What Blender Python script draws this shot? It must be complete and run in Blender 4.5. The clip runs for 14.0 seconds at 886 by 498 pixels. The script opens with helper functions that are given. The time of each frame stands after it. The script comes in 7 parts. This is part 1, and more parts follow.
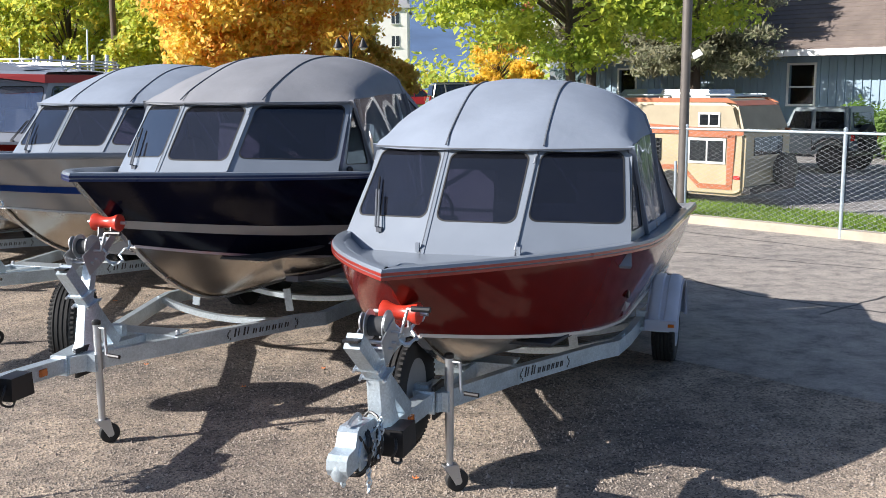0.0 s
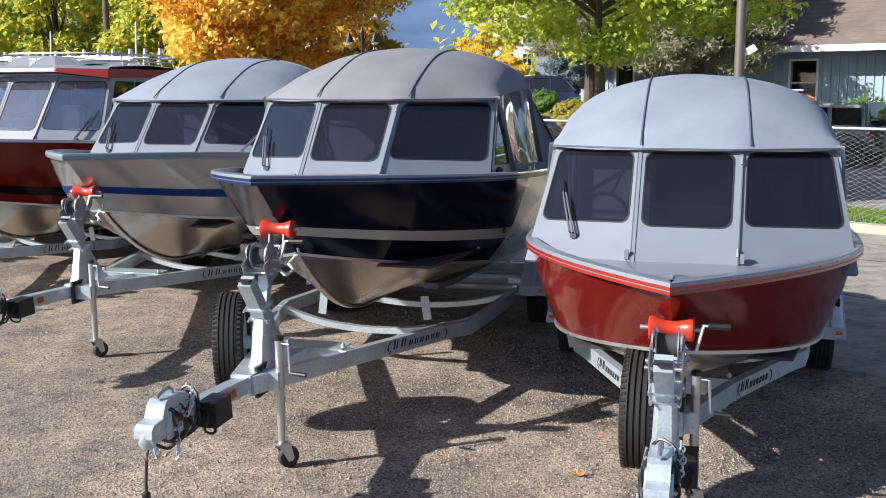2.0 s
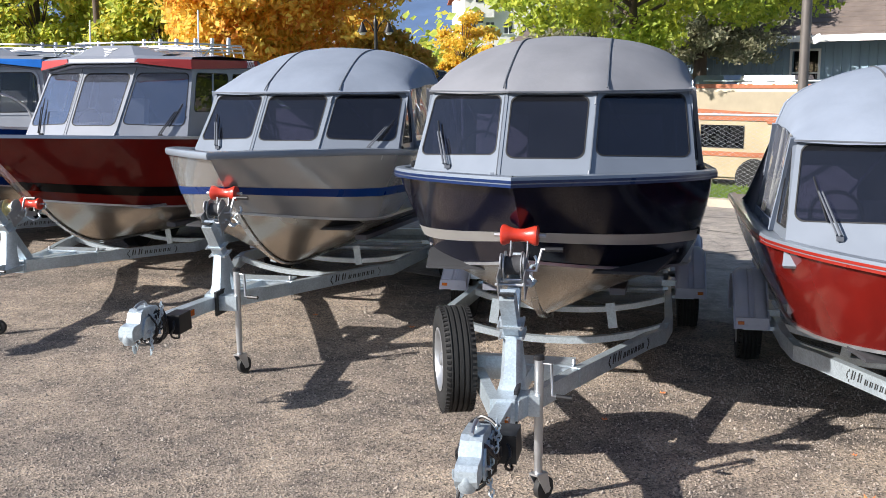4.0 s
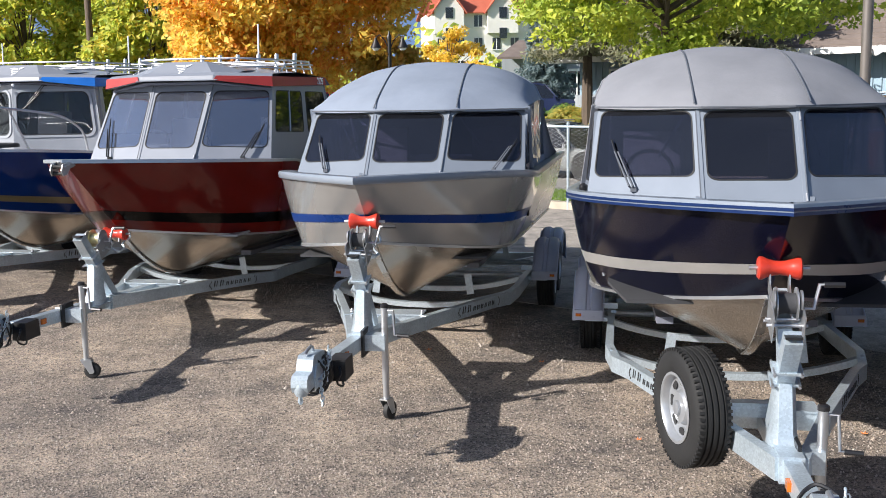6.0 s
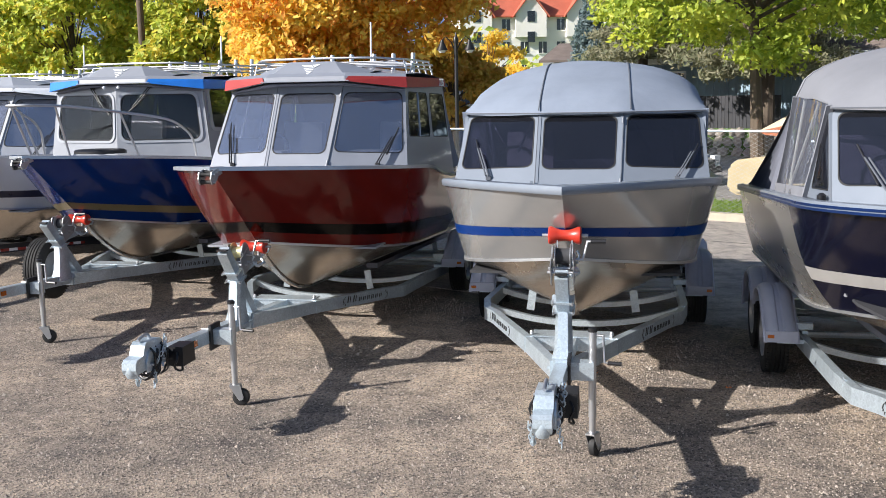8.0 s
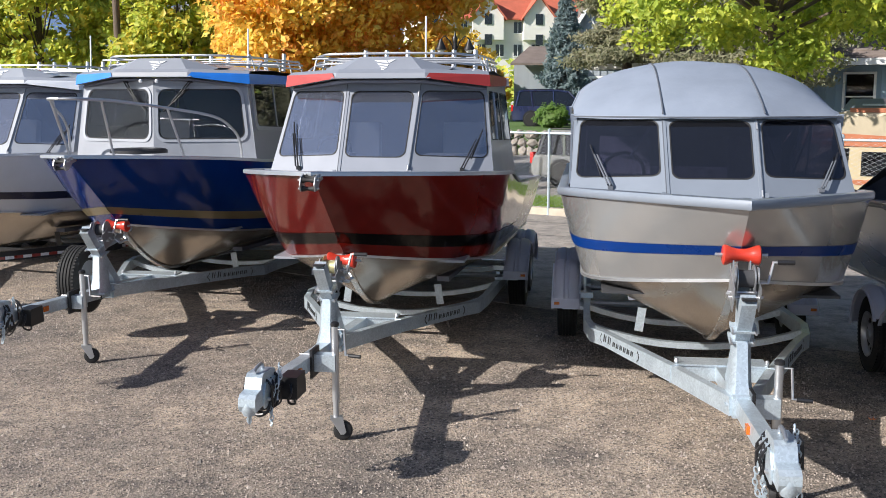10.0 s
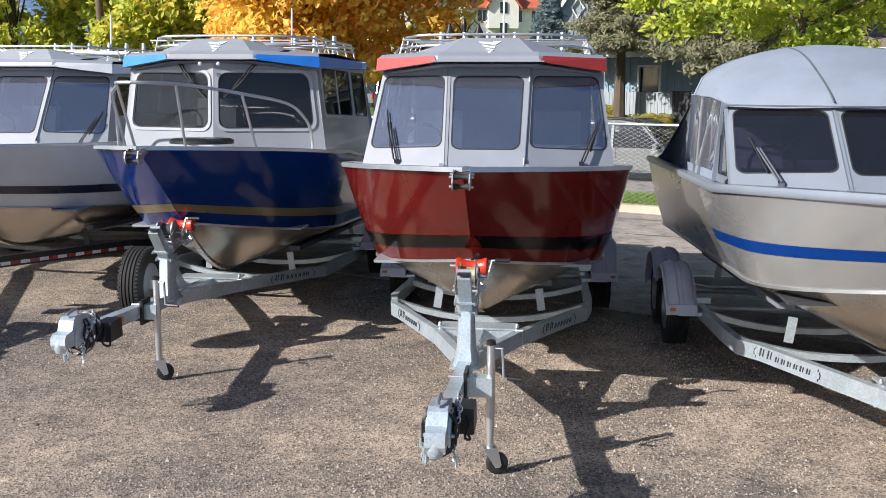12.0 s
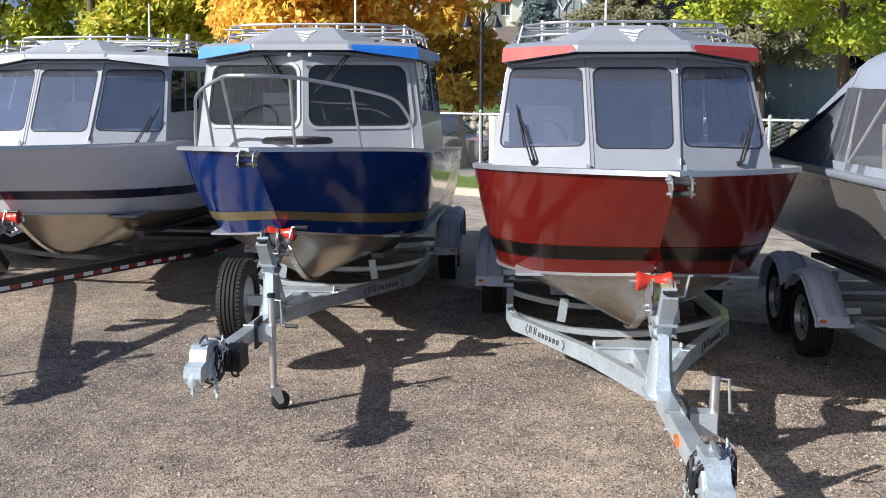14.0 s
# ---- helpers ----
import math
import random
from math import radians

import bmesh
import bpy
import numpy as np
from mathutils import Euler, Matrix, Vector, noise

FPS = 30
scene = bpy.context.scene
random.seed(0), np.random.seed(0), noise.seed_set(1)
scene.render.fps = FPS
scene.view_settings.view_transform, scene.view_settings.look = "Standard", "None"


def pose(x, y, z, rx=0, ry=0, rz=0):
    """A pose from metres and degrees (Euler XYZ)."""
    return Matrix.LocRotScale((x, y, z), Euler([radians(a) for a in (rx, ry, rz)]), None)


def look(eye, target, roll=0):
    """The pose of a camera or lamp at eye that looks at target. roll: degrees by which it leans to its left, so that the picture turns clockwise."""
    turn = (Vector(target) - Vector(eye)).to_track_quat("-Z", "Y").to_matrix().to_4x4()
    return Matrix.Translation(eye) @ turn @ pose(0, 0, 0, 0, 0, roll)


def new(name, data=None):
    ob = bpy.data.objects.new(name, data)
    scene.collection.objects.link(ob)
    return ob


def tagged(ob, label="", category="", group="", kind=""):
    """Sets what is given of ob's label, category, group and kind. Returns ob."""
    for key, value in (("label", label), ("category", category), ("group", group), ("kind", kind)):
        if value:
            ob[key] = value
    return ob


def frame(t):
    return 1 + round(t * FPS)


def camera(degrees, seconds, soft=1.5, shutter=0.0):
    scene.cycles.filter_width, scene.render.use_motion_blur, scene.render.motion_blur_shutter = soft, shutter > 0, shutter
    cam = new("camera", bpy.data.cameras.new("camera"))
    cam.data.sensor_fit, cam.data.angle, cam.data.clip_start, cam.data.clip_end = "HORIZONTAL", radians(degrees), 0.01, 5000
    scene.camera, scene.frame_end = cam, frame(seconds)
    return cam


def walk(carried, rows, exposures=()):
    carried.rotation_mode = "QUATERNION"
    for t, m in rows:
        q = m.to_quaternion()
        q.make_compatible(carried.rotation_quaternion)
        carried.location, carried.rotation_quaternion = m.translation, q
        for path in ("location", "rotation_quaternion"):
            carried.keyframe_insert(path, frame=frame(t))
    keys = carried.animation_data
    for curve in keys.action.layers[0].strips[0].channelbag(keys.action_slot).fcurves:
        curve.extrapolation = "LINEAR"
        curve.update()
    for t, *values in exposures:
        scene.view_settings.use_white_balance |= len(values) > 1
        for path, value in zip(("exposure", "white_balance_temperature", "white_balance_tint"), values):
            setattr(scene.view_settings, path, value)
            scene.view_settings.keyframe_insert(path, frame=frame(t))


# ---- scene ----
cam = camera(47.3, 14.0, 0.9)
METRES, EYE, TILT, LEAN, TURN = 11.594, 2.4, 0.0, 0.0, 0.0
ROWS = [
    (0.0, 0.0, 0.0, 0.0, -0.06, -9.03, 0.35),
    (0.5, -0.0342, 0.0081, 0.0007, 0.09, -9.18, 0.42),
    (1.0, -0.0673, 0.0175, 0.0011, -0.09, -9.21, 0.4),
    (1.5, -0.1011, 0.0292, 0.0014, -0.77, -9.25, 0.39),
    (2.0, -0.1354, 0.0434, 0.0011, -2.4, -9.3, 0.28),
    (2.5, -0.1723, 0.0571, 0.0014, -2.8, -9.66, 0.22),
    (3.0, -0.2114, 0.0728, 0.0015, -3.24, -9.95, 0.27),
    (5.5, -0.39, 0.1663, 0.0019, -7.6, -9.17, 0.74),
    (6.0, -0.4144, 0.1852, 0.0026, -7.49, -8.93, 0.95),
    (6.5, -0.4394, 0.2049, 0.0028, -6.9, -8.74, 1.02),
    (7.0, -0.4645, 0.224, 0.0024, -6.12, -8.7, 1.12),
    (7.5, -0.49, 0.2449, 0.0021, -6.17, -8.54, 1.28),
    (8.0, -0.5169, 0.265, 0.0015, -6.48, -8.65, 1.09),
    (10.5, -0.6449, 0.3765, 0.0007, -10.31, -8.6, 0.0),
    (11.0, -0.67, 0.4018, 0.0001, -11.04, -8.69, -0.06),
    (11.5, -0.696, 0.4271, -0.0007, -11.6, -8.93, -0.16),
    (12.0, -0.7196, 0.4508, -0.0012, -12.05, -9.22, -0.22),
    (12.5, -0.7425, 0.4741, -0.0015, -12.52, -9.41, -0.07),
    (13.0, -0.7685, 0.4993, -0.0016, -13.1, -9.53, 0.04),
    (13.5, -0.7937, 0.524, -0.0018, -13.72, -9.54, 0.07),
    (14.0, -0.8181, 0.5479, -0.0019, -14.31, -9.58, -0.03),
]
walk(cam, [(t, pose(0, 0, EYE, TILT, LEAN, TURN) @ pose(METRES * x, METRES * y, METRES * z, 90 + pitch, roll, yaw)) for t, x, y, z, yaw, pitch, roll in ROWS], exposures=[(0.0, 1.08), (3.0, 1.02), (6.0, 1.0), (10.5, 0.90), (14.0, 0.94)])

# ---- world, sun ----
SUN_AZ, SUN_EL = 252.0, 29.5
world = bpy.data.worlds.new("sky")
scene.world = world
world.use_nodes = True
wn = world.node_tree
sky = wn.nodes.new("ShaderNodeTexSky")
sky.sky_type, sky.sun_disc = "NISHITA", False
sky.sun_elevation, sky.sun_rotation = radians(SUN_EL), radians(SUN_AZ)
sky.air_density, sky.dust_density, sky.ozone_density = 0.7, 0.5, 1.0
bg = wn.nodes["Background"]
bg.inputs["Strength"].default_value = 0.080
wn.links.new(sky.outputs[0], bg.inputs["Color"])
sun_data = bpy.data.lights.new("sun", "SUN")
sun_data.energy, sun_data.angle, sun_data.color = 4.7, radians(0.55), (1.0, 0.948, 0.885)
sun = new("sun", sun_data)
az, el = radians(SUN_AZ), radians(SUN_EL)
SUN_DIR = Vector((math.sin(az) * math.cos(el), math.cos(az) * math.cos(el), math.sin(el)))
sun.matrix_world = look(SUN_DIR * 60, (0, 0, 0))


# ---- materials ----
def shader(name):
    m = bpy.data.materials.new(name)
    m.use_nodes = True
    nt = m.node_tree
    return m, nt, nt.nodes["Principled BSDF"]


def noise_node(nt, scale, detail=4.0, rough=0.55, stretch=None, coord="Object"):
    tc = nt.nodes.new("ShaderNodeTexCoord")
    n = nt.nodes.new("ShaderNodeTexNoise")
    n.inputs["Scale"].default_value, n.inputs["Detail"].default_value, n.inputs["Roughness"].default_value = scale, detail, rough
    if stretch:
        mp = nt.nodes.new("ShaderNodeMapping")
        mp.inputs["Scale"].default_value = stretch
        nt.links.new(tc.outputs[coord], mp.inputs["Vector"])
        nt.links.new(mp.outputs[0], n.inputs["Vector"])
    else:
        nt.links.new(tc.outputs[coord], n.inputs["Vector"])
    return n


def ramp(nt, source, stops):
    r = nt.nodes.new("ShaderNodeValToRGB")
    while len(r.color_ramp.elements) < len(stops):
        r.color_ramp.elements.new(0.5)
    for e, (pos, col) in zip(r.color_ramp.elements, stops):
        e.position, e.color = pos, (*col, 1) if len(col) == 3 else col
    nt.links.new(source, r.inputs["Fac"])
    return r


def bump(nt, b, source, strength, distance):
    k = nt.nodes.new("ShaderNodeBump")
    k.inputs["Strength"].default_value, k.inputs["Distance"].default_value = strength, distance
    nt.links.new(source, k.inputs["Height"])
    nt.links.new(k.outputs[0], b.inputs["Normal"])
    return k


def varied(name, base, metal=0.0, *tail, spec=0.5, **more):
    m = grained(name, base, metal, *tail, **more)
    m.node_tree.nodes["Principled BSDF"].inputs["Specular IOR Level"].default_value = spec
    return m


def grained(name, base, metal=0.0, rough=0.5, spread=0.12, scale=6.0, fine=120.0, relief=0.15, depth=0.002, coat=0.0, stretch=None, rough_spread=0.1):
    """A surface of one colour with stains at one scale, grain and relief at another."""
    m, nt, b = shader(name)
    big, small = noise_node(nt, scale, 5, 0.6, stretch), noise_node(nt, fine, 3, 0.6, stretch)
    lo, hi = [max(c * (1 - spread), 0) for c in base], [min(c * (1 + spread), 1) for c in base]
    r = ramp(nt, big.outputs[0], [(0.3, lo), (0.7, hi)])
    nt.links.new(r.outputs[0], b.inputs["Base Color"])
    mr = nt.nodes.new("ShaderNodeMapRange")
    mr.inputs["To Min"].default_value, mr.inputs["To Max"].default_value = max(rough - rough_spread, 0.02), min(rough + rough_spread, 1)
    nt.links.new(big.outputs[0], mr.inputs["Value"])
    nt.links.new(mr.outputs[0], b.inputs["Roughness"])
    b.inputs["Metallic"].default_value = metal
    b.inputs["Coat Weight"].default_value = coat
    b.inputs["Coat Roughness"].default_value = 0.06
    if relief:
        bump(nt, b, small.outputs[0], relief, depth)
    return m


def galvanised_material():
    m, nt, b = shader("galvanised_steel")
    tc = nt.nodes.new("ShaderNodeTexCoord")
    v = nt.nodes.new("ShaderNodeTexVoronoi")
    v.inputs["Scale"].default_value = 90
    nt.links.new(tc.outputs["Object"], v.inputs["Vector"])
    n = noise_node(nt, 5, 5, 0.6)
    mix = nt.nodes.new("ShaderNodeMix")
    mix.data_type = "RGBA"
    mix.inputs["Factor"].default_value = 0.35
    r1 = ramp(nt, v.outputs["Color"], [(0.0, (0.40, 0.47, 0.53)), (1.0, (0.64, 0.73, 0.80))])
    r2 = ramp(nt, n.outputs[0], [(0.3, (0.30, 0.36, 0.41)), (0.7, (0.68, 0.77, 0.84))])
    nt.links.new(r1.outputs[0], mix.inputs["A"])
    nt.links.new(r2.outputs[0], mix.inputs["B"])
    nt.links.new(mix.outputs["Result"], b.inputs["Base Color"])
    b.inputs["Metallic"].default_value, b.inputs["Roughness"].default_value = 0.6, 0.36
    bump(nt, b, n.outputs[0], 0.15, 0.003)
    return m


def glass_material(name, tint, gloss_tint=(0.9, 0.93, 1.0), dust=0.032, shine=0.06):
    m = bpy.data.materials.new(name)
    m.use_nodes = True
    nt = m.node_tree
    nt.nodes.remove(nt.nodes["Principled BSDF"])
    out = nt.nodes["Material Output"]
    tr, gl, mix, fr = (nt.nodes.new(k) for k in ("ShaderNodeBsdfTransparent", "ShaderNodeBsdfGlossy", "ShaderNodeMixShader", "ShaderNodeLayerWeight"))
    tr.inputs[0].default_value = (*tint, 1)
    gl.inputs[0].default_value, gl.inputs["Roughness"].default_value = (*gloss_tint, 1), 0.02
    pw, amount = nt.nodes.new("ShaderNodeMath"), nt.nodes.new("ShaderNodeMath")
    pw.operation, amount.operation = "POWER", "MULTIPLY_ADD"
    pw.inputs[1].default_value, amount.inputs[1].default_value, amount.inputs[2].default_value = 4.0, 0.7, shine
    nt.links.new(fr.outputs["Facing"], pw.inputs[0])
    nt.links.new(pw.outputs[0], amount.inputs[0])
    nt.links.new(amount.outputs[0], mix.inputs[0])
    nt.links.new(tr.outputs[0], mix.inputs[1])
    nt.links.new(gl.outputs[0], mix.inputs[2])
    df, dusty = nt.nodes.new("ShaderNodeBsdfDiffuse"), nt.nodes.new("ShaderNodeMixShader")
    df.inputs[0].default_value = (0.55, 0.59, 0.72, 1)
    film = noise_node(nt, 3.0, 4, 0.6)
    mr = nt.nodes.new("ShaderNodeMapRange")
    mr.inputs["To Min"].default_value, mr.inputs["To Max"].default_value = dust * 0.5, dust * 1.5
    nt.links.new(film.outputs[0], mr.inputs["Value"])
    nt.links.new(mr.outputs[0], dusty.inputs[0])
    nt.links.new(mix.outputs[0], dusty.inputs[1])
    nt.links.new(df.outputs[0], dusty.inputs[2])
    nt.links.new(dusty.outputs[0], out.inputs["Surface"])
    return m


def ground_material(name, pale, dark, stone_scale, relief, patch=0.55, speckle=1.0):
    """Crushed stone: patches of pale dust and dark aggregate, single stones and grit."""
    m, nt, b = shader(name)
    tc = nt.nodes.new("ShaderNodeTexCoord")
    v = nt.nodes.new("ShaderNodeTexVoronoi")
    v.inputs["Scale"].default_value = stone_scale
    nt.links.new(tc.outputs["Object"], v.inputs["Vector"])
    big, mid, fine = noise_node(nt, patch, 9, 0.68), noise_node(nt, 3.2, 10, 0.78), noise_node(nt, 170, 3, 0.7)
    base = ramp(nt, big.outputs[0], [(0.36, dark), (0.50, [(p + q) / 2 for p, q in zip(pale, dark)]), (0.60, pale)])
    lo, hi = 1 - 0.78 * speckle, 1 + 0.55 * speckle
    grain = ramp(nt, v.outputs["Color"], [(0.08, (lo, lo, lo * 1.02)), (0.5, (0.95, 0.95, 0.95)), (0.82, (1.12, 1.10, 1.08)), (0.96, (hi, hi * 0.98, hi * 0.95))])
    dirt = ramp(nt, mid.outputs[0], [(0.36, (0.50, 0.50, 0.53)), (0.50, (0.98, 0.97, 0.96)), (0.62, (1.24, 1.22, 1.19))])
    grit = ramp(nt, fine.outputs[0], [(0.30, (0.62, 0.62, 0.62)), (0.70, (1.32, 1.31, 1.29))])
    last = base.outputs[0]
    for layer in (grain, dirt, grit):
        k = nt.nodes.new("ShaderNodeMix")
        k.data_type, k.blend_type = "RGBA", "MULTIPLY"
        k.inputs["Factor"].default_value = 1.0
        nt.links.new(last, k.inputs["A"])
        nt.links.new(layer.outputs[0], k.inputs["B"])
        last = k.outputs["Result"]
    nt.links.new(last, b.inputs["Base Color"])
    b.inputs["Roughness"].default_value = 0.86
    first = bump(nt, b, v.outputs["Distance"], relief, 0.007)
    second = bump(nt, b, mid.outputs[0], 0.5, 0.03)
    nt.links.new(second.outputs[0], first.inputs["Normal"])
    nt.links.new(first.outputs[0], b.inputs["Normal"])
    return m


def pebble_material(name, colours):
    """Loose stones, each of one of a few colours."""
    m, nt, b = shader(name)
    g = nt.nodes.new("ShaderNodeNewGeometry")
    r = ramp(nt, g.outputs["Random Per Island"], [(i / (len(colours) - 1), c) for i, c in enumerate(colours)])
    nt.links.new(r.outputs[0], b.inputs["Base Color"])
    b.inputs["Roughness"].default_value = 0.8
    return m


def leaf_material(name, colours):
    m, nt, b = shader(name)
    g = nt.nodes.new("ShaderNodeNewGeometry")
    n = len(colours)
    tone, mixed = noise_node(nt, 0.9, 3, 0.6), nt.nodes.new("ShaderNodeMix")
    spread = nt.nodes.new("ShaderNodeMapRange")
    spread.inputs["From Min"].default_value, spread.inputs["From Max"].default_value = 0.32, 0.68
    nt.links.new(tone.outputs[0], spread.inputs["Value"])
    mixed.inputs["Factor"].default_value = 0.55
    nt.links.new(g.outputs["Random Per Island"], mixed.inputs["A"])
    nt.links.new(spread.outputs[0], mixed.inputs["B"])
    r = ramp(nt, mixed.outputs["Result"], [(i / max(n - 1, 1), c) for i, c in enumerate(colours)])
    nt.links.new(r.outputs[0], b.inputs["Base Color"])
    b.inputs["Roughness"].default_value = 0.55
    b.inputs["Subsurface Weight"].default_value = 0.0
    t = nt.nodes.new("ShaderNodeBsdfTranslucent")
    nt.links.new(r.outputs[0], t.inputs["Color"])
    mix = nt.nodes.new("ShaderNodeMixShader")
    mix.inputs[0].default_value = 0.56
    out = nt.nodes["Material Output"]
    nt.links.new(b.outputs[0], mix.inputs[1])
    nt.links.new(t.outputs[0], mix.inputs[2])
    nt.links.new(mix.outputs[0], out.inputs["Surface"])
    return m


def canvas_material(name, base):
    """Woven canvas that lets a little light through, with soft wrinkles and a fine weave."""
    m = varied(name, base, 0.0, 0.85, 0.10, 2.2, 9, 0.35, 0.012)
    nt = m.node_tree
    b = nt.nodes["Principled BSDF"]
    b.inputs["Specular IOR Level"].default_value = 0.2
    fine = noise_node(nt, 700, 2, 0.5)
    k = nt.nodes.new("ShaderNodeBump")
    k.inputs["Strength"].default_value, k.inputs["Distance"].default_value = 0.25, 0.001
    nt.links.new(fine.outputs[0], k.inputs["Height"])
    old = b.inputs["Normal"].links[0].from_node
    nt.links.new(k.outputs[0], old.inputs["Normal"])
    t, mix = nt.nodes.new("ShaderNodeBsdfTranslucent"), nt.nodes.new("ShaderNodeMixShader")
    t.inputs["Color"].default_value = (*base, 1)
    mix.inputs[0].default_value = 0.15
    out = nt.nodes["Material Output"]
    nt.links.new(b.outputs[0], mix.inputs[1])
    nt.links.new(t.outputs[0], mix.inputs[2])
    nt.links.new(mix.outputs[0], out.inputs["Surface"])
    return m


GALV = galvanised_material()
WIRE = varied("weathered_fence_wire", (0.36, 0.38, 0.40), 0.5, 0.5, 0.1, 6, 120, 0)
ALU = varied("bare_aluminium", (0.62, 0.60, 0.57), 0.9, 0.28, 0.08, 2.5, 60, 0.10, 0.002, stretch=(1, 0.15, 1))
ALU_DARK = varied("bottom_aluminium", (0.50, 0.46, 0.41), 0.95, 0.26, 0.12, 1.8, 40, 0.12, 0.003, stretch=(1, 0.2, 1))
BRIGHT = varied("bright_aluminium", (0.50, 0.51, 0.53), 0.9, 0.42, 0.05, 8, 90, 0.04, 0.001)
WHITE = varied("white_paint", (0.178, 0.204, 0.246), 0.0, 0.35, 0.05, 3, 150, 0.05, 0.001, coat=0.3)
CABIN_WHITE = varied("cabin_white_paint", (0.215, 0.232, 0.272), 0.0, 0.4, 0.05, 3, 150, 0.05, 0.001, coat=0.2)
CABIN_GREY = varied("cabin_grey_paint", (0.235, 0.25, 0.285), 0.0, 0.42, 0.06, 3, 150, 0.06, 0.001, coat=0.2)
RED = varied("red_gloss_paint", (0.115, 0.0075, 0.0055), 0.0, 0.08, 0.15, 2.0, 3.5, 0.3, 0.005, coat=0.0, spec=0.3)
RED_DEEP = varied("deep_red_gloss_paint", (0.105, 0.0075, 0.0055), 0.0, 0.08, 0.15, 2.0, 3.5, 0.3, 0.005, coat=0.0, spec=0.3)
BLACK_BLUE = varied("navy_black_gloss_paint", (0.003, 0.0035, 0.012), 0.0, 0.14, 0.2, 2.0, 4.5, 0.3, 0.004, coat=0.05, spec=0.22)
BLUE = varied("blue_gloss_paint", (0.0015, 0.021, 0.13), 0.0, 0.08, 0.2, 2.0, 3.5, 0.3, 0.005, coat=0.0, spec=0.25)
SILVER = varied("silver_metallic_paint", (0.40, 0.405, 0.41), 0.6, 0.24, 0.06, 2.0, 200, 0.03, 0.0006, coat=0.6)
# both greys are lightened: sky reflection and open-sky light sit in the colour
CABIN_PALE_SKYLIT = varied("pale_skylit_cabin_paint", (0.29, 0.31, 0.35), 0.0, 0.4, 0.05, 3, 150, 0.05, 0.001, coat=0.2)
GREY_SKYLIT = varied("grey_skylit_paint", (0.58, 0.61, 0.66), 0.0, 0.32, 0.06, 2.0, 200, 0.03, 0.0006, coat=0.6)
STRIPE_BLUE = varied("blue_stripe", (0.001, 0.026, 0.15), 0.0, 0.3, 0.08, 5, 200, 0, coat=0.0, spec=0.2)
STRIPE_NAVY = varied("navy_stripe", (0.012, 0.016, 0.045), 0.0, 0.3, 0.08, 5, 200, 0, coat=0.5)
STRIPE_BLACK = varied("black_stripe", (0.003, 0.0025, 0.0025), 0.0, 0.15, 0.1, 5, 200, 0, coat=0.03, spec=0.15)
STRIPE_SILVER = varied("silver_stripe", (0.40, 0.39, 0.38), 0.3, 0.35, 0.06, 5, 200, 0)
STRIPE_GOLD = varied("dull_gold_stripe", (0.16, 0.13, 0.06), 0.2, 0.3, 0.06, 5, 200, 0, coat=0.5)
PIN_NAVY = varied("navy_pin_stripe", (0.005, 0.018, 0.075), 0.0, 0.3, 0.08, 5, 200, 0, coat=0.0, spec=0.3)
STRIPE_RED = varied("bright_red_stripe", (0.27, 0.02, 0.013), 0.0, 0.3, 0.06, 5, 200, 0, coat=0.5)
ROOF_RED = varied("red_roof_paint", (0.30, 0.032, 0.032), 0.0, 0.5, 0.08, 5, 200, 0, coat=0.0, spec=0.3)
ROOF_BLUE = varied("blue_roof_paint", (0.015, 0.17, 0.62), 0.0, 0.38, 0.08, 5, 200, 0, coat=0.4)
ROOF_WHITE = varied("white_roof_paint", (0.75, 0.77, 0.80), 0.0, 0.38, 0.05, 5, 200, 0, coat=0.4)
CANVAS = canvas_material("grey_blue_canvas", (0.235, 0.273, 0.342))
CANVAS_GREY = canvas_material("neutral_grey_canvas", (0.225, 0.232, 0.258))
CANVAS_DARK = varied("charcoal_canvas", (0.15, 0.16, 0.20), 0.0, 0.85, 0.12, 2.2, 12, 0.4, 0.015)
SEAM = varied("dark_seam", (0.09, 0.10, 0.12), 0.0, 0.8, 0.1, 5, 60, 0)
RUBBER = varied("black_rubber", (0.014, 0.014, 0.015), 0.0, 0.7, 0.25, 8, 80, 0.2, 0.002)
TYRE = varied("tyre_rubber", (0.008, 0.008, 0.0085), 0.0, 0.78, 0.3, 8, 60, 0.25, 0.002)
PLASTIC = varied("black_plastic", (0.012, 0.012, 0.014), 0.0, 0.4, 0.2, 8, 120, 0.05, 0.001)
MARK = varied("dark_grey_print", (0.035, 0.037, 0.04), 0.0, 0.6, 0.2, 20, 90, 0)
ORANGE = varied("orange_red_roller", (0.43, 0.034, 0.019), 0.0, 0.32, 0.12, 12, 90, 0.05, 0.001)
FENDER = varied("pale_fender_plastic", (0.42, 0.44, 0.53), 0.0, 0.42, 0.08, 3, 40, 0.08, 0.002)
RIM = varied("silver_rim_paint", (0.36, 0.375, 0.40), 0.6, 0.35, 0.08, 10, 100, 0.03, 0.001)
AMBER = varied("amber_lens", (0.50, 0.12, 0.01), 0.0, 0.2, 0.1, 20, 100, 0.1, 0.001, coat=0.6)
RED_LENS = varied("red_lens", (0.45, 0.01, 0.01), 0.0, 0.2, 0.1, 20, 100, 0.1, 0.001, coat=0.6)
BRASS = varied("weathered_brass", (0.55, 0.50, 0.28), 0.7, 0.4, 0.2, 15, 90, 0.05, 0.001)
TAPE_WHITE = varied("white_tape", (0.7, 0.7, 0.7), 0.0, 0.3, 0.05, 9, 90, 0)
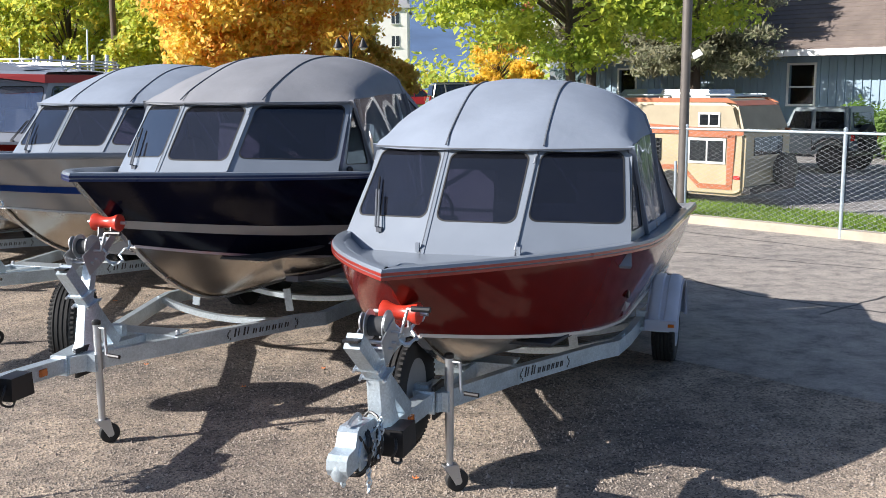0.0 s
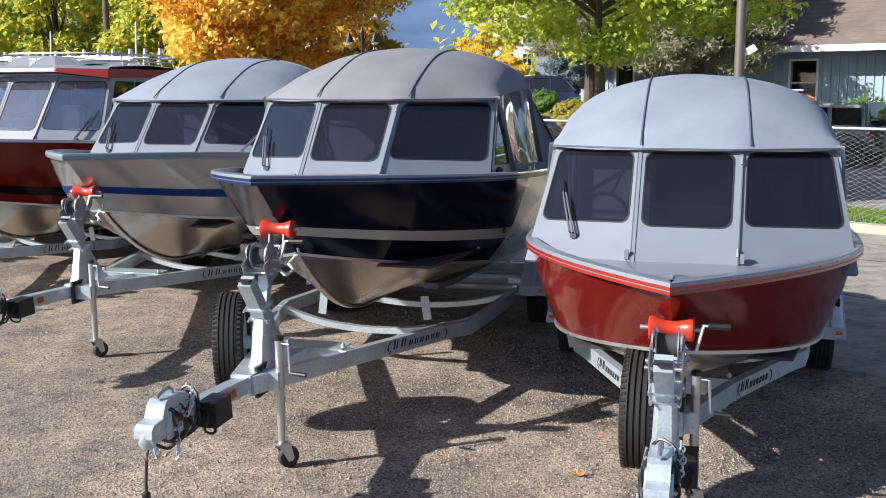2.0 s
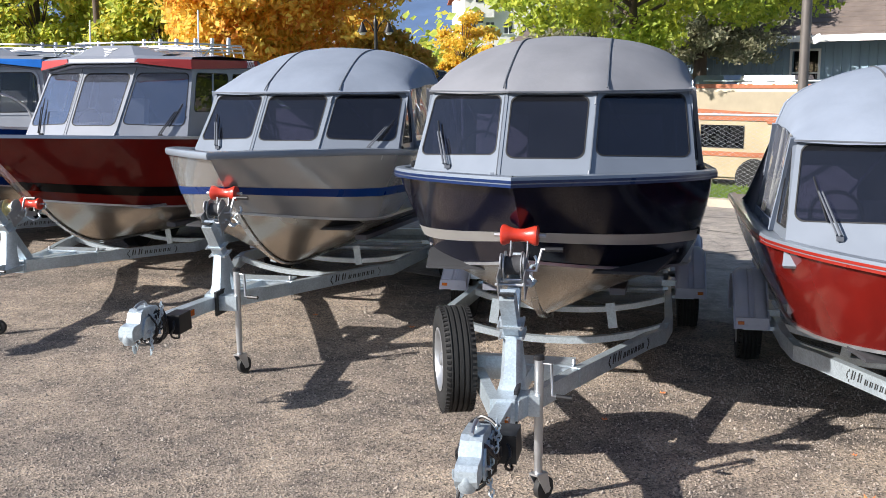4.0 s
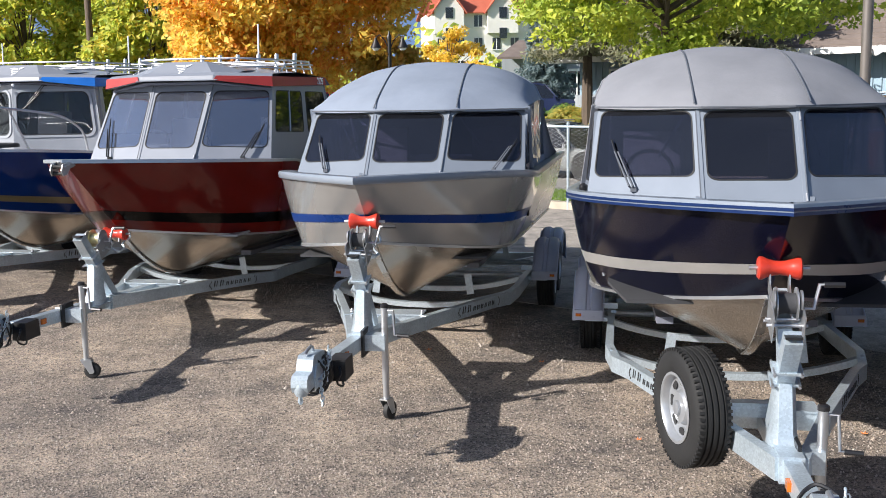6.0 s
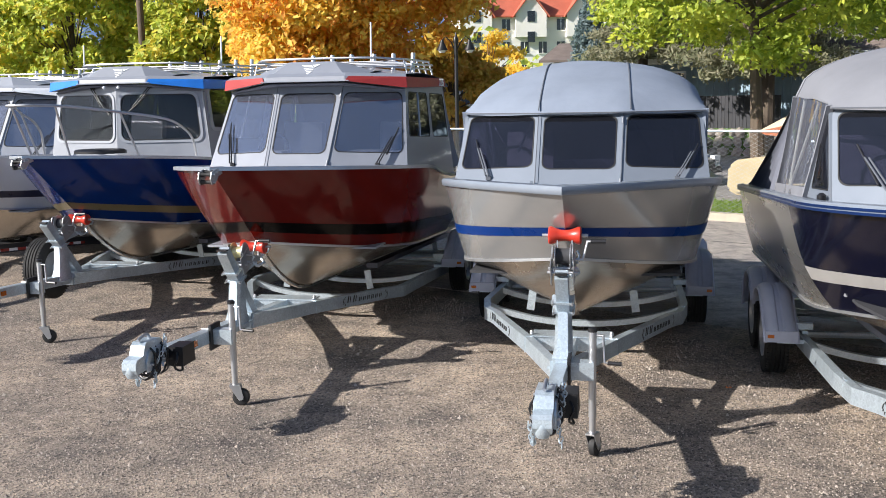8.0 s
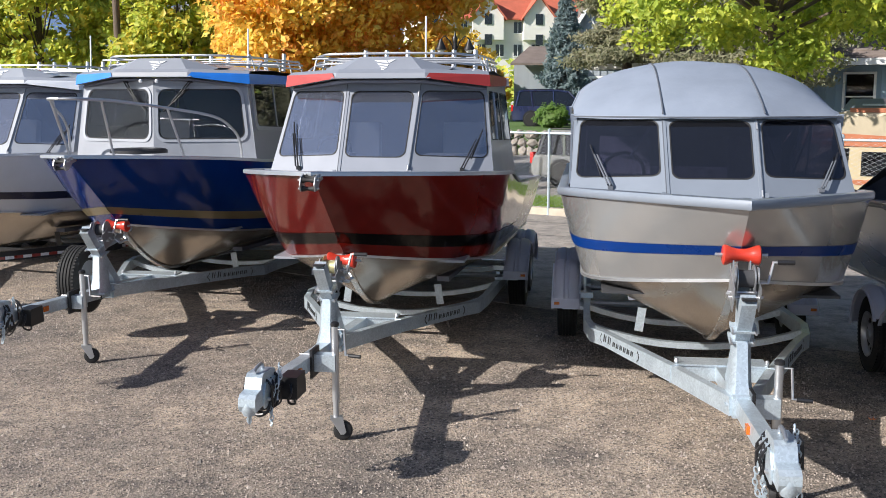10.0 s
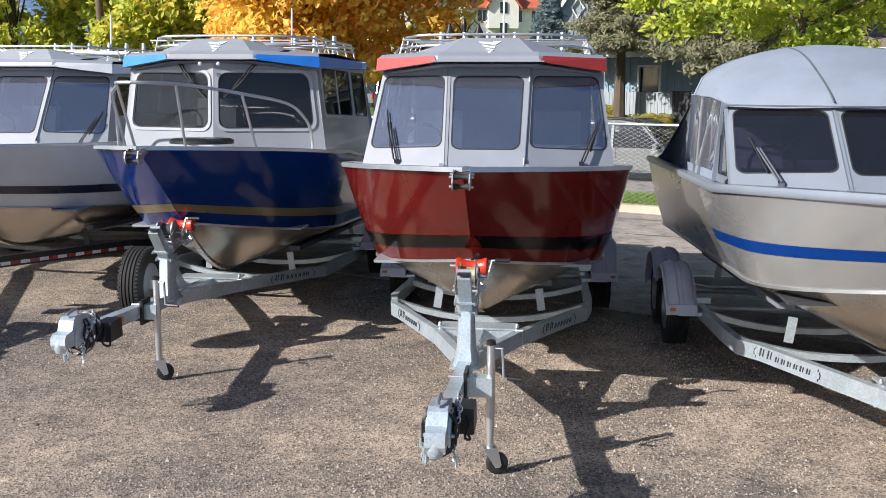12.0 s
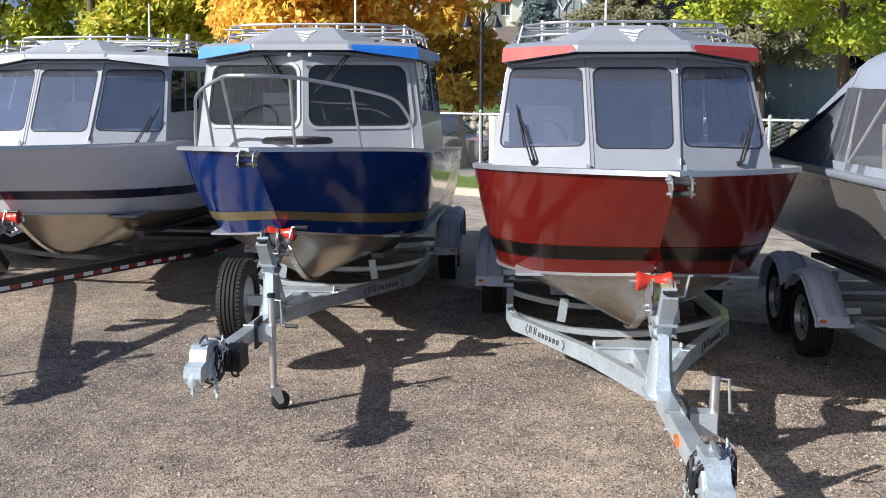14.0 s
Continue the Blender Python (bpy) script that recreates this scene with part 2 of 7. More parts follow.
SEAT = varied("pale_grey_vinyl", (0.60, 0.60, 0.60), 0.0, 0.6, 0.08, 6, 60, 0.1, 0.002)
INTERIOR = varied("dark_interior", (0.03, 0.031, 0.036), 0.0, 0.8, 0.15, 4, 60, 0.1, 0.002)
DASH = varied("grey_dashboard", (0.24, 0.245, 0.26), 0.0, 0.7, 0.1, 4, 60, 0.1, 0.002)
GLASS = glass_material("tinted_glass", (0.88, 0.90, 0.95), dust=0.03, shine=0.3)
GLASS_SIDE = glass_material("side_glass", (0.26, 0.27, 0.29), dust=0.010)
GLASS_DARK = glass_material("dark_tinted_glass", (0.22, 0.215, 0.30), dust=0.012, shine=0.09)
VINYL = glass_material("clear_vinyl", (0.62, 0.62, 0.60), dust=0.10)
GLASS_CLEAR = glass_material("clear_windscreen_glass", (0.45, 0.46, 0.48), dust=0.006, shine=0.03)
CAR_GLASS = glass_material("car_glass", (0.10, 0.11, 0.12), dust=0.01)

GRAVEL = ground_material("gravel", (0.385, 0.318, 0.257), (0.165, 0.143, 0.128), 64, 1.0)
ASPHALT = ground_material("worn_asphalt", (0.35, 0.32, 0.295), (0.27, 0.25, 0.238), 150, 0.35, 0.35, 0.5)
ROAD = ground_material("dark_asphalt", (0.28, 0.268, 0.262), (0.20, 0.192, 0.19), 120, 0.3, 0.4, 0.5)
CONCRETE = varied("kerb_concrete", (0.40, 0.35, 0.28), 0.0, 0.85, 0.18, 2.5, 50, 0.4, 0.006)
EARTH = varied("lawn_soil", (0.07, 0.13, 0.025), 0.0, 0.9, 0.3, 2, 30, 0.6, 0.02)
BARK = varied("bark", (0.10, 0.075, 0.055), 0.0, 0.9, 0.3, 3, 30, 0.8, 0.02, stretch=(1, 1, 0.2))
WOOD_DARK = varied("dark_fence_wood", (0.035, 0.036, 0.042), 0.0, 0.8, 0.3, 3, 40, 0.4, 0.004, stretch=(1, 1, 0.15))
POLE = varied("brown_pole_steel", (0.13, 0.115, 0.105), 0.3, 0.5, 0.12, 4, 60, 0.1, 0.002)
SIDING = varied("blue_grey_siding", (0.24, 0.33, 0.41), 0.0, 0.75, 0.15, 2, 40, 0.2, 0.003, stretch=(1, 1, 0.15))
SIDING_GREY = varied("grey_siding", (0.27, 0.30, 0.33), 0.0, 0.75, 0.12, 2, 40, 0.2, 0.003, stretch=(1, 1, 0.15))
SHINGLE = varied("brown_shingle", (0.15, 0.12, 0.105), 0.0, 0.9, 0.2, 1.5, 14, 0.6, 0.02)
TRIM = varied("white_trim_paint", (0.78, 0.78, 0.76), 0.0, 0.5, 0.05, 3, 60, 0.05, 0.001)
STUCCO = varied("white_stucco", (0.74, 0.72, 0.68), 0.0, 0.85, 0.06, 0.5, 20, 0.2, 0.004)
STUCCO_GREY = varied("grey_stucco", (0.40, 0.40, 0.42), 0.0, 0.85, 0.06, 0.5, 20, 0.2, 0.004)
TILE_RED = varied("red_roof_tile", (0.42, 0.11, 0.065), 0.0, 0.8, 0.15, 0.8, 10, 0.4, 0.02)
CREAM = varied("cream_van_paint", (0.37, 0.30, 0.185), 0.0, 0.45, 0.08, 2, 60, 0.05, 0.001, coat=0.3)
RUST = varied("rust_brown_stripe", (0.32, 0.10, 0.04), 0.0, 0.5, 0.1, 3, 60, 0, coat=0.2)
TAN = varied("tan_vinyl_roof", (0.33, 0.28, 0.20), 0.0, 0.8, 0.1, 3, 60, 0.2, 0.002)
JEEP = varied("blue_grey_car_paint", (0.11, 0.14, 0.16), 0.2, 0.4, 0.08, 2, 60, 0, coat=0.5)
CAR_SILVER = varied("silver_car_paint", (0.26, 0.27, 0.28), 0.6, 0.25, 0.05, 2, 60, 0, coat=0.8)
CAR_BLUE = varied("dark_blue_car_paint", (0.02, 0.03, 0.09), 0.3, 0.3, 0.05, 2, 60, 0, coat=0.8)
CAR_RED = varied("red_car_paint", (0.40, 0.02, 0.03), 0.2, 0.3, 0.05, 2, 60, 0, coat=0.8)
MOUNTAIN = varied("blue_mountain", (0.075, 0.135, 0.26), 0.0, 1.0, 0.35, 0.004, 0.03, 0.0)
STONE = varied("wall_stone", (0.26, 0.23, 0.20), 0.0, 0.9, 0.3, 4, 30, 0.6, 0.01)
MAPLE = leaf_material("maple_leaf", [(0.66, 0.25, 0.07), (0.80, 0.38, 0.08), (0.84, 0.52, 0.10), (0.86, 0.64, 0.12), (0.86, 0.74, 0.18), (0.66, 0.60, 0.14)])
BROWNLEAF = leaf_material("browning_leaf", [(0.50, 0.26, 0.08), (0.66, 0.40, 0.10), (0.58, 0.46, 0.11), (0.72, 0.48, 0.11)])
GOLDLEAF = leaf_material("golden_leaf", [(0.80, 0.50, 0.06), (0.82, 0.62, 0.09), (0.74, 0.44, 0.06)])
GREENLEAF = leaf_material("green_leaf", [(0.17, 0.25, 0.055), (0.30, 0.41, 0.065), (0.44, 0.52, 0.075), (0.62, 0.64, 0.09), (0.28, 0.38, 0.07)])
YELLOWGREEN = leaf_material("yellowing_leaf", [(0.52, 0.58, 0.10), (0.70, 0.69, 0.12), (0.38, 0.50, 0.09), (0.80, 0.64, 0.10), (0.46, 0.57, 0.13)])
NEEDLE = leaf_material("pine_needle", [(0.15, 0.18, 0.10), (0.25, 0.265, 0.15), (0.38, 0.36, 0.24), (0.12, 0.145, 0.08)])
SPRUCE = leaf_material("blue_spruce_needle", [(0.10, 0.15, 0.154), (0.17, 0.24, 0.238), (0.24, 0.31, 0.322), (0.07, 0.11, 0.112)])
BUSHLEAF = leaf_material("bush_leaf", [(0.65, 0.39, 0.065), (0.44, 0.39, 0.078), (0.26, 0.29, 0.052), (0.65, 0.26, 0.065)])
HEDGELEAF = leaf_material("hedge_leaf", [(0.10, 0.21, 0.039), (0.16, 0.27, 0.052), (0.08, 0.14, 0.039)])


# ---- mesh helpers ----
def mesh_from(name, verts, faces, mat, smooth=False):
    me = bpy.data.meshes.new(name)
    me.from_pydata([tuple(v) for v in verts], [], faces)
    me.validate()
    me.materials.append(mat)
    if smooth:
        me.shade_smooth()
    me.update()
    return me


def part(name, bm, mat, parent, label="", smooth=False, bevel=0.0):
    """Links a bmesh as one mesh object under a thing or a part."""
    if bevel:
        bmesh.ops.bevel(bm, geom=[e for e in bm.edges if len(e.link_faces) == 2 and e.calc_face_angle() > 0.6], offset=bevel, segments=2, affect="EDGES", clamp_overlap=True)
    bmesh.ops.recalc_face_normals(bm, faces=bm.faces)
    me = bpy.data.meshes.new(name)
    bm.to_mesh(me)
    bm.free()
    me.materials.append(mat)
    if smooth:
        me.shade_smooth()
        me.set_sharp_from_angle(angle=radians(38))
    ob = new(name, me)
    ob.parent = parent
    if label:
        tagged(ob, label)
    return ob


def thing(name, m, label, category, group="", kind=""):
    ob = new(name)
    ob.empty_display_size = 0.2
    ob.matrix_world = m
    return tagged(ob, label, category, group, kind)


def box(c, s, m=None, bm=None, taper=None):
    """A box by centre and size, turned by m; taper scales its top in x and y."""
    bm = bm or bmesh.new()
    vs = []
    for k in (-0.5, 0.5):
        for i, j in ((-0.5, -0.5), (0.5, -0.5), (0.5, 0.5), (-0.5, 0.5)):
            f = taper if taper and k > 0 else (1, 1)
            v = Vector((i * s[0] * f[0], j * s[1] * f[1], k * s[2]))
            vs.append(bm.verts.new((m @ v if m else v) + Vector(c)))
    for q in ((3, 2, 1, 0), (4, 5, 6, 7), (0, 1, 5, 4), (1, 2, 6, 5), (2, 3, 7, 6), (3, 0, 4, 7)):
        bm.faces.new([vs[i] for i in q])
    return bm


def sweep(path, section, bm=None, up=(0, 0, 1), closed=False):
    """A section (list of side, up offsets) carried along a path of points."""
    bm = bm or bmesh.new()
    pts = [Vector(p) for p in path]
    n, rings = len(pts), []
    for i, p in enumerate(pts):
        a, b = pts[(i - 1) % n] if (i or closed) else p, pts[(i + 1) % n] if (i < n - 1 or closed) else p
        d = (b - a).normalized()
        upv = Vector(up)
        if abs(d.dot(upv)) > 0.98:
            upv = Vector((0, 1, 0))
        side = d.cross(upv).normalized()
        u = side.cross(d).normalized()
        stretch = 1.0
        if 0 < i < n - 1:
            d1, d2 = (p - a).normalized(), (b - p).normalized()
            stretch = 1 / max(math.cos(d1.angle(d2, 0) / 2), 0.5)
        rings.append([bm.verts.new(p + side * (x * stretch) + u * y) for x, y in section])
    m = len(section)
    for i in range(n if closed else n - 1):
        r1, r2 = rings[i], rings[(i + 1) % n]
        for j in range(m):
            bm.faces.new((r1[j], r1[(j + 1) % m], r2[(j + 1) % m], r2[j]))
    if not closed:
        bm.faces.new(rings[0][::-1])
        bm.faces.new(rings[-1])
    return bm


def circle(r, n=10):
    return [(r * math.cos(2 * math.pi * i / n), r * math.sin(2 * math.pi * i / n)) for i in range(n)]


def rect(w, h):
    return [(-w / 2, -h / 2), (w / 2, -h / 2), (w / 2, h / 2), (-w / 2, h / 2)]


def tube(path, r, bm=None, n=10, closed=False):
    return sweep(path, circle(r, n), bm, closed=closed)


def lathe(profile, m, n=24, bm=None, caps=True):
    """A profile of (radius, height) turned about z, placed by m."""
    bm = bm or bmesh.new()
    rings = []
    for r, h in profile:
        rings.append([bm.verts.new(m @ Vector((r * math.cos(2 * math.pi * i / n), r * math.sin(2 * math.pi * i / n), h))) for i in range(n)])
    for a, b in zip(rings, rings[1:]):
        for i in range(n):
            bm.faces.new((a[i], a[(i + 1) % n], b[(i + 1) % n], b[i]))
    if caps:
        bm.faces.new(rings[0][::-1])
        bm.faces.new(rings[-1])
    return bm


def along_x(x, y, z):
    return pose(x, y, z, 0, 90, 0)


def loft(rows, bm=None, thickness=None):
    """A sheet through rows of points; thickness adds an inner sheet, moved by that vector."""
    bm = bm or bmesh.new()

    def sheet(off):
        grid = [[bm.verts.new(Vector(p) + off) for p in row] for row in rows]
        for a, b in zip(grid, grid[1:]):
            for i in range(len(a) - 1):
                bm.faces.new((a[i], a[i + 1], b[i + 1], b[i]))
        return grid

    g = sheet(Vector((0, 0, 0)))
    if thickness is not None:
        h = sheet(Vector(thickness))
        loop_g = g[0] + [r[-1] for r in g[1:-1]] + g[-1][::-1] + [r[0] for r in g[-2:0:-1]]
        loop_h = h[0] + [r[-1] for r in h[1:-1]] + h[-1][::-1] + [r[0] for r in h[-2:0:-1]]
        k = len(loop_g)
        for i in range(k):
            bm.faces.new((loop_g[i], loop_g[(i + 1) % k], loop_h[(i + 1) % k], loop_h[i]))
    return bm


def rounded(u0, v0, u1, v1, ru, rv, n=6):
    """The outline of a rounded rectangle, in a panel's own 0 to 1 coordinates."""
    out = []
    for cx, cy, a0 in ((u1 - ru, v0 + rv, -90), (u1 - ru, v1 - rv, 0), (u0 + ru, v1 - rv, 90), (u0 + ru, v0 + rv, 180)):
        for i in range(n):
            a = radians(a0 + 90 * i / (n - 1))
            out.append((cx + ru * math.cos(a), cy + rv * math.sin(a)))
    return out


class Panel:
    """A flat four-cornered panel (bl, br, tr, tl seen from outside) with one rounded window."""

    def __init__(self, bl, br, tr, tl, hole, radius=0.06, thick=0.03):
        self.c = [Vector(p) for p in (bl, br, tr, tl)]
        self.n = (self.c[1] - self.c[0]).cross(self.c[3] - self.c[0]).normalized()
        w, h = (self.c[1] - self.c[0]).length, (self.c[3] - self.c[0]).length
        self.ru, self.rv, self.hole, self.thick = radius / w, radius / h, hole, thick
        self.w, self.h = w, h

    def at(self, u, v, d=0.0):
        a, b, c, e = self.c
        return a * (1 - u) * (1 - v) + b * u * (1 - v) + c * u * v + e * (1 - u) * v + self.n * d

    def ring(self, outer, inner, d0, d1, bm=None):
        bm = bm or bmesh.new()
        n = len(outer)
        lay = [[bm.verts.new(self.at(*p, d)) for p in loop] for loop, d in ((outer, d1), (inner, d1), (inner, d0), (outer, d0))]
        for a, b in zip(lay, lay[1:] + lay[:1]):
            for i in range(n):
                bm.faces.new((a[i], a[(i + 1) % n], b[(i + 1) % n], b[i]))
        return bm

    def surround(self):
        u0, v0, u1, v1 = self.hole
        inner = rounded(u0, v0, u1, v1, self.ru, self.rv)
        outer = []
        for i, (u, v) in enumerate(inner):
            q, k = divmod(i, 6)
            corner = ((1, 0), (1, 1), (0, 1), (0, 0))[q]
            p = (u, corner[1]) if (q in (0, 2)) == (k < 3) else (corner[0], v)
            if k in (2, 3):
                p = corner
            outer.append(p)
        # two points share each corner; part them a little along the edges
        for q, (c, e1, e2) in enumerate((((1, 0), (-1, 0), (0, 1)), ((1, 1), (0, -1), (-1, 0)), ((0, 1), (1, 0), (0, -1)), ((0, 0), (0, 1), (1, 0)))):
            eps = 0.004
            outer[q * 6 + 2] = (c[0] + e1[0] * eps, c[1] + e1[1] * eps)
            outer[q * 6 + 3] = (c[0] + e2[0] * eps, c[1] + e2[1] * eps)
        return self.ring(outer, inner, -self.thick, 0.0)

    def gasket(self, width=0.007, proud=0.003):
        u0, v0, u1, v1 = self.hole
        du, dv = width / self.w, width / self.h
        return self.ring(rounded(u0 - du * 0.3, v0 - dv * 0.3, u1 + du * 0.3, v1 + dv * 0.3, self.ru, self.rv), rounded(u0 + du, v0 + dv, u1 - du, v1 - dv, self.ru, self.rv), -0.012, proud)

    def pane(self):
        bm = bmesh.new()
        lo = [bm.verts.new(self.at(u, v, -0.006)) for u, v in rounded(*self.hole, self.ru, self.rv)]
        hi = [bm.verts.new(self.at(u, v, -0.001)) for u, v in rounded(*self.hole, self.ru, self.rv)]
        bm.faces.new(hi)
        bm.faces.new(lo[::-1])
        for i in range(len(lo)):
            j = (i + 1) % len(lo)
            bm.faces.new((lo[i], lo[j], hi[j], hi[i]))
        return bm


# ---- boats ----
def ease(u, p=2.4):
    return 1 - (1 - min(max(u, 0), 1)) ** p


class Hull:
    """A hard-chined hull by its sheer, chine and keel lines. y runs aft, the stem rests on the roller at y = 0."""

    def __init__(self, y0=-0.35, zb=1.83, slope=0.055, W=1.2, yT=6.2, Lb=2.6, yc=0.1, zc=1.1, Wc=1.02, zc1=0.98, Lbc=2.4, zk=0.6, yk=1.7, p=2.4, pc=2.2, drop=0.0, curve=0.0):
        self.y0, self.zb, self.slope, self.W, self.yT, self.Lb = y0, zb, slope, W, yT, Lb
        self.yc, self.zc, self.Wc, self.zc1, self.Lbc, self.zk, self.yk, self.p, self.pc, self.drop, self.curve = yc, zc, Wc, zc1, Lbc, zk, yk, p, pc, drop, curve

    def sheer(self, s):
        y = self.y0 + (self.yT - self.y0) * s
        z = self.zb - self.slope * (y - self.y0) - self.curve * min(y - self.y0, 2.2) ** 2 - self.drop * ease((y - 2.0) / 0.8, 1.5)
        return Vector((self.W * ease((y - self.y0) / self.Lb, self.p), y, z))

    def chine(self, s):
        y = self.yc + (self.yT - 0.08 - self.yc) * s
        u = min((y - self.yc) / self.Lbc, 1)
        z = self.zc + (self.zc1 - self.zc) * ease(u, 1.8) - 0.05 * max(y - self.yc - 1.5, 0)
        return Vector((self.Wc * ease(u, self.pc), y, z))

    def keel(self, s):
        y = self.yc + (self.yT - 0.08 - self.yc) * s
        u = min(max((y - self.yc) / (self.yk - self.yc), 0), 1)
        return Vector((0, y, self.zk + (self.zc - self.zk) * (1 - u) ** 2.0 - 0.05 * max(y - self.yk, 0)))

    def side(self, s, v, off=0.0):
        """A point on the topside: v = 0 at the sheer, 1 at the chine, swelling slightly outwards."""
        a, b = self.sheer(s), self.chine(s)
        p = a.lerp(b, v)
        out = Vector((1, -0.6 * (1 - min(s * 3, 1)), 0)).normalized()
        swell = 0.02 * math.sin(math.pi * v) * min(s * 8, 1)
        return p + out * (swell + off)

    def bottom(self, s, v):
        return self.chine(s).lerp(self.keel(s), v)

    def sheer_at(self, y):
        return self.sheer((y - self.y0) / (self.yT - self.y0))


def stations(n, power=1.7):
    return [(i / n) ** power for i in range(n + 1)]


def both(rows):
    """Rows of starboard points, and the same mirrored."""
    return [rows, [[Vector((-p[0], p[1], p[2])) for p in r] for r in rows]]


def side_band(h, s_of_v0, s_of_v1, v0, v1, off=0.0, n=26, m=8):
    """The topside between two edges that may slant: s runs from s_of_v0(v) to s_of_v1(v)."""
    rows = []
    for j in range(m + 1):
        v = v0 + (v1 - v0) * j / m
        a, b = s_of_v0(v), s_of_v1(v)
        rows.append([h.side(a + (b - a) * t, v, off) for t in stations(n, 1.7 if a < 0.01 else 1.0)])
    return rows


def hull_parts(boat, h, paint, paint_end, stripes, bare=ALU, bottom=ALU_DARK):
    """Painted bow panels, bare aft panels, stripes, chine edge, bottom plates and transom."""
    edge = lambda v: paint_end - 0.16 * v
    zero, one = (lambda v: 0.0), (lambda v: 1.0)
    for k, rows in enumerate(both(side_band(h, zero, edge, 0, 1))):
        part("painted_side", loft(rows), paint, boat, smooth=True)
    if paint_end < 1:
        for rows in both(side_band(h, edge, one, 0, 1, n=12)):
            part("bare_side", loft(rows), bare, boat, "bare brushed aluminium hull side", smooth=True)
    for v0, v1, mat in stripes:
        for rows in both(side_band(h, zero, lambda v: edge(v) - 0.002, v0, v1, 0.004, m=2)):
            part("hull_stripe", loft(rows), mat, boat, smooth=True)
    ss = stations(30)
    for rows in both([[h.bottom(s, v) for s in ss] for v in (0, 0.25, 0.5, 0.75, 1.0)]):
        part("bottom_plate", loft(rows), bottom, boat, "bare aluminium bottom plate", smooth=True)
    for sgn in (1, -1):
        path = [Vector((sgn * (p.x + 0.006), p.y, p.z)) for p in (h.chine(s) for s in ss)]
        part("chine_edge", sweep(path, rect(0.022, 0.02)), BRIGHT, boat, smooth=True)
    part("keel_strip", sweep([h.keel(s) + Vector((0, -0.004, -0.01)) for s in ss], rect(0.05, 0.016)), ALU, boat, smooth=True)
    a, b, c = h.sheer(1), h.chine(1), h.keel(1)
    bm = bmesh.new()
    front = [bm.verts.new(p) for p in (a, b, c, Vector((-b.x, b.y, b.z)), Vector((-a.x, a.y, a.z)))]
    back = [bm.verts.new(p.co + Vector((0, 0.05, 0))) for p in front]
    bm.faces.new(front)
    bm.faces.new(back[::-1])
    for i in range(5):
        bm.faces.new((front[i], front[(i + 1) % 5], back[(i + 1) % 5], back[i]))
    part("transom", bm, bare, boat)


def gunwale(boat, h, mat, pinstripe=None, width=0.07, height=0.07, label=""):
    """A rolled rail round the sheer, with pinstripes on its outer face."""
    ss = stations(34)
    pts = [h.sheer(s) for s in ss]
    path = [Vector((-p.x, p.y, p.z)) for p in pts[::-1]] + pts[1:]
    sec = [(-width * 0.75, -height * 0.35), (0.012, -height * 0.6), (width * 0.28, -height * 0.45), (width * 0.34, height * 0.1), (width * 0.2, height * 0.42), (-width * 0.5, height * 0.5), (-width * 0.75, height * 0.4)]
    part("gunwale", sweep(path, sec), mat, boat, label, smooth=True)
    if pinstripe:
        for dz in (-0.026, -0.002):
            part("pinstripe", sweep([p + Vector((0, 0, dz)) for p in path], [(width * 0.2, -0.008), (width * 0.375, -0.008), (width * 0.375, 0.008), (width * 0.2, 0.008)]), pinstripe, boat, smooth=True)


def deck(boat, h, mat, y_end, crown=0.03, recess=0.0, inner=0.07):
    """The foredeck from bow to windshield, crowned, and side decks aft of it."""
    rows = []
    n = 18
    for i in range(n + 1):
        y = h.y0 + 0.05 + (y_end - h.y0 - 0.05) * (i / n) ** 1.3
        p = h.sheer_at(y)
        w = max(p.x - 0.02, 0.005)
        wi = max(min(h.sheer_at(max(y - 0.9 * recess, h.y0)).x - 0.04 - inner, w - 0.02), 0.003)
        dip = recess * min(max((wi - 0.06) / 0.25, 0), 1)
        row = []
        for t in [k / 8 for k in range(-8, 9)]:
            if abs(t) == 1:
                row.append(Vector((w * t, y, p.z + 0.012)))
            else:
                row.append(Vector((wi * t * 8 / 7, y, p.z + 0.012 - dip + crown * (1 - t * t) * min(i / 6, 1))))
        rows.append(row)
    part("foredeck", loft(rows, thickness=(0, 0, -0.03)), mat, boat, smooth=True)
    for sgn in (1, -1):
        rows = []
        for i in range(11):
            y = y_end + (h.yT - y_end) * i / 10
            p = h.sheer_at(y)
            rows.append([Vector((sgn * (p.x - 0.01), y, p.z + 0.012)), Vector((sgn * (p.x - 0.26), y, p.z + 0.012))])
        part("side_deck", loft(rows, thickness=(0, 0, -0.04)), mat, boat, smooth=True)


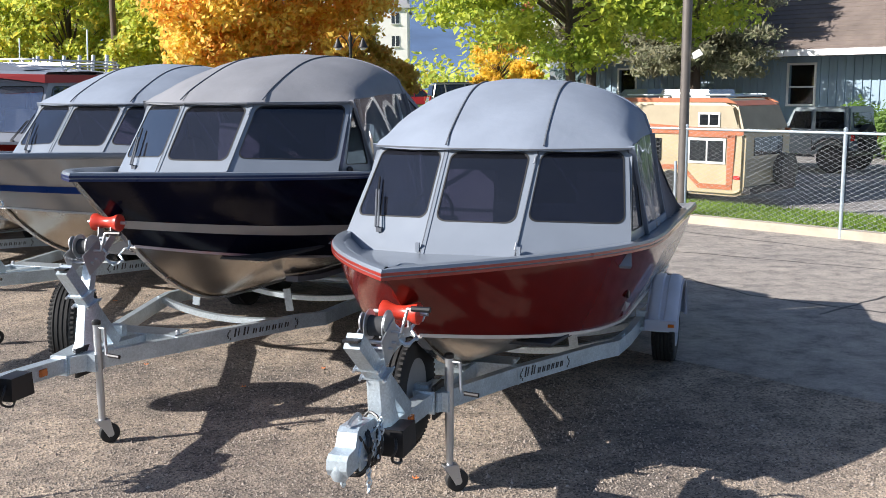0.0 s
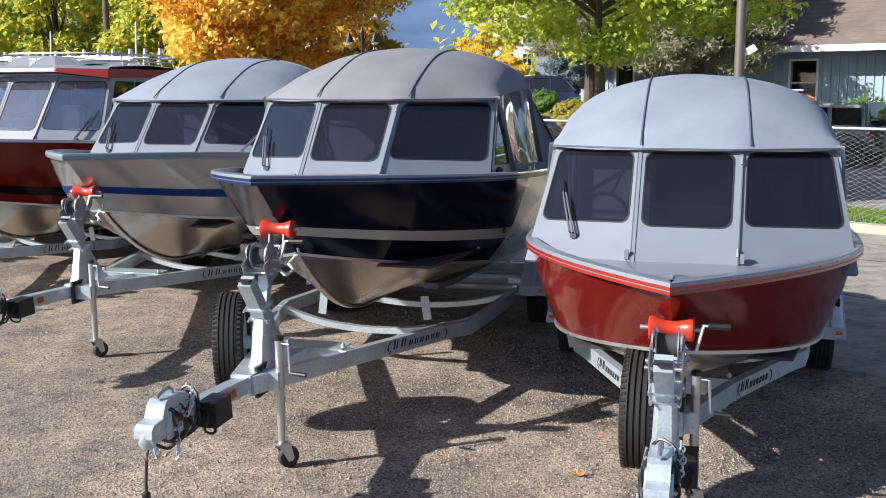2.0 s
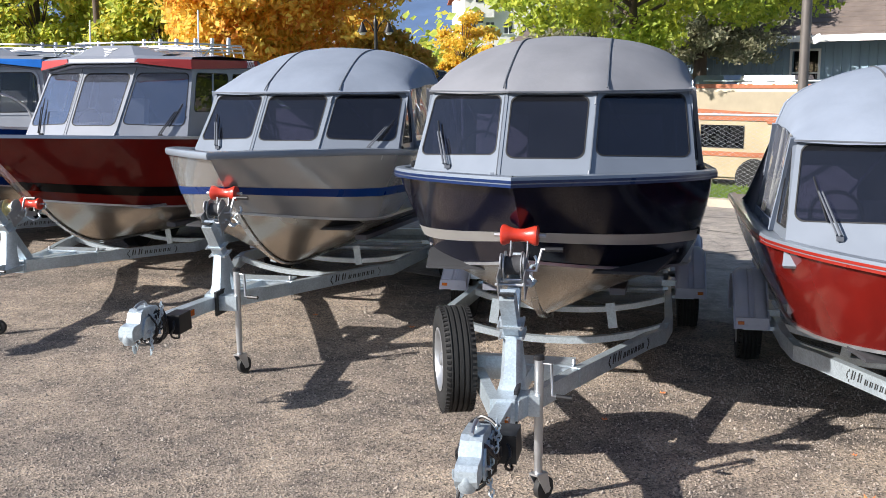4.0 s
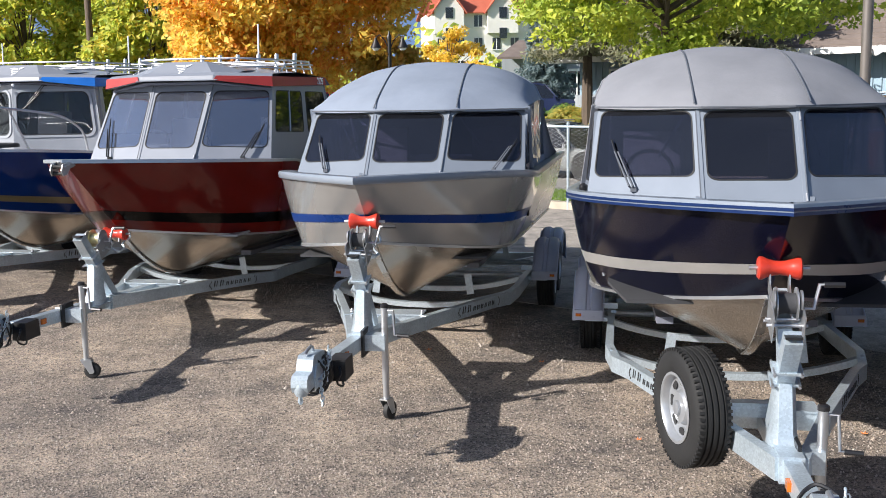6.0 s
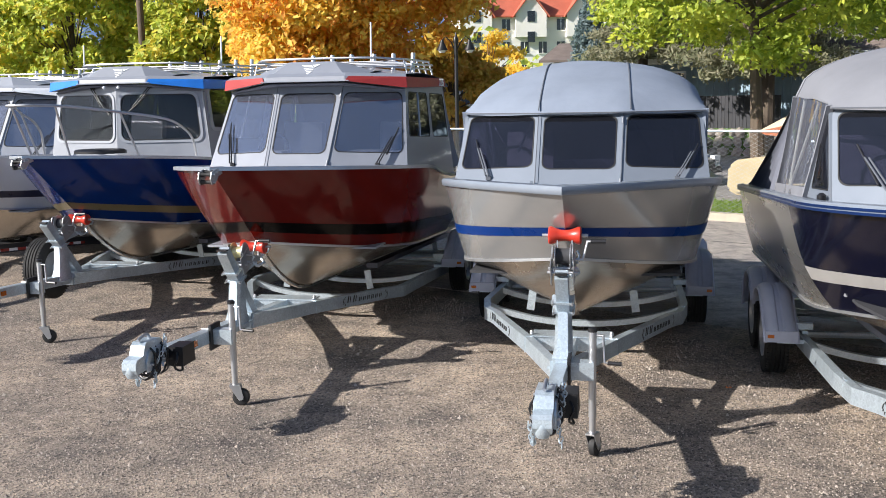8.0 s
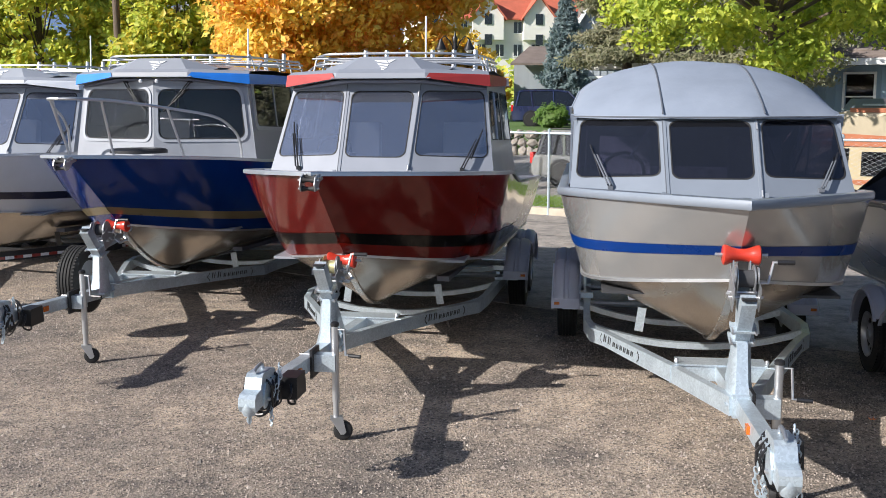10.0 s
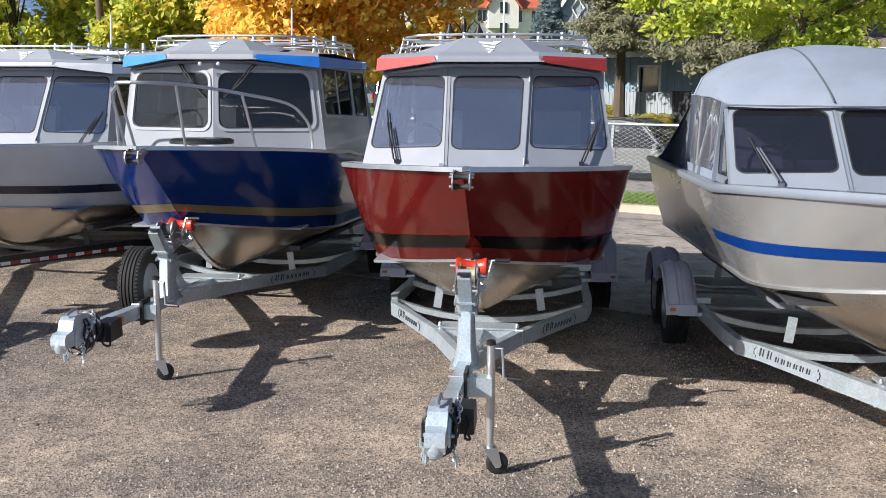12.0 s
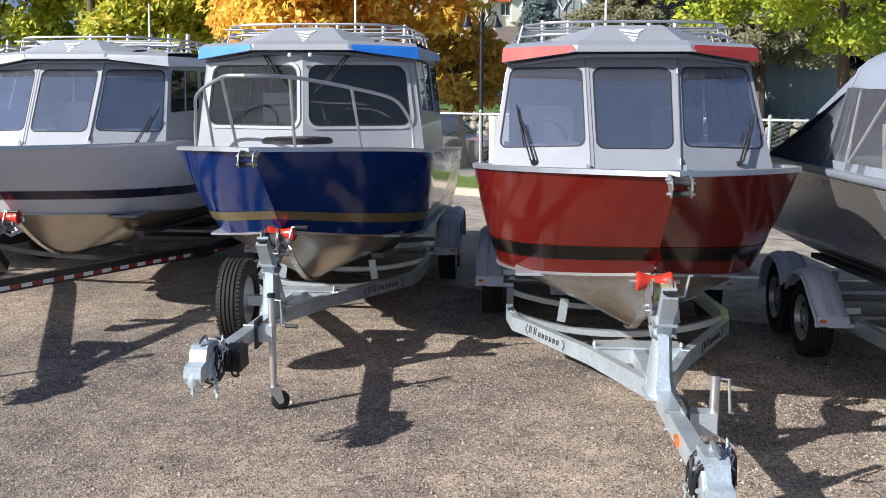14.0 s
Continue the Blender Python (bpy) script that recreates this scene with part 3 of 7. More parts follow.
def inside(boat, h, y_wind, z_floor, seats=True, z_sill=None, floor_mat=INTERIOR):
    """Sole, dashboard, console, wheel and two seats, as they show through the glass."""
    rows = []
    for i in range(9):
        y = 0.9 + (h.yT - 0.95) * i / 8
        w = max(min(h.sheer_at(y).x, h.Wc) - 0.14, 0.2)
        rows.append([Vector((-w, y, z_floor)), Vector((w, y, z_floor))])
    part("sole", loft(rows, thickness=(0, 0, -0.02)), floor_mat, boat)
    zs = z_sill or h.sheer_at(y_wind).z
    for sgn in (1, -1):
        part("dashboard", box((sgn * 0.66, y_wind + 0.55, zs - 0.02), (0.6, 0.42, 0.2), bm=None, taper=(1, 0.7)), DASH, boat, bevel=0.03)
        part("console", box((sgn * 0.66, y_wind + 0.62, (zs - 0.12 + z_floor) / 2), (0.58, 0.4, zs - 0.12 - z_floor)), DASH, boat)
        if seats:
            bm = box((sgn * 0.58, y_wind + 1.5, zs - 0.28), (0.48, 0.46, 0.14))
            part("seat", bm, SEAT, boat, "pale grey vinyl helm seat", bevel=0.04)
            part("seat_back", box((sgn * 0.58, y_wind + 1.74, zs + 0.06), (0.46, 0.12, 0.56), pose(0, 0, 0, -10).to_3x3()), SEAT, boat, bevel=0.04)
            part("seat_pedestal", tube([(sgn * 0.58, y_wind + 1.5, z_floor), (sgn * 0.58, y_wind + 1.5, zs - 0.34)], 0.05), ALU, boat)
    ring = [(0.62 - 1.24 + 0.17 * math.cos(a), y_wind + 0.84 + 0.06 * math.sin(a), zs + 0.08 + 0.16 * math.sin(a)) for a in [2 * math.pi * i / 20 for i in range(20)]]
    part("steering_wheel", tube(ring, 0.014, closed=True, n=8), PLASTIC, boat, smooth=True)


def glazed(boat, panel, mat, glass=GLASS, name="windshield_panel"):
    f = part(name, panel.surround(), mat, boat)
    part("gasket", panel.gasket(), RUBBER, f)
    g = part("pane", panel.pane(), glass, f, "tinted glass pane")
    g.visible_shadow = True
    return f


def wiper(boat, panel, u, v, u2, v2, flip=1, arm=PLASTIC):
    """A twin-arm wiper on a panel, from its pivot at (u, v) to the blade's middle at (u2, v2)."""
    w = part("wiper", tube([panel.at(u, v, 0.01), panel.at(u, v, 0.05), panel.at(u2, v2, 0.05)], 0.006, n=6), arm, boat)
    part("second_arm", tube([panel.at(u + 0.03 * flip, v, 0.01), panel.at(u + 0.03 * flip, v, 0.045), panel.at(u2 + 0.03 * flip, v2, 0.045)], 0.006, n=6), arm, w)
    du, dv = (u2 - u), (v2 - v)
    part("blade", tube([panel.at(u2 - du * 0.65 - 0.03 * flip, v2 - dv * 0.65, 0.022), panel.at(u2 + du * 0.5 + 0.02 * flip, v2 + dv * 0.4, 0.022)], 0.007, n=6), PLASTIC, w)
    part("motor_cap", box(panel.at(u + 0.015 * flip, v - 0.005, 0.015), (0.04, 0.03, 0.03)), arm, w, bevel=0.006)


def three_panes(boat, h, b, mat, glass, sink=0.0, head=0.05, wipers=2, arm=PLASTIC):
    """The raked three-pane windshield. b: window bottom (outer x, y; corner x, y; z) and top, taken down to the deck."""
    (xo, yo, xc, yc, z0), (Xo, Yo, Xc, Yc, z1) = b
    def line(lo, hi, z):
        return lo + (hi - lo) * (z - z0) / (z1 - z0)
    def corner(sgn, outer, z):
        x = line(xo + 0.05, Xo + 0.05, z) if outer else line(xc + 0.04, Xc + 0.04, z)
        y = line(yo + 0.02, Yo + 0.02, z) if outer else line(yc, Yc, z)
        return Vector((sgn * x, y, z))
    zl_o, zl_c = h.sheer_at(yo).z - sink, h.sheer_at(yc).z + 0.03 - sink
    zt = z1 + head
    r = []
    spec = ((-1, True, -1, False), (-1, False, 1, False), (1, False, 1, True))
    for a, ao, c, co in spec:
        bl, br = corner(a, ao, zl_o if ao else zl_c), corner(c, co, zl_o if co else zl_c)
        tr, tl = corner(c, co, zt), corner(a, ao, zt)
        v0 = (z0 - (bl.z + br.z) / 2) / (zt - (bl.z + br.z) / 2)
        v1 = (z1 - (bl.z + br.z) / 2) / (zt - (bl.z + br.z) / 2)
        w = (br - bl).length
        mrg = 0.042 / w
        p = Panel(bl, br, tr, tl, (mrg, v0, 1 - mrg, v1), 0.07)
        glazed(boat, p, mat, glass)
        r.append(p)
    # a thin dark seam over each corner, with hinge knuckles or a latch
    for sgn in (-1, 1):
        lo, hi = corner(sgn, False, zl_c), corner(sgn, False, zt - 0.02)
        n = Vector((sgn * 0.25, -0.9, 0.4)).normalized()
        part("mullion", sweep([lo + n * 0.003 - Vector((sgn * 0.008, 0, 0)), hi + n * 0.003 - Vector((sgn * 0.008, 0, 0))], rect(0.022, 0.006), up=(0, -0.7, 0.7)), mat, boat, bevel=0.002)
        part("hinge_line", sweep([lo + n * 0.005 + Vector((sgn * 0.006, 0, 0)), hi + n * 0.005 + Vector((sgn * 0.006, 0, 0))], rect(0.006, 0.005), up=(0, -0.7, 0.7)), SEAM, boat)
        for f in (0.12, 0.88) if sgn > 0 else ():
            c = lo.lerp(hi, f)
            part("hinge", tube([c + n * 0.012 - (hi - lo).normalized() * 0.03, c + n * 0.012 + (hi - lo).normalized() * 0.03], 0.008, n=8), BRIGHT, boat, smooth=True)
    y_d, z_d = line(yc, Yc, zl_c) - 0.02, zl_c + 0.012
    part("door_line", sweep([(-xc - 0.02, y_d, z_d), (xc + 0.02, y_d, z_d)], rect(0.012, 0.02)), SEAM, boat)
    for sgn in (-1, 1):
        part("door_latch", box(corner(sgn, False, zl_c + 0.06) + Vector((sgn * 0.03, -0.02, 0)), (0.025, 0.02, 0.06)), mat, boat, bevel=0.004)
    side = []
    for sgn in (-1, 1):
        lo, hi = corner(sgn, True, zl_o), corner(sgn, True, zt)
        side.append((lo, hi))
    wiper(boat, r[0], 0.42, v0 - 0.12, 0.26, v0 + 0.20, arm=arm)
    if wipers == 2:
        wiper(boat, r[2], 0.64, v0 - 0.12, 0.82, v0 + 0.15, -1, arm)
    return r, side


def canopy(boat, h, b, zt, crest, y_rear, y_tail, z_tail, mat=CANVAS):
    """A canvas top from the windshield's head over a bow to the rear, with side and rear curtains."""
    (xo, yo, xc, yc, z0), (Xo, Yo, Xc, Yc, z1) = b
    Xo, Yo, Xc = Xo + 0.07, Yo + 0.0, Xc + 0.03
    nu, nv = 24, 14
    def head(u):
        a = abs(u)
        k = Xc / Xo
        if a < k:
            return Vector((u * Xo, Yc - 0.03, zt))
        t = (a - k) / (1 - k)
        return Vector((u * Xo, Yc - 0.03 + (Yo - Yc + 0.02) * t, zt))
    def top(u, v):
        f = head(u)
        g = math.sin(min(v, 1.0) * math.pi * 0.56) ** 0.85
        x = f.x * (1 + 0.02 * v)
        y = f.y + (y_rear + 0.12 * (1 - u * u) - f.y) * v
        z = zt + 0.05 * g + (crest - zt - 0.05) * g * max(1 - abs(u) ** 2.1, 0) ** 0.5
        wrinkle = 0.006 * math.sin(7 * u + 3 * v) * math.sin(9 * v + 2 * u)
        return Vector((x, y, z + wrinkle))
    us = [math.sin((i / nu - 0.5) * math.pi) * 0.35 + (2 * i / nu - 1) * 0.65 for i in range(nu + 1)]
    rows = [[top(u, j / nv) for u in us] for j in range(nv + 1)]
    rows[0] = [p + Vector((0, -0.012, -0.022)) for p in rows[0]]
    cov = part("canopy", loft(rows, thickness=(0, 0, -0.012)), mat, boat, "grey-blue canvas canopy", smooth=True)
    for u, k in ((-0.34, 0.04), (0.40, -0.16)):
        part("seam", sweep([top(u * (1 + k * j / nv), j / nv) + Vector((0, 0, 0.004)) for j in range(nv + 1)], rect(0.009, 0.009)), SEAM, cov)
    part("front_hem", sweep([head(u) + Vector((0, -0.014, -0.021)) for u in us], rect(0.006, 0.009)), SEAM, cov)
    # rear bow roll, rear curtain
    part("rear_hem", sweep([top(u, 1.0) + Vector((0, 0.01, -0.01)) for u in us], rect(0.03, 0.03)), mat, cov)
    rows = []
    for j in range(9):
        v = j / 8
        rows.append([top(u, 1.0).lerp(Vector((u * (h.sheer_at(y_tail).x - 0.08), y_tail + 0.1 * (1 - u * u), z_tail)), v) + Vector((0, 0.05 * math.sin(v * 3.1) * math.sin(5 * u), -0.03 * math.sin(v * math.pi))) for u in us])
    part("rear_curtain", loft(rows, thickness=(0, 0.008, -0.004)), mat, boat, "canvas rear curtain drawn down to the transom", smooth=True)
    # side curtains: glazed triangle, clear vinyl, canvas edge
    for sgn in (-1, 1):
        def e(v):
            p = top(sgn, v)
            return Vector((p.x, p.y, p.z - 0.01))
        y_a = Yo + 0.1
        def g(y):
            q = h.sheer_at(y)
            return Vector((sgn * (q.x - 0.1), y, q.z + 0.02))
        lo, hi = Vector((sgn * (xo + 0.05), yo + 0.03, h.sheer_at(yo).z)), Vector((sgn * (Xo + 0.0), Yo + 0.04, zt))
        a = g(yo + 0.62)
        tri = [lo, a, hi.lerp(a, 0.12), hi]
        if sgn > 0:
            pn = Panel(tri[0], tri[1], tri[2], tri[3], (0.1, 0.12, 0.88, 0.9), 0.03)
        else:
            pn = Panel(tri[1], tri[0], tri[3], tri[2], (0.12, 0.12, 0.9, 0.9), 0.03)
        glazed(boat, pn, WHITE, GLASS_SIDE, "side_window_frame")
        y_mid = y_rear + 0.62
        def hang(v, t):
            return e(v).lerp(g(yo + 0.62 + (y_mid - yo - 0.62) * v), t) + Vector((sgn * (0.015 * math.sin(3 * t + 9 * v) + 0.012 * t * math.sin(31 * v)), 0, 0))
        part("side_curtain", loft([[hang(k / 16, t / 8) for k in range(17)] for t in range(9)]), VINYL, boat, "clear vinyl side curtain, slightly wrinkled", smooth=True)
        # tail of the canopy cloth; the darker canvas carries its shade in the colour
        part("side_skirt", loft([[e(1.0).lerp(g(y_mid + (y_tail - y_mid) * k / 16), t / 8) + Vector((sgn * 0.05 * t / 8 * math.sin(2.1 * k), 0, -0.10 * math.sin(math.pi * t / 8) * k / 16)) for k in range(17)] for t in range(9)], thickness=(-sgn * 0.008, 0, 0)), CANVAS_DARK, boat, "canvas skirt gathered in folds, its shade put into the colour", smooth=True)
        part("curtain_edge", sweep([hang(1.0, t / 6) + Vector((sgn * 0.006, 0, 0)) for t in range(7)], rect(0.05, 0.012)), mat, boat)
        part("curtain_edge", sweep([e(0.0), e(0.02).lerp(a, 0.5), a + Vector((sgn * 0.012, 0, 0))], rect(0.05, 0.012)), mat, boat)
        part("curtain_edge", sweep([a + Vector((sgn * 0.006, 0, 0.03)), g((yo + 0.62 + y_mid) / 2) + Vector((sgn * 0.006, 0, 0.03)), g(y_mid) + Vector((sgn * 0.006, 0, 0.03))], rect(0.012, 0.07)), mat, boat)
        for ya, va in ((y_mid - 0.35, 0.45), (y_mid - 0.35, 0.95)):
            q = g(ya)
            part("canopy_frame_tube", tube([q + Vector((-sgn * 0.05, 0, 0)), e(va) + Vector((-sgn * 0.05, 0, 0.02))], 0.013, n=8), ROOF_WHITE, boat, "white canopy frame tube", smooth=True)
    # windscreen struts seen through the glass
    for sgn in (-1, 1):
        part("windshield_strut", tube([(sgn * (Xc + 0.06), Yc + 0.1, zt - 0.04), (sgn * (Xc + 0.24), Yc + 0.42, z0 + 0.1)], 0.011), ROOF_WHITE, boat, "white windshield strut", smooth=True)
        part("canopy_strut", tube([(sgn * (Xo - 0.12), Yo + 0.4, zt + 0.1), (sgn * (Xo - 0.1), Yo + 0.7, h.sheer_at(Yo + 0.7).z)], 0.012), BRIGHT, boat)


def cleat(boat, x, y, z):
    part("fitting", lathe([(0.02, -0.02), (0.03, 0.0), (0.03, 0.03), (0.012, 0.045)], pose(x, y, z), 12), PLASTIC, boat, smooth=True)


def open_boat(m, label, h, paint, paint_end, stripes, b, zt, crest, y_rear, y_tail, z_tail, rail_mat, pin, zfloor, cloth=CANVAS, wipers=1):
    boat = thing("motor_boat", m, label, "boat", "boats in the row")
    hull_parts(boat, h, paint, paint_end, stripes)
    gunwale(boat, h, rail_mat, pin, 0.07, 0.056)
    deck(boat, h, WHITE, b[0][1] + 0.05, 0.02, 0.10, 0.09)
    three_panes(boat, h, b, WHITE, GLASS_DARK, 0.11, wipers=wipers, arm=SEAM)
    canopy(boat, h, b, zt, crest, y_rear, y_tail, z_tail, cloth)
    inside(boat, h, b[0][3] + 0.1, zfloor)
    q = h.sheer_at(b[0][1] + 0.1)
    for sgn in (-1, 1):
        cleat(boat, sgn * (q.x - 0.1), q.y, q.z + 0.02)
    # through-hull fitting on the side
    p = h.side(0.33, 0.62, 0.004)
    part("through_hull", lathe([(0.018, -0.02), (0.03, 0.0), (0.03, 0.012), (0.015, 0.016)], Matrix.Translation(p) @ pose(0, 0, 0, 0, 90, 0), 12), PLASTIC, boat, smooth=True)
    return boat


def smooth_path(pts, n=5):
    """A rounded path through points."""
    P = [Vector(p) for p in pts]
    out = []
    for i in range(len(P) - 1):
        a, b, c, d = P[max(i - 1, 0)], P[i], P[i + 1], P[min(i + 2, len(P) - 1)]
        for k in range(n):
            t = k / n
            out.append(0.5 * (2 * b + (c - a) * t + (2 * a - 5 * b + 4 * c - d) * t * t + (3 * b - a - 3 * c + d) * t ** 3))
    return out + [P[-1]]


def bow_roller(boat, h):
    """The anchor roller on the bow: two cheek plates, pins and black rollers."""
    y, z = h.y0 - 0.02, h.zb - 0.06
    ch = None
    for sgn in (-1, 1):
        bm = bmesh.new()
        out = [(p * 0.66, q * 0.66) for p, q in ((0.22, 0.07), (0.02, 0.09), (-0.12, 0.06), (-0.16, -0.02), (-0.12, -0.09), (-0.02, -0.08), (0.06, 0.0), (0.22, 0.03))]
        for x in (sgn * 0.048, sgn * 0.056):
            bm.faces.new([bm.verts.new((x, y + a, z + c)) for a, c in out])
        fs = list(bm.faces)
        va, vb = list(fs[0].verts), list(fs[1].verts)
        for i in range(len(va)):
            j = (i + 1) % len(va)
            bm.faces.new((va[i], va[j], vb[j], vb[i]))
        part("anchor_roller_cheek", bm, BRIGHT, boat)
    for dy, dz in ((-0.06, 0.02), (-0.055, -0.04), (0.0, 0.033)):
        part("anchor_roller_pin", lathe([(0.008, -0.075), (0.008, 0.075)], along_x(0, y + dy, z + dz), 10), BRIGHT, boat)
        part("anchor_roller", lathe([(0.022, -0.045), (0.014, -0.012), (0.014, 0.012), (0.022, 0.045)], along_x(0, y + dy, z + dz), 14), RUBBER, boat, smooth=True)


def roof_rack(boat, y0, y1, w, z):
    """A tube rack round the cabin top: upper rail, lower rail, stanchions, cross bars."""
    def loop(zz, inset, yf):
        return [(-w + inset, y1, zz), (-w + inset, yf + 0.5, zz), (-w + inset + 0.1, yf + 0.18, zz), (-w * 0.62, yf + 0.02, zz + 0.01), (0, yf, zz + 0.015), (w * 0.62, yf + 0.02, zz + 0.01), (w - inset - 0.1, yf + 0.18, zz), (w - inset, yf + 0.5, zz), (w - inset, y1, zz)]
    rack = part("roof_rack", tube(smooth_path(loop(z + 0.09, 0.1, y0), 3), 0.012, n=8), BRIGHT, boat, "bright aluminium tube roof rack", smooth=True)
    part("lower_rail", tube(smooth_path(loop(z + 0.0, 0.06, y0 + 0.02), 3), 0.010, n=8), BRIGHT, rack, smooth=True)
    for sgn in (-1, 1):
        part("slanted_rail", tube([(sgn * (w - 0.02), y0 + 0.32, z - 0.05), (sgn * (w - 0.06), y0 + 0.6, z + 0.04), (sgn * (w - 0.06), y1, z + 0.05)], 0.012, n=8), BRIGHT, rack, smooth=True)
        for k in range(5):
            y = y0 + 0.35 + (y1 - y0 - 0.35) * k / 4
            part("stanchion", tube([(sgn * (w - 0.06), y, z - 0.06), (sgn * (w - 0.1), y, z + 0.09)], 0.009, n=8), BRIGHT, rack)
    for k in range(4):
        y = y0 + 0.1 + (y1 - y0 - 0.15) * k / 3
        part("cross_bar", tube([(-w + 0.12, y, z + 0.06), (w - 0.12, y, z + 0.06)], 0.009, n=8), BRIGHT, rack)
    for x in (-0.62, -0.38, -0.14, 0.14, 0.38, 0.62):
        part("rod_holder", tube([(x, y1 + 0.02, z - 0.02), (x, y1 + 0.06, z + 0.2)], 0.028, n=10), BRIGHT, rack, smooth=True)


def badge(boat, y, z, tilt):
    """The maker's mark as a plain slanted white shape."""
    bm = bmesh.new()
    mt = pose(0, y, z, 90 - tilt) @ Matrix.Diagonal((0.85, 1.5, 1, 1))
    for pts in (((-0.11, 0.05), (0.02, 0.045), (0.05, 0.02), (-0.06, 0.03)), ((0.03, 0.05), (0.12, 0.055), (0.06, 0.02)), ((-0.07, 0.015), (0.06, 0.0), (0.05, -0.012), (-0.05, 0.003)), ((-0.04, -0.012), (0.05, -0.03), (0.03, -0.04), (-0.02, -0.024)), ((-0.01, -0.04), (0.02, -0.048), (0.0, -0.09))):
        lo = [bm.verts.new(mt @ Vector((a, c, 0))) for a, c in pts]
        hi = [bm.verts.new(mt @ Vector((a, c, 0.004))) for a, c in pts]
        bm.faces.new(hi)
        bm.faces.new(lo[::-1])
        for i in range(len(pts)):
            j = (i + 1) % len(pts)
            bm.faces.new((lo[i], lo[j], hi[j], hi[i]))
    part("badge", bm, ROOF_WHITE, boat, "white maker's mark")


def hard_roof(boat, yf, zf, z_mid, w, y_rear, accent, cab, visor=0.13):
    """A thick cabin roof: dark visor below, coloured corner bands, a raised grey brow in the middle."""
    yf -= visor
    edge = 0.30
    # plan of the front edge: centre part straight, corners swept back
    front = [(-w, yf + edge), (-0.42, yf), (0.42, yf), (w, yf + edge)]
    zlow = [zf - 0.075, zf, zf, zf - 0.075]
    def rowz(y_add, z_add, sx=1.0):
        return [Vector((x * sx, y + y_add, z + z_add)) for (x, y), z in zip(front, zlow)]
    rear = [Vector((x, y_rear, zf - 0.06)) for x in (-w, -0.42, 0.42, w)]
    def lip(y_add, z_side, z_mid, sx):
        return [p if abs(p.x) > 0.5 else p + Vector((0, 0, z_mid - z_side)) for p in rowz(y_add, z_side, sx)]
    top = [rowz(0, 0.0), lip(0.02, 0.11, 0.05, 0.99), lip(0.1, 0.14, 0.085, 0.97)]
    crown = [Vector((x, yf + 1.3, z)) for x, z in ((-w * 0.93, zf + 0.09), (-0.42, zf + 0.15), (0.42, zf + 0.15), (w * 0.93, zf + 0.09))]
    rear_top = [Vector((x, y_rear, z)) for x, z in ((-w * 0.93, zf + 0.04), (-0.42, zf + 0.1), (0.42, zf + 0.1), (w * 0.93, zf + 0.04))]
    bm = loft(top + [crown, rear_top, rear])
    under = loft([rowz(0.0, -0.001), [p for p in rear]], bm)
    roof = part("cabin_roof", bm, cab, boat, smooth=False)
    for sgn in (-1, 1):
        i, j = (1, 0) if sgn < 0 else (2, 3)
        a0, b0, a1, b1 = top[0][i], top[0][j], top[1][i], top[1][j]
        off = Vector((sgn * 0.006, -0.012, 0))
        rows = [[a0.lerp(b0, 0.0) + off, b0 + off], [a1.lerp(b1, 0.06) + off, b1 + off]]
        side = [[b0 + off, Vector((b0.x, y_rear - 0.2, b0.z + 0.02)) + Vector((sgn * 0.006, 0, 0))], [b1 + off, Vector((b1.x, y_rear - 0.2, b1.z + 0.0)) + Vector((sgn * 0.006, 0, 0))]]
        part("roof_band", loft(rows, thickness=(0, 0.01, 0)), accent, roof, bevel=0)
        part("roof_band", loft(side, thickness=(-sgn * 0.01, 0, 0)), accent, roof)
    # raised brow
    bm = bmesh.new()
    lo = [Vector((-0.46, yf - 0.012, zf + 0.0)), Vector((0.46, yf - 0.012, zf + 0.0))]
    hi = [Vector((-0.24, yf + 0.27, zf + 0.205)), Vector((0.24, yf + 0.27, zf + 0.205))]
    back = [Vector((-0.34, yf + 1.25, zf + 0.165)), Vector((0.34, yf + 1.25, zf + 0.165))]
    base = [Vector((-0.62, yf + 0.4, zf + 0.1)), Vector((0.62, yf + 0.4, zf + 0.1)), Vector((0.5, yf + 1.3, zf + 0.13)), Vector((-0.5, yf + 1.3, zf + 0.13))]
    V = [bm.verts.new(p) for p in lo + hi + back + base]
    for q in ((0, 1, 3, 2), (2, 3, 5, 4), (0, 2, 6), (2, 4, 9, 6), (3, 1, 7), (5, 3, 7, 8), (4, 5, 8, 9), (1, 0, 6, 7), (6, 9, 8, 7)):
        bm.faces.new([V[i] for i in q])
    part("roof_brow", bm, cab, roof)
    tilt = math.degrees(math.atan2(0.205, 0.282))
    badge(roof, yf + 0.155, zf + 0.125, 90 - tilt)
    part("visor_shade", loft([[Vector((x * 0.96, y + 0.06, z - 0.018)) for (x, y), z in zip(front, zlow)], [Vector((x * 0.94, y + visor + 0.12, z - 0.045)) for (x, y), z in zip(front, zlow)]], thickness=(0, 0, -0.012)), CANVAS_DARK, roof)
    return roof


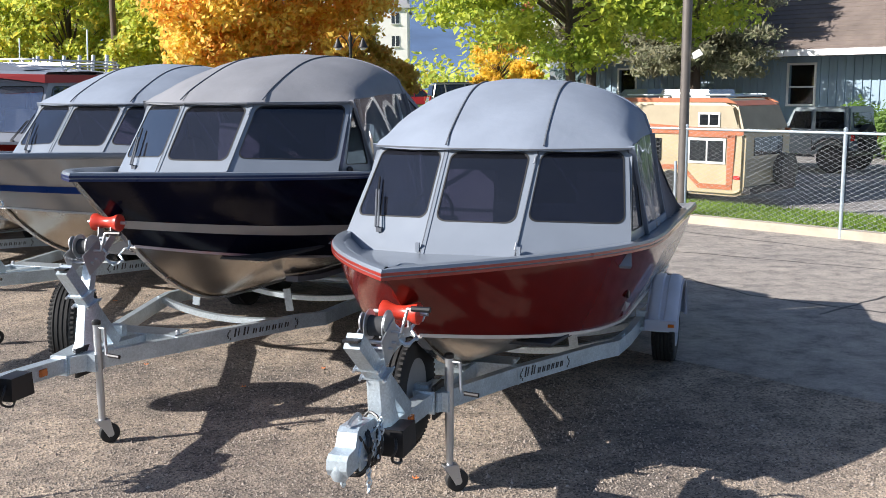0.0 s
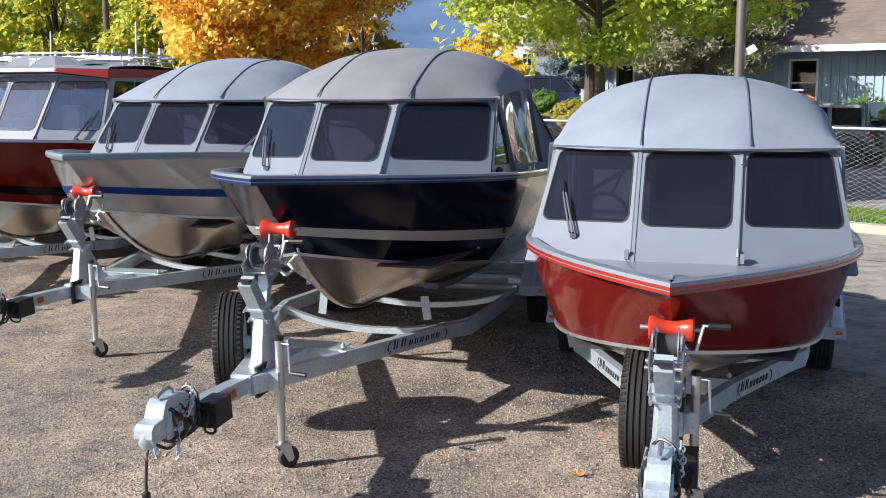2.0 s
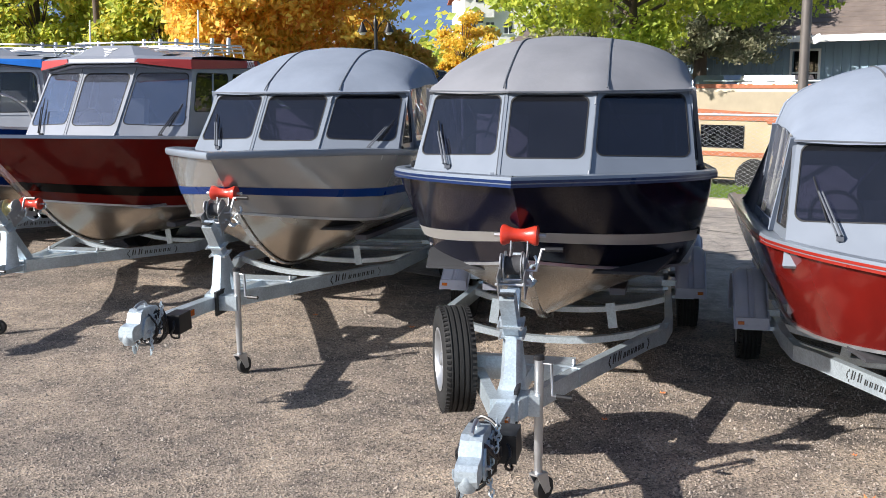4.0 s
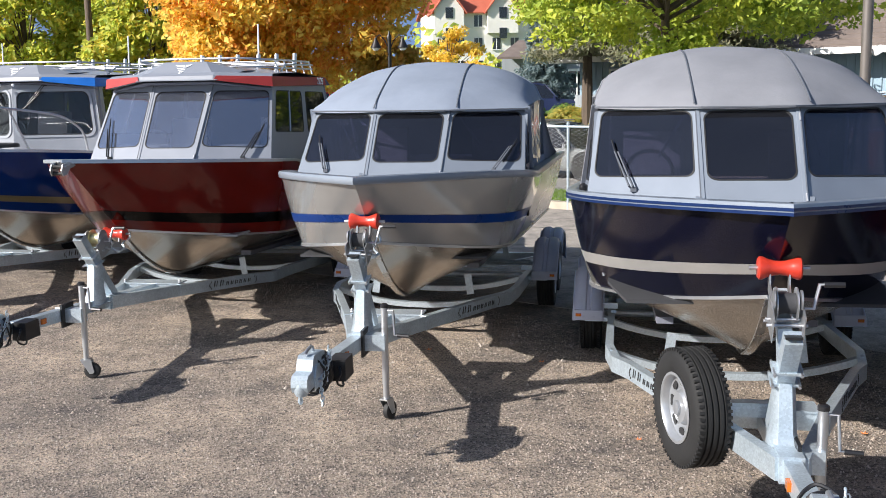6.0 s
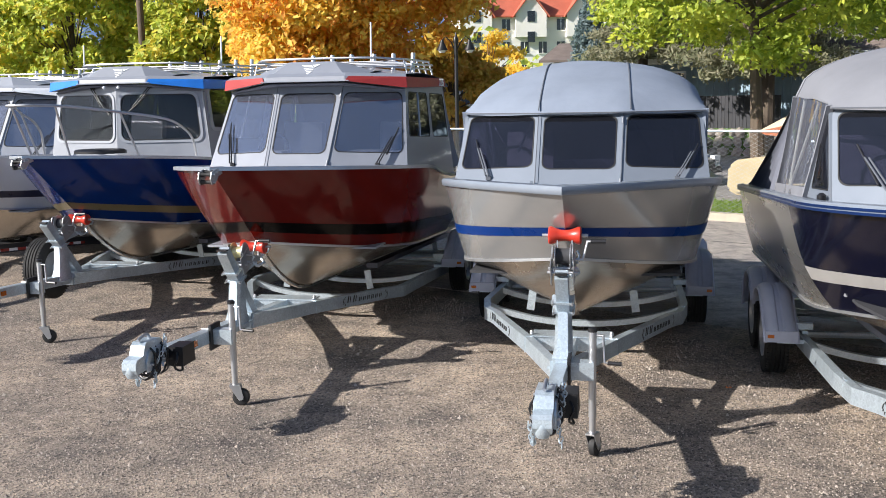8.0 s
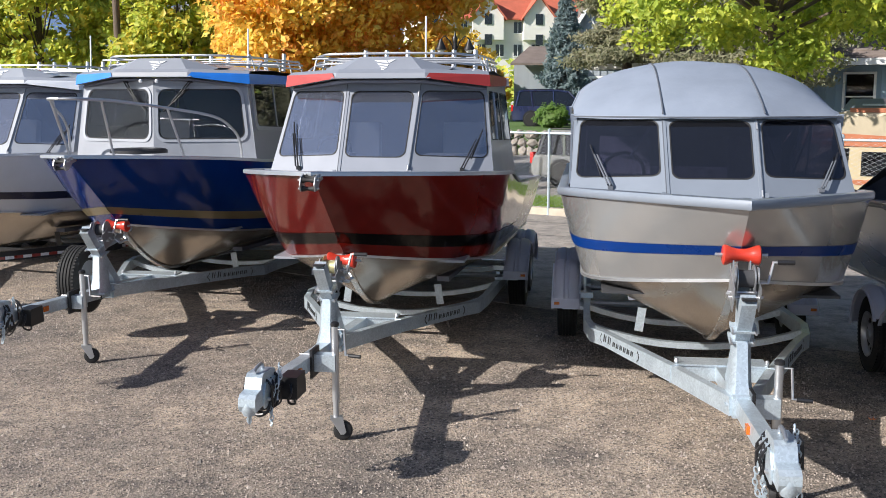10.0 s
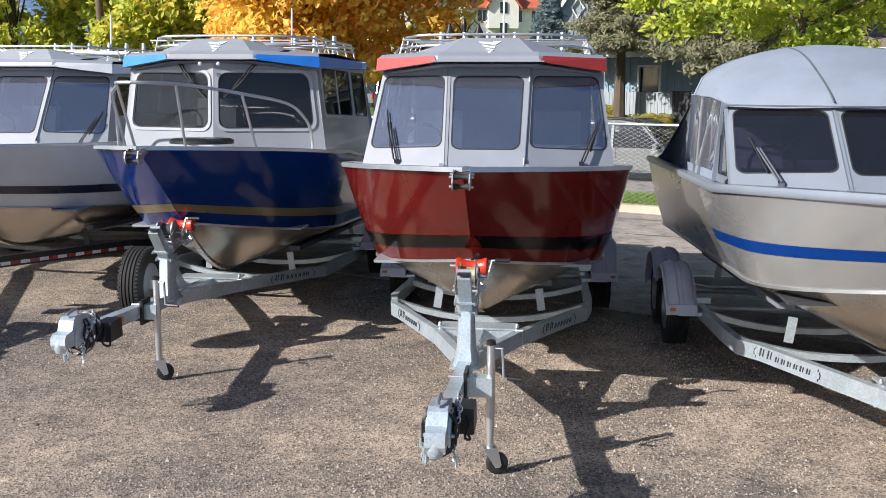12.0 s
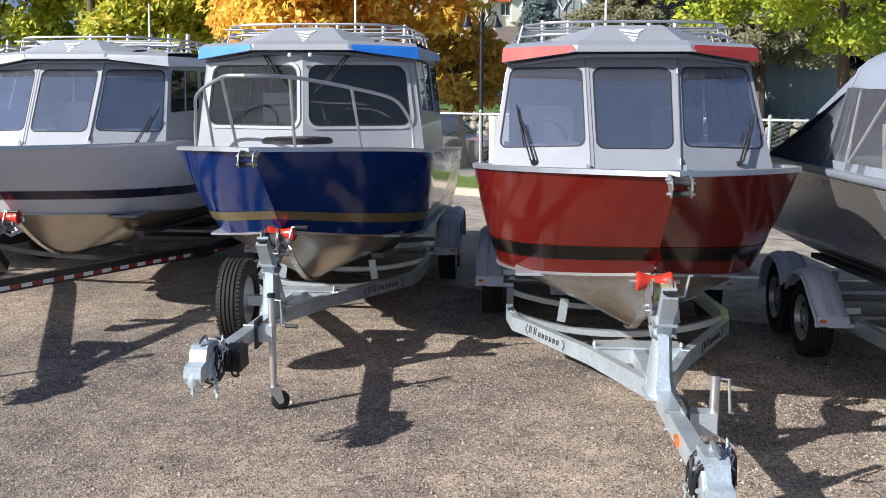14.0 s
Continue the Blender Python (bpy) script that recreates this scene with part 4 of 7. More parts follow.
def cabin_sides(boat, h, lo_pts, hi_pts, y_rear, mat, glass, windows, ringed=False):
    """Cabin side walls from the windshield's outer edge to the rear, with sliding windows, and a rear bulkhead."""
    for k, sgn in enumerate((-1, 1)):
        lo, hi = lo_pts[k], hi_pts[k]
        q = h.sheer_at(y_rear)
        rlo, rhi = Vector((lo.x, y_rear, q.z)), Vector((hi.x, y_rear, hi.z - 0.02))
        cuts = [0.0, *windows]
        for i in range(len(cuts) - 1):
            a, c = cuts[i], cuts[i + 1]
            p = [lo.lerp(rlo, a), lo.lerp(rlo, c), hi.lerp(rhi, c), hi.lerp(rhi, a)]
            hh = (0.1, 0.42, 0.93, 0.9) if i == 0 else (0.07, 0.42, 0.93, 0.9)
            pn = Panel(*(p if sgn > 0 else (p[1], p[0], p[3], p[2])), hh if sgn > 0 else (1 - hh[2], hh[1], 1 - hh[0], hh[3]), 0.06)
            f = glazed(boat, pn, mat, glass, "cabin_side_panel")
            if ringed and i == 0:
                u0, v0, u1, v1 = pn.hole
                ring = pn.ring(rounded(u0 - 0.05, v0 - 0.045, u1 + 0.05, v1 + 0.045, pn.ru * 1.2, pn.rv * 1.2), rounded(u0 - 0.004, v0 - 0.004, u1 + 0.004, v1 + 0.004, pn.ru, pn.rv), -0.004, 0.012)
                part("trim_ring", ring, CABIN_PALE_SKYLIT, f, "pale window trim ring")
            if i == 0:
                part("sash_bar", sweep([pn.at(0.52, hh[1], 0.0), pn.at(0.52, hh[3], 0.0)], rect(0.016, 0.014)), BRIGHT, f)
    # rear curtain of grey canvas
    rows = []
    q = h.sheer_at(y_rear)
    for t in [k / 8 for k in range(9)]:
        rows.append([Vector((hi_pts[0].x + (hi_pts[1].x - hi_pts[0].x) * k / 8, y_rear + 0.02 + 1.0 * t ** 1.3, hi_pts[0].z - 0.02 + (q.z + 0.05 - hi_pts[0].z) * t)) + Vector((0, 0.03 * math.sin(5 * k), 0)) for k in range(9)])
    part("drop_curtain", loft(rows, thickness=(0, 0.01, 0)), CANVAS_GREY, boat, "grey canvas drop curtain behind the cabin", smooth=True)
    for k, sgn in enumerate((-1, 1)):
        tri = [[r[0 if sgn < 0 else -1], Vector((r[0 if sgn < 0 else -1].x, y_rear + 0.02, r[0].z))] for r in rows]
        part("drop_curtain_side", loft(tri, thickness=(-sgn * 0.01, 0, 0)), CANVAS_DARK, boat, smooth=True)


def cabin_boat(m, label, h, paint, paint_end, stripes, b, cab, accent, roof, zfloor, panes=3, rail=False, y_rear=3.75, sheer_mat=BRIGHT, number=""):
    boat = thing("cabin_boat", m, label, "boat", "boats in the row")
    hull_parts(boat, h, paint, paint_end, stripes)
    gunwale(boat, h, sheer_mat, None, 0.035, 0.03)
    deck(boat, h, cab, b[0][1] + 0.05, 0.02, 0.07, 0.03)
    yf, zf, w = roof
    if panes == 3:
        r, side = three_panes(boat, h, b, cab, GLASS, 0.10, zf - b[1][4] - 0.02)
    else:
        (xo, yo, xc, yc, z0), (Xo, Yo, Xc, Yc, z1) = b
        zl, zt, side = h.sheer_at(yo).z - 0.02, z1 + 0.1, []
        f = lambda lo, hi, z: lo + (hi - lo) * (z - z0) / (z1 - z0)
        pts = {(s, z): Vector((s * f(xo + 0.07, Xo + 0.07, z), f(yo, Yo, z), z)) for s in (-1, 1) for z in (zl, zt)}
        mid = {z: Vector((0, f(yc, Yc, z) - 0.01, z)) for z in (zl, zt)}
        for s in (-1, 1):
            q = (pts[-1, zl], mid[zl], mid[zt], pts[-1, zt]) if s < 0 else (mid[zl], pts[1, zl], pts[1, zt], mid[zt])
            v0, v1 = (z0 - zl) / (zt - zl), (z1 - zl) / (zt - zl)
            hole = (0.085, v0, 0.945, v1) if s < 0 else (0.055, v0, 0.915, v1)
            p = Panel(*q, hole, 0.09)
            fr = glazed(boat, p, cab, GLASS_CLEAR)
            u0, _, u1, _ = hole
            ring = p.ring(rounded(u0 - 0.035, v0 - 0.035, u1 + 0.035, v1 + 0.035, p.ru * 1.2, p.rv * 1.2), rounded(u0 - 0.006, v0 - 0.006, u1 + 0.006, v1 + 0.006, p.ru, p.rv), -0.004, 0.012)
            part("trim_ring", ring, CABIN_PALE_SKYLIT, fr, "pale window trim ring")
            wiper(boat, p, 0.62 if s < 0 else 0.42, v1 + 0.10, 0.80 if s < 0 else 0.22, v1 - 0.16, -s)
            side.append((pts[s, zl], pts[s, zt]))
    cabin_sides(boat, h, [s[0] for s in side], [s[1] + Vector((0, 0, 0.05 if panes == 2 else 0.0)) for s in side], y_rear, cab, GLASS_CLEAR if panes == 2 else GLASS_SIDE, (0.66, 1.0) if panes == 2 else (0.55, 1.0), panes == 2)
    hard_roof(boat, yf, zf, 0, w, y_rear + 0.15, accent, cab)
    roof_rack(boat, yf + 0.35, y_rear - 0.2, w - 0.06, zf + 0.14)
    inside(boat, h, b[0][3] + 0.1, zfloor, z_sill=b[0][4] - 0.08, floor_mat=CABIN_GREY)
    bow_roller(boat, h)
    part("stern_light_mast", tube([(0, y_rear + 0.2, zf), (0, y_rear + 0.25, 3.32)], 0.011, n=8), ROOF_WHITE, boat, "thin white stern light mast")
    if number:
        t = bpy.data.curves.new("model_number", "FONT")
        t.body, t.size, t.extrude = number, 0.12, 0.003
        t.materials.append(ROOF_WHITE)
        ob = new("model_number", t)
        ob.parent = boat
        ob.matrix_local = pose(w + 0.012, y_rear - 0.42, zf - 0.05, 90, 0, 90)
    if rail:
        z = h.zb
        q2 = h.sheer_at(1.0)
        for sgn in (-1, 1):
            pts = [(sgn * 0.98, 0.95, q2.z), (sgn * 0.97, 0.91, q2.z + 0.2), (sgn * 0.93, 0.82, q2.z + 0.33), (sgn * 0.84, 0.55, z + 0.33), (sgn * 0.60, 0.0, z + 0.42), (sgn * 0.33, -0.5, z + 0.49), (sgn * 0.20, -0.80, z + 0.51), (sgn * 0.12, -0.93, z + 0.515), (0, -0.97, z + 0.515)]
            part("bow_rail", tube(smooth_path(pts), 0.014, n=8), BRIGHT, boat, "bright tube bow rail", smooth=True)
            for foot, top in (((0.22, -0.42), (0.25, -0.68, z + 0.50)), ((0.62, 0.3), (0.59, -0.02, z + 0.42))):
                part("rail_post", tube([(sgn * foot[0], foot[1], h.sheer_at(foot[1]).z - 0.02), (sgn * top[0], top[1], top[2])], 0.012, n=8), BRIGHT, boat, smooth=True)
        q = h.sheer_at(0.45)
        for s in (-1, 1):
            part("brow_light", lathe([(0.01, 0), (0.018, -0.008), (0.018, -0.024), (0.008, -0.028)], pose(s * 0.09, b[0][3] - 0.06, zf - 0.035, -60), 14), ROOF_WHITE, boat, "small white deck light", smooth=True)
        part("deck_hatch", lathe([(0.3, 0), (0.3, 0.03), (0.27, 0.045)], pose(0.05, 0.45, q.z + 0.05) @ Matrix.Diagonal((1, 0.8, 1, 1)), 20), PLASTIC, boat, smooth=True)
    return boat


# ---- trailers ----
def wheel(parent, x, y, z, r=0.335, w=0.2, side=1, name="wheel", spokes=8):
    """A tyre with tread grooves and a pressed steel rim, its axis along x."""
    grooves = [(r * f, w * (k + d)) for k in (-0.24, -0.08, 0.08, 0.24) for d, f in ((-0.03, 1.0), (-0.015, 0.965), (0.015, 0.965), (0.03, 1.0))]
    wall = [(0.56, 0.40), (0.61, 0.46), (0.72, 0.5), (0.85, 0.49), (0.94, 0.445), (0.985, 0.37)]
    t = part(name, lathe([(r * f, -w * k) for f, k in wall] + grooves + [(r * f, w * k) for f, k in wall[::-1]], along_x(x, y, z), 40, caps=False), TYRE, parent, "black radial trailer tyre", smooth=True)
    dish = [(0.575, -0.40), (0.575, 0.44), (0.60, 0.475), (0.555, 0.485), (0.53, 0.44), (0.505, 0.27), (0.36, 0.20), (0.30, 0.22), (0.25, 0.34), (0.13, 0.37), (0.12, 0.44), (0.05, 0.46)]
    rim = part("rim", lathe([(r * f, side * w * k) for f, k in dish], along_x(x, y, z), 32), RIM, t, "silver painted steel rim", smooth=True)
    for k in range(spokes):
        a = 2 * math.pi * k / spokes
        m = along_x(x + side * w * 0.236, y + r * 0.43 * math.cos(a), z + r * 0.43 * math.sin(a)) @ pose(0, 0, 0, 0, 0, math.degrees(a)) @ Matrix.Diagonal((1.25, 0.95, 1, 1))
        part("rim_slot", lathe([(0.027, -0.004), (0.027, 0.004)], m, 12), RUBBER, rim)
    blocks = bmesh.new()
    for k in range(60):
        a = 2 * math.pi * k / 60
        for j, sx in enumerate((-0.42, 0.42)):
            box((x + sx * w * 0.92, y + r * 0.976 * math.cos(a), z + r * 0.976 * math.sin(a)), (w * 0.12, 0.016, 0.016), pose(0, 0, 0, math.degrees(a)).to_3x3() @ pose(0, 0, 0, 90).to_3x3(), blocks)
    tagged(part("tread", blocks, TYRE, t), kind="stuff")
    return t


def fender(parent, x, ys, z, r, w, front_drop):
    """A teardrop fender over one or two wheels: arched sheets with a lip and a flat front plate."""
    for k, y in enumerate(ys):
        rows = []
        first = k == 0
        a0, a1 = (128 if first else 150), (30 if k < len(ys) - 1 else 2)
        n = 16
        pts = []
        for i in range(n + 1):
            a = radians(a0 + (a1 - a0) * i / n)
            pts.append((y + r * math.cos(a), z + r * math.sin(a)))
        if first:
            pts = [(y - r - 0.17, z - front_drop), (y - r - 0.15, z - front_drop + 0.05), (y - r * 0.86, z + r * 0.62)] + pts
        for off, lift in ((-0.5, -0.03), (-0.46, -0.01), (-0.36, 0.004), (-0.2, 0.012), (-0.11, 0.010), (-0.06, -0.006), (0.06, -0.006), (0.11, 0.010), (0.2, 0.012), (0.36, 0.004), (0.46, -0.01), (0.5, -0.03)):
            row = []
            for py, pz in pts:
                n = Vector((py - y, pz - z)).normalized() * lift
                row.append(Vector((x + off * w, py + n.x, pz + n.y)))
            rows.append(row)
        f = part("fender", loft(rows, thickness=(0, 0, -0.02)), FENDER, parent, "pale plastic fender", smooth=True)
        for sgn in (-1, 1):
            part("fender_lip", sweep([Vector((x + sgn * w / 2, p[0], p[1] - 0.04)) for p in pts], rect(0.012, 0.03), up=(1, 0, 0)), FENDER, f, smooth=True)
        if first:
            part("fender_front", box((x, y - r - 0.165, z - front_drop + 0.01), (w, 0.03, 0.09)), FENDER, f, bevel=0.008)
            part("marker_light", box((x + math.copysign(w * 0.34, x), y - r - 0.185, z - front_drop + 0.015), (0.05, 0.02, 0.026)), AMBER, f, "amber side marker light", bevel=0.006)


def bars_mark(parent, p0, p1, n_vec, h):
    """The maker's lettering on the rail as a row of plain dark bars between two arcs."""
    p0, p1 = Vector(p0), Vector(p1)
    d = (p1 - p0)
    u = d.normalized()
    up = Vector((0, 0, 1))
    bm = bmesh.new()
    m = Matrix((u, n_vec, (up + u * 0.28).normalized())).transposed()
    # eight signs of two thin slanted bars, the first two taller
    for k in range(8):
        x, tall = (0.12 + 0.12 * k, 0.70) if k < 2 else (0.36 + 0.089 * (k - 2), 0.44)
        c = p0 + d * x + up * (0.13 * h if k < 2 else 0.0)
        box(c, (d.length * 0.017, 0.004, h * tall), m, bm)
        box(c + u * (d.length * (0.045 if k < 2 else 0.034)), (d.length * 0.012, 0.004, h * tall * 0.9), m, bm)
    # a bowed stroke at either end
    for k, e in ((0.02, 1), (0.98, -1)):
        for t in (-2, -1, 0, 1, 2):
            box(p0 + d * k + u * (e * 0.006 * t * t) + up * (t * h * 0.17), (d.length * 0.010, 0.004, h * 0.2), m, bm)
    tagged(part("maker_mark", bm, MARK, parent, "plain dark bars of the maker's mark"), kind="stuff")


def trailer(m, label, zr, z0, yx, y_coup, jack, post, spare=None, axles=(3.95, 4.8), winch_y=-0.3, brass=False, w_rail=0.9, y_bend=2.0, hull=None, rail_mat=None, tape=False, y_end=5.9, crank=1, spin=0, mark=(0.45, 1.2), cast=25, lead=False):
    """A galvanised boat trailer: A-frame, tongue, coupler, jack, winch post with roller, bunks, axles, wheels and fenders."""
    G = rail_mat or GALV
    tr = thing("boat_trailer", m, label, "boat trailer", "trailers in the row")
    z = lambda y: z0 - 0.06 * y
    y_join = yx - 0.95
    # side rails
    for s in (-1, 1):
        path = [(s * 0.05, y_join, z(y_join)), (s * 0.31, yx - 0.08, z(yx)), (s * (w_rail - 0.16), y_bend - 0.38, z(y_bend - 0.4)), (s * (w_rail - 0.05), y_bend - 0.12, z(y_bend)), (s * w_rail, y_bend + 0.2, z(y_bend) + 0.01), (s * w_rail, y_end, z(y_end))]
        rl = part("side_rail", sweep(path, rect(0.06, 0.115)), G, tr, bevel=0.006)
        u = (Vector(path[2]) - Vector(path[1])).normalized()
        nv = u.cross(Vector((0, 0, 1))) * s
        a = Vector(path[1]) + u * mark[0] + nv * 0.033
        b = Vector(path[1]) + u * mark[1] + nv * 0.033
        if not tape:
            bars_mark(rl, a if s > 0 else b, b if s > 0 else a, nv, 0.095)
        if tape:
            for k in range(28):
                c = Vector(path[1]).lerp(Vector(path[2]), 0) + u * (0.05 + 0.13 * k) + nv * 0.034
                if c.y > y_bend + 0.9:
                    break
                part("reflective_tape", box(c + Vector((0, 0, -0.02)), (0.125, 0.004, 0.035), Matrix((u, nv, Vector((0, 0, 1)))).transposed()), STRIPE_RED if k % 2 else TAPE_WHITE, rl)
        part("splice_collar", box(Vector(path[1]) + u * 0.02, (0.014, 0.068, 0.122), Matrix((u, nv, Vector((0, 0, 1)))).transposed()), G, rl)
    # front cross bar with flange
    part("cross_bar", box((0, yx, z(yx)), (0.62, 0.06, 0.108)), G, tr, bevel=0.005)
    part("cross_bar_lip", box((0, yx + 0.06, z(yx) + 0.056), (0.6, 0.2, 0.012)), G, tr)
    for s in (-1, 1):
        part("bolt", lathe([(0.016, 0), (0.016, 0.02), (0.008, 0.03)], pose(s * 0.3, yx, z(yx) + 0.065), 8), BRIGHT, tr)
    # curved cross members carrying the bunks
    for y, dip in ((y_bend + 0.05, 0.16), (3.3, 0.14), (5.4, 0.12)):
        pts = [(x * w_rail, y, z(y) + 0.05 - dip * (1 - abs(x) ** 2.2)) for x in [k / 6 for k in range(-6, 7)]]
        part("bunk_cross_member", sweep(pts, rect(0.06, 0.05)), G, tr, bevel=0.005)
    for s in (-1, 1):
        for y in (y_bend + 0.05, 5.4):
            zb = hull.bottom(min(max((y - hull.yc) / (hull.yT - hull.yc), 0), 1), 0.52).z if hull else 0.75
            part("bunk_bracket", box((s * 0.46, y - 0.05, (z(y) - 0.06 + zb - 0.05) / 2), (0.07, 0.012, min(max(zb - z(y) - 0.02, 0.1), 0.2)), pose(0, 0, 0, 0, -s * 8, 0).to_3x3()), G, tr)
        ys = [y_bend + 0.0 + (y_end - y_bend - 0.1) * k / 8 for k in range(9)]
        pts = []
        for y in ys:
            sN = min(max((y - hull.yc) / (hull.yT - 0.08 - hull.yc), 0), 1)
            a, b = hull.chine(sN), hull.keel(sN)
            t = min(0.5 / max(a.x, 0.3), 1)
            pts.append((s * 0.5, y, b.z + (a.z - b.z) * t - 0.06))
        part("bunk", sweep(pts, rect(0.12, 0.05)), CANVAS_DARK, tr, "carpeted bunk board")
    # tongue and coupler
    zt = z(y_join)
    zc = z(y_coup) + 0.0
    part("tongue", sweep([(0, yx + 0.02, z(yx)), (0, y_coup + 0.6, z(y_coup + 0.6))], rect(0.085, 0.1)), G, tr, bevel=0.008)
    part("tongue_sleeve", sweep([(0, y_join - 0.02, zt), (0, y_join + 0.3, z(y_join + 0.3))], rect(0.12, 0.135)), G, tr, bevel=0.006)
    def plate(pts, x0, x1):
        bm = bmesh.new()
        va, vb = ([bm.verts.new((x, y_coup + p, zc + q)) for p, q in pts] for x in (x0, x1))
        bm.faces.new(va)
        bm.faces.new(vb[::-1])
        for i in range(len(pts)):
            j = (i + 1) % len(pts)
            bm.faces.new((va[i], va[j], vb[j], vb[i]))
        return bm
    shell = [(0.075, -0.06), (0.055, -0.025), (0.06, 0.02), (0.085, 0.042), (0.165, 0.05), (0.195, 0.115), (0.225, 0.135), (0.41, 0.125), (0.44, 0.105), (0.44, -0.045), (0.24, -0.055)]
    cp = part("coupler", plate(shell, -0.052, 0.052), G, tr, "galvanised surge brake coupler", bevel=0.012)
    for s in (-1, 1):
        part("coupler_cheek", plate([(0.20, -0.075), (0.19, 0.0), (0.23, 0.07), (0.46, 0.075), (0.46, -0.065)], s * 0.053, s * 0.064), G, cp, bevel=0.003)
        for py, pz in ((0.25, -0.03), (0.33, 0.04), (0.42, -0.03), (0.42, 0.05)):
            part("coupler_bolt", lathe([(0.013, -0.006), (0.013, 0.006), (0.007, 0.014)], pose(s * 0.068, y_coup + py, zc + pz, 0, s * 90), 6), BRIGHT, cp)
    part("coupler_nose", lathe([(0.034, -0.085), (0.046, -0.06), (0.046, -0.02), (0.036, 0.012), (0.012, 0.02)], pose(0, y_coup + 0.098, zc), 18), G, cp, smooth=True)
    part("slider_tube", sweep([(0, y_coup + 0.3, zc), (0, y_coup + 0.72, z(y_coup + 0.72))], rect(0.075, 0.085)), G, cp, bevel=0.006)
    part("latch", tube(smooth_path([(0.0, y_coup + 0.36, zc + 0.13), (0.0, y_coup + 0.33, zc + 0.165), (0.0, y_coup + 0.24, zc + 0.16), (0.0, y_coup + 0.20, zc + 0.145)], 4), 0.011, n=8), BRIGHT, cp, "bright latch lever", smooth=True)
    part("brake_box", box((0.1, y_coup + 0.63, z(y_coup + 0.62) - 0.01), (0.12, 0.2, 0.14), taper=(0.95, 0.9)), PLASTIC, cp, "black breakaway battery box", bevel=0.015)
    part("cable_loop", tube([(0.125 + 0.012 * math.sin(3 * a), y_coup + 0.55 + 0.07 * math.cos(a), zc - 0.085 + 0.065 * math.sin(a)) for a in [2 * math.pi * k / 18 for k in range(18)]], 0.008, n=6, closed=True), PLASTIC, cp)
    # wiring wound round the back of the coupler, loop by loop
    wound = random.Random(int(abs(y_coup) * 100))
    for k in range(9):
        yy, rx, rz, ph = y_coup + wound.uniform(0.26, 0.50), wound.uniform(0.068, 0.092), wound.uniform(0.085, 0.125), wound.uniform(0, 6)
        tip, sag = wound.uniform(-0.07, 0.07), wound.uniform(0.0, 0.05)
        ring = [(rx * math.cos(a) + 0.006 * math.sin(5 * a + ph), yy + tip * math.sin(a) + 0.018 * math.sin(2 * a + ph), zc - 0.005 + rz * math.sin(a) - (sag if math.sin(a) < -0.2 else 0)) for a in [2 * math.pi * i / 22 for i in range(22)]]
        part("wound_cable", tube(ring, wound.choice((0.006, 0.008, 0.009)), n=6, closed=True), PLASTIC, cp, "black wiring wound round the coupler", smooth=True)
    for s in (-1, 1):
        # safety chain of separate links, wound over the coupler and hanging at its side
        ch = part("safety_chain", tube([(s * 0.07, y_coup + 0.40, zc - 0.05), (s * 0.078, y_coup + 0.39, zc - 0.08)], 0.008, n=6), BRIGHT, cp, "zinc safety chain")
        for k in range(15):
            t = k / 14
            c = Vector((s * (0.082 + 0.014 * math.sin(7 * t)), y_coup + 0.42 - 0.20 * t + 0.02 * math.sin(9 * t), zc + 0.13 - 0.30 * t if s > 0 else zc - 0.06 - 0.13 * math.sin(t * math.pi)))
            rot = pose(0, 0, 0, 0, 20 * s, 0 if k % 2 else 90).to_3x3()
            part("link", tube([c + rot @ Vector((0.011 * math.cos(a), 0.0, 0.020 * math.sin(a))) for a in [2 * math.pi * i / 8 for i in range(8)]], 0.0045, n=5, closed=True), GALV, ch)
    if lead:
        part("plug_lead", tube(smooth_path([(-0.05, y_coup + 0.28, zc - 0.07), (-0.06, y_coup + 0.2, zc - 0.12), (-0.065, y_coup + 0.17, zc - 0.28), (-0.06, y_coup + 0.16, zc - 0.36)], 4), 0.009, n=6), PLASTIC, cp, smooth=True)
        part("plug", lathe([(0.012, -0.05), (0.026, -0.045), (0.022, 0.04), (0.01, 0.05)], pose(-0.06, y_coup + 0.155, max(zc - 0.40, 0.06)), 10), PLASTIC, cp)
    for s in (-1, 1):
        part("marker_light", box((s * 0.05, y_coup + 0.95, z(y_coup + 0.95) + 0.0), (0.022, 0.06, 0.045)), AMBER, tr, "amber marker light", bevel=0.006)
    # jack
    jx, jy = jack
    zj = z(jy)
    jk = part("jack", tube([(jx, jy, 0.28), (jx, jy, zj + 0.26)], 0.026, n=14), BRIGHT, tr, "bright zinc tongue jack with a swivel wheel", smooth=True)
    part("inner_tube", tube([(jx, jy, 0.165), (jx, jy, 0.32)], 0.023, n=12), BRIGHT, jk, smooth=True)
    part("jack_cap", lathe([(0.03, 0), (0.03, 0.022), (0.018, 0.03)], pose(jx, jy, zj + 0.26), 14), PLASTIC, jk)
    part("jack_clamp", box((jx / 2 + 0.02, jy, zj), (abs(jx) - 0.02, 0.1, 0.12)), G, jk, bevel=0.006)
    part("jack_bracket", box((0.05, jy, zj), (0.02, 0.18, 0.2)), PLASTIC, jk)
    for dz in (-0.05, 0.05):
        part("u_bolt", tube([(-0.06, jy, zj + dz), (jx * 0.9, jy, zj + dz)], 0.008, n=6), BRIGHT, jk)
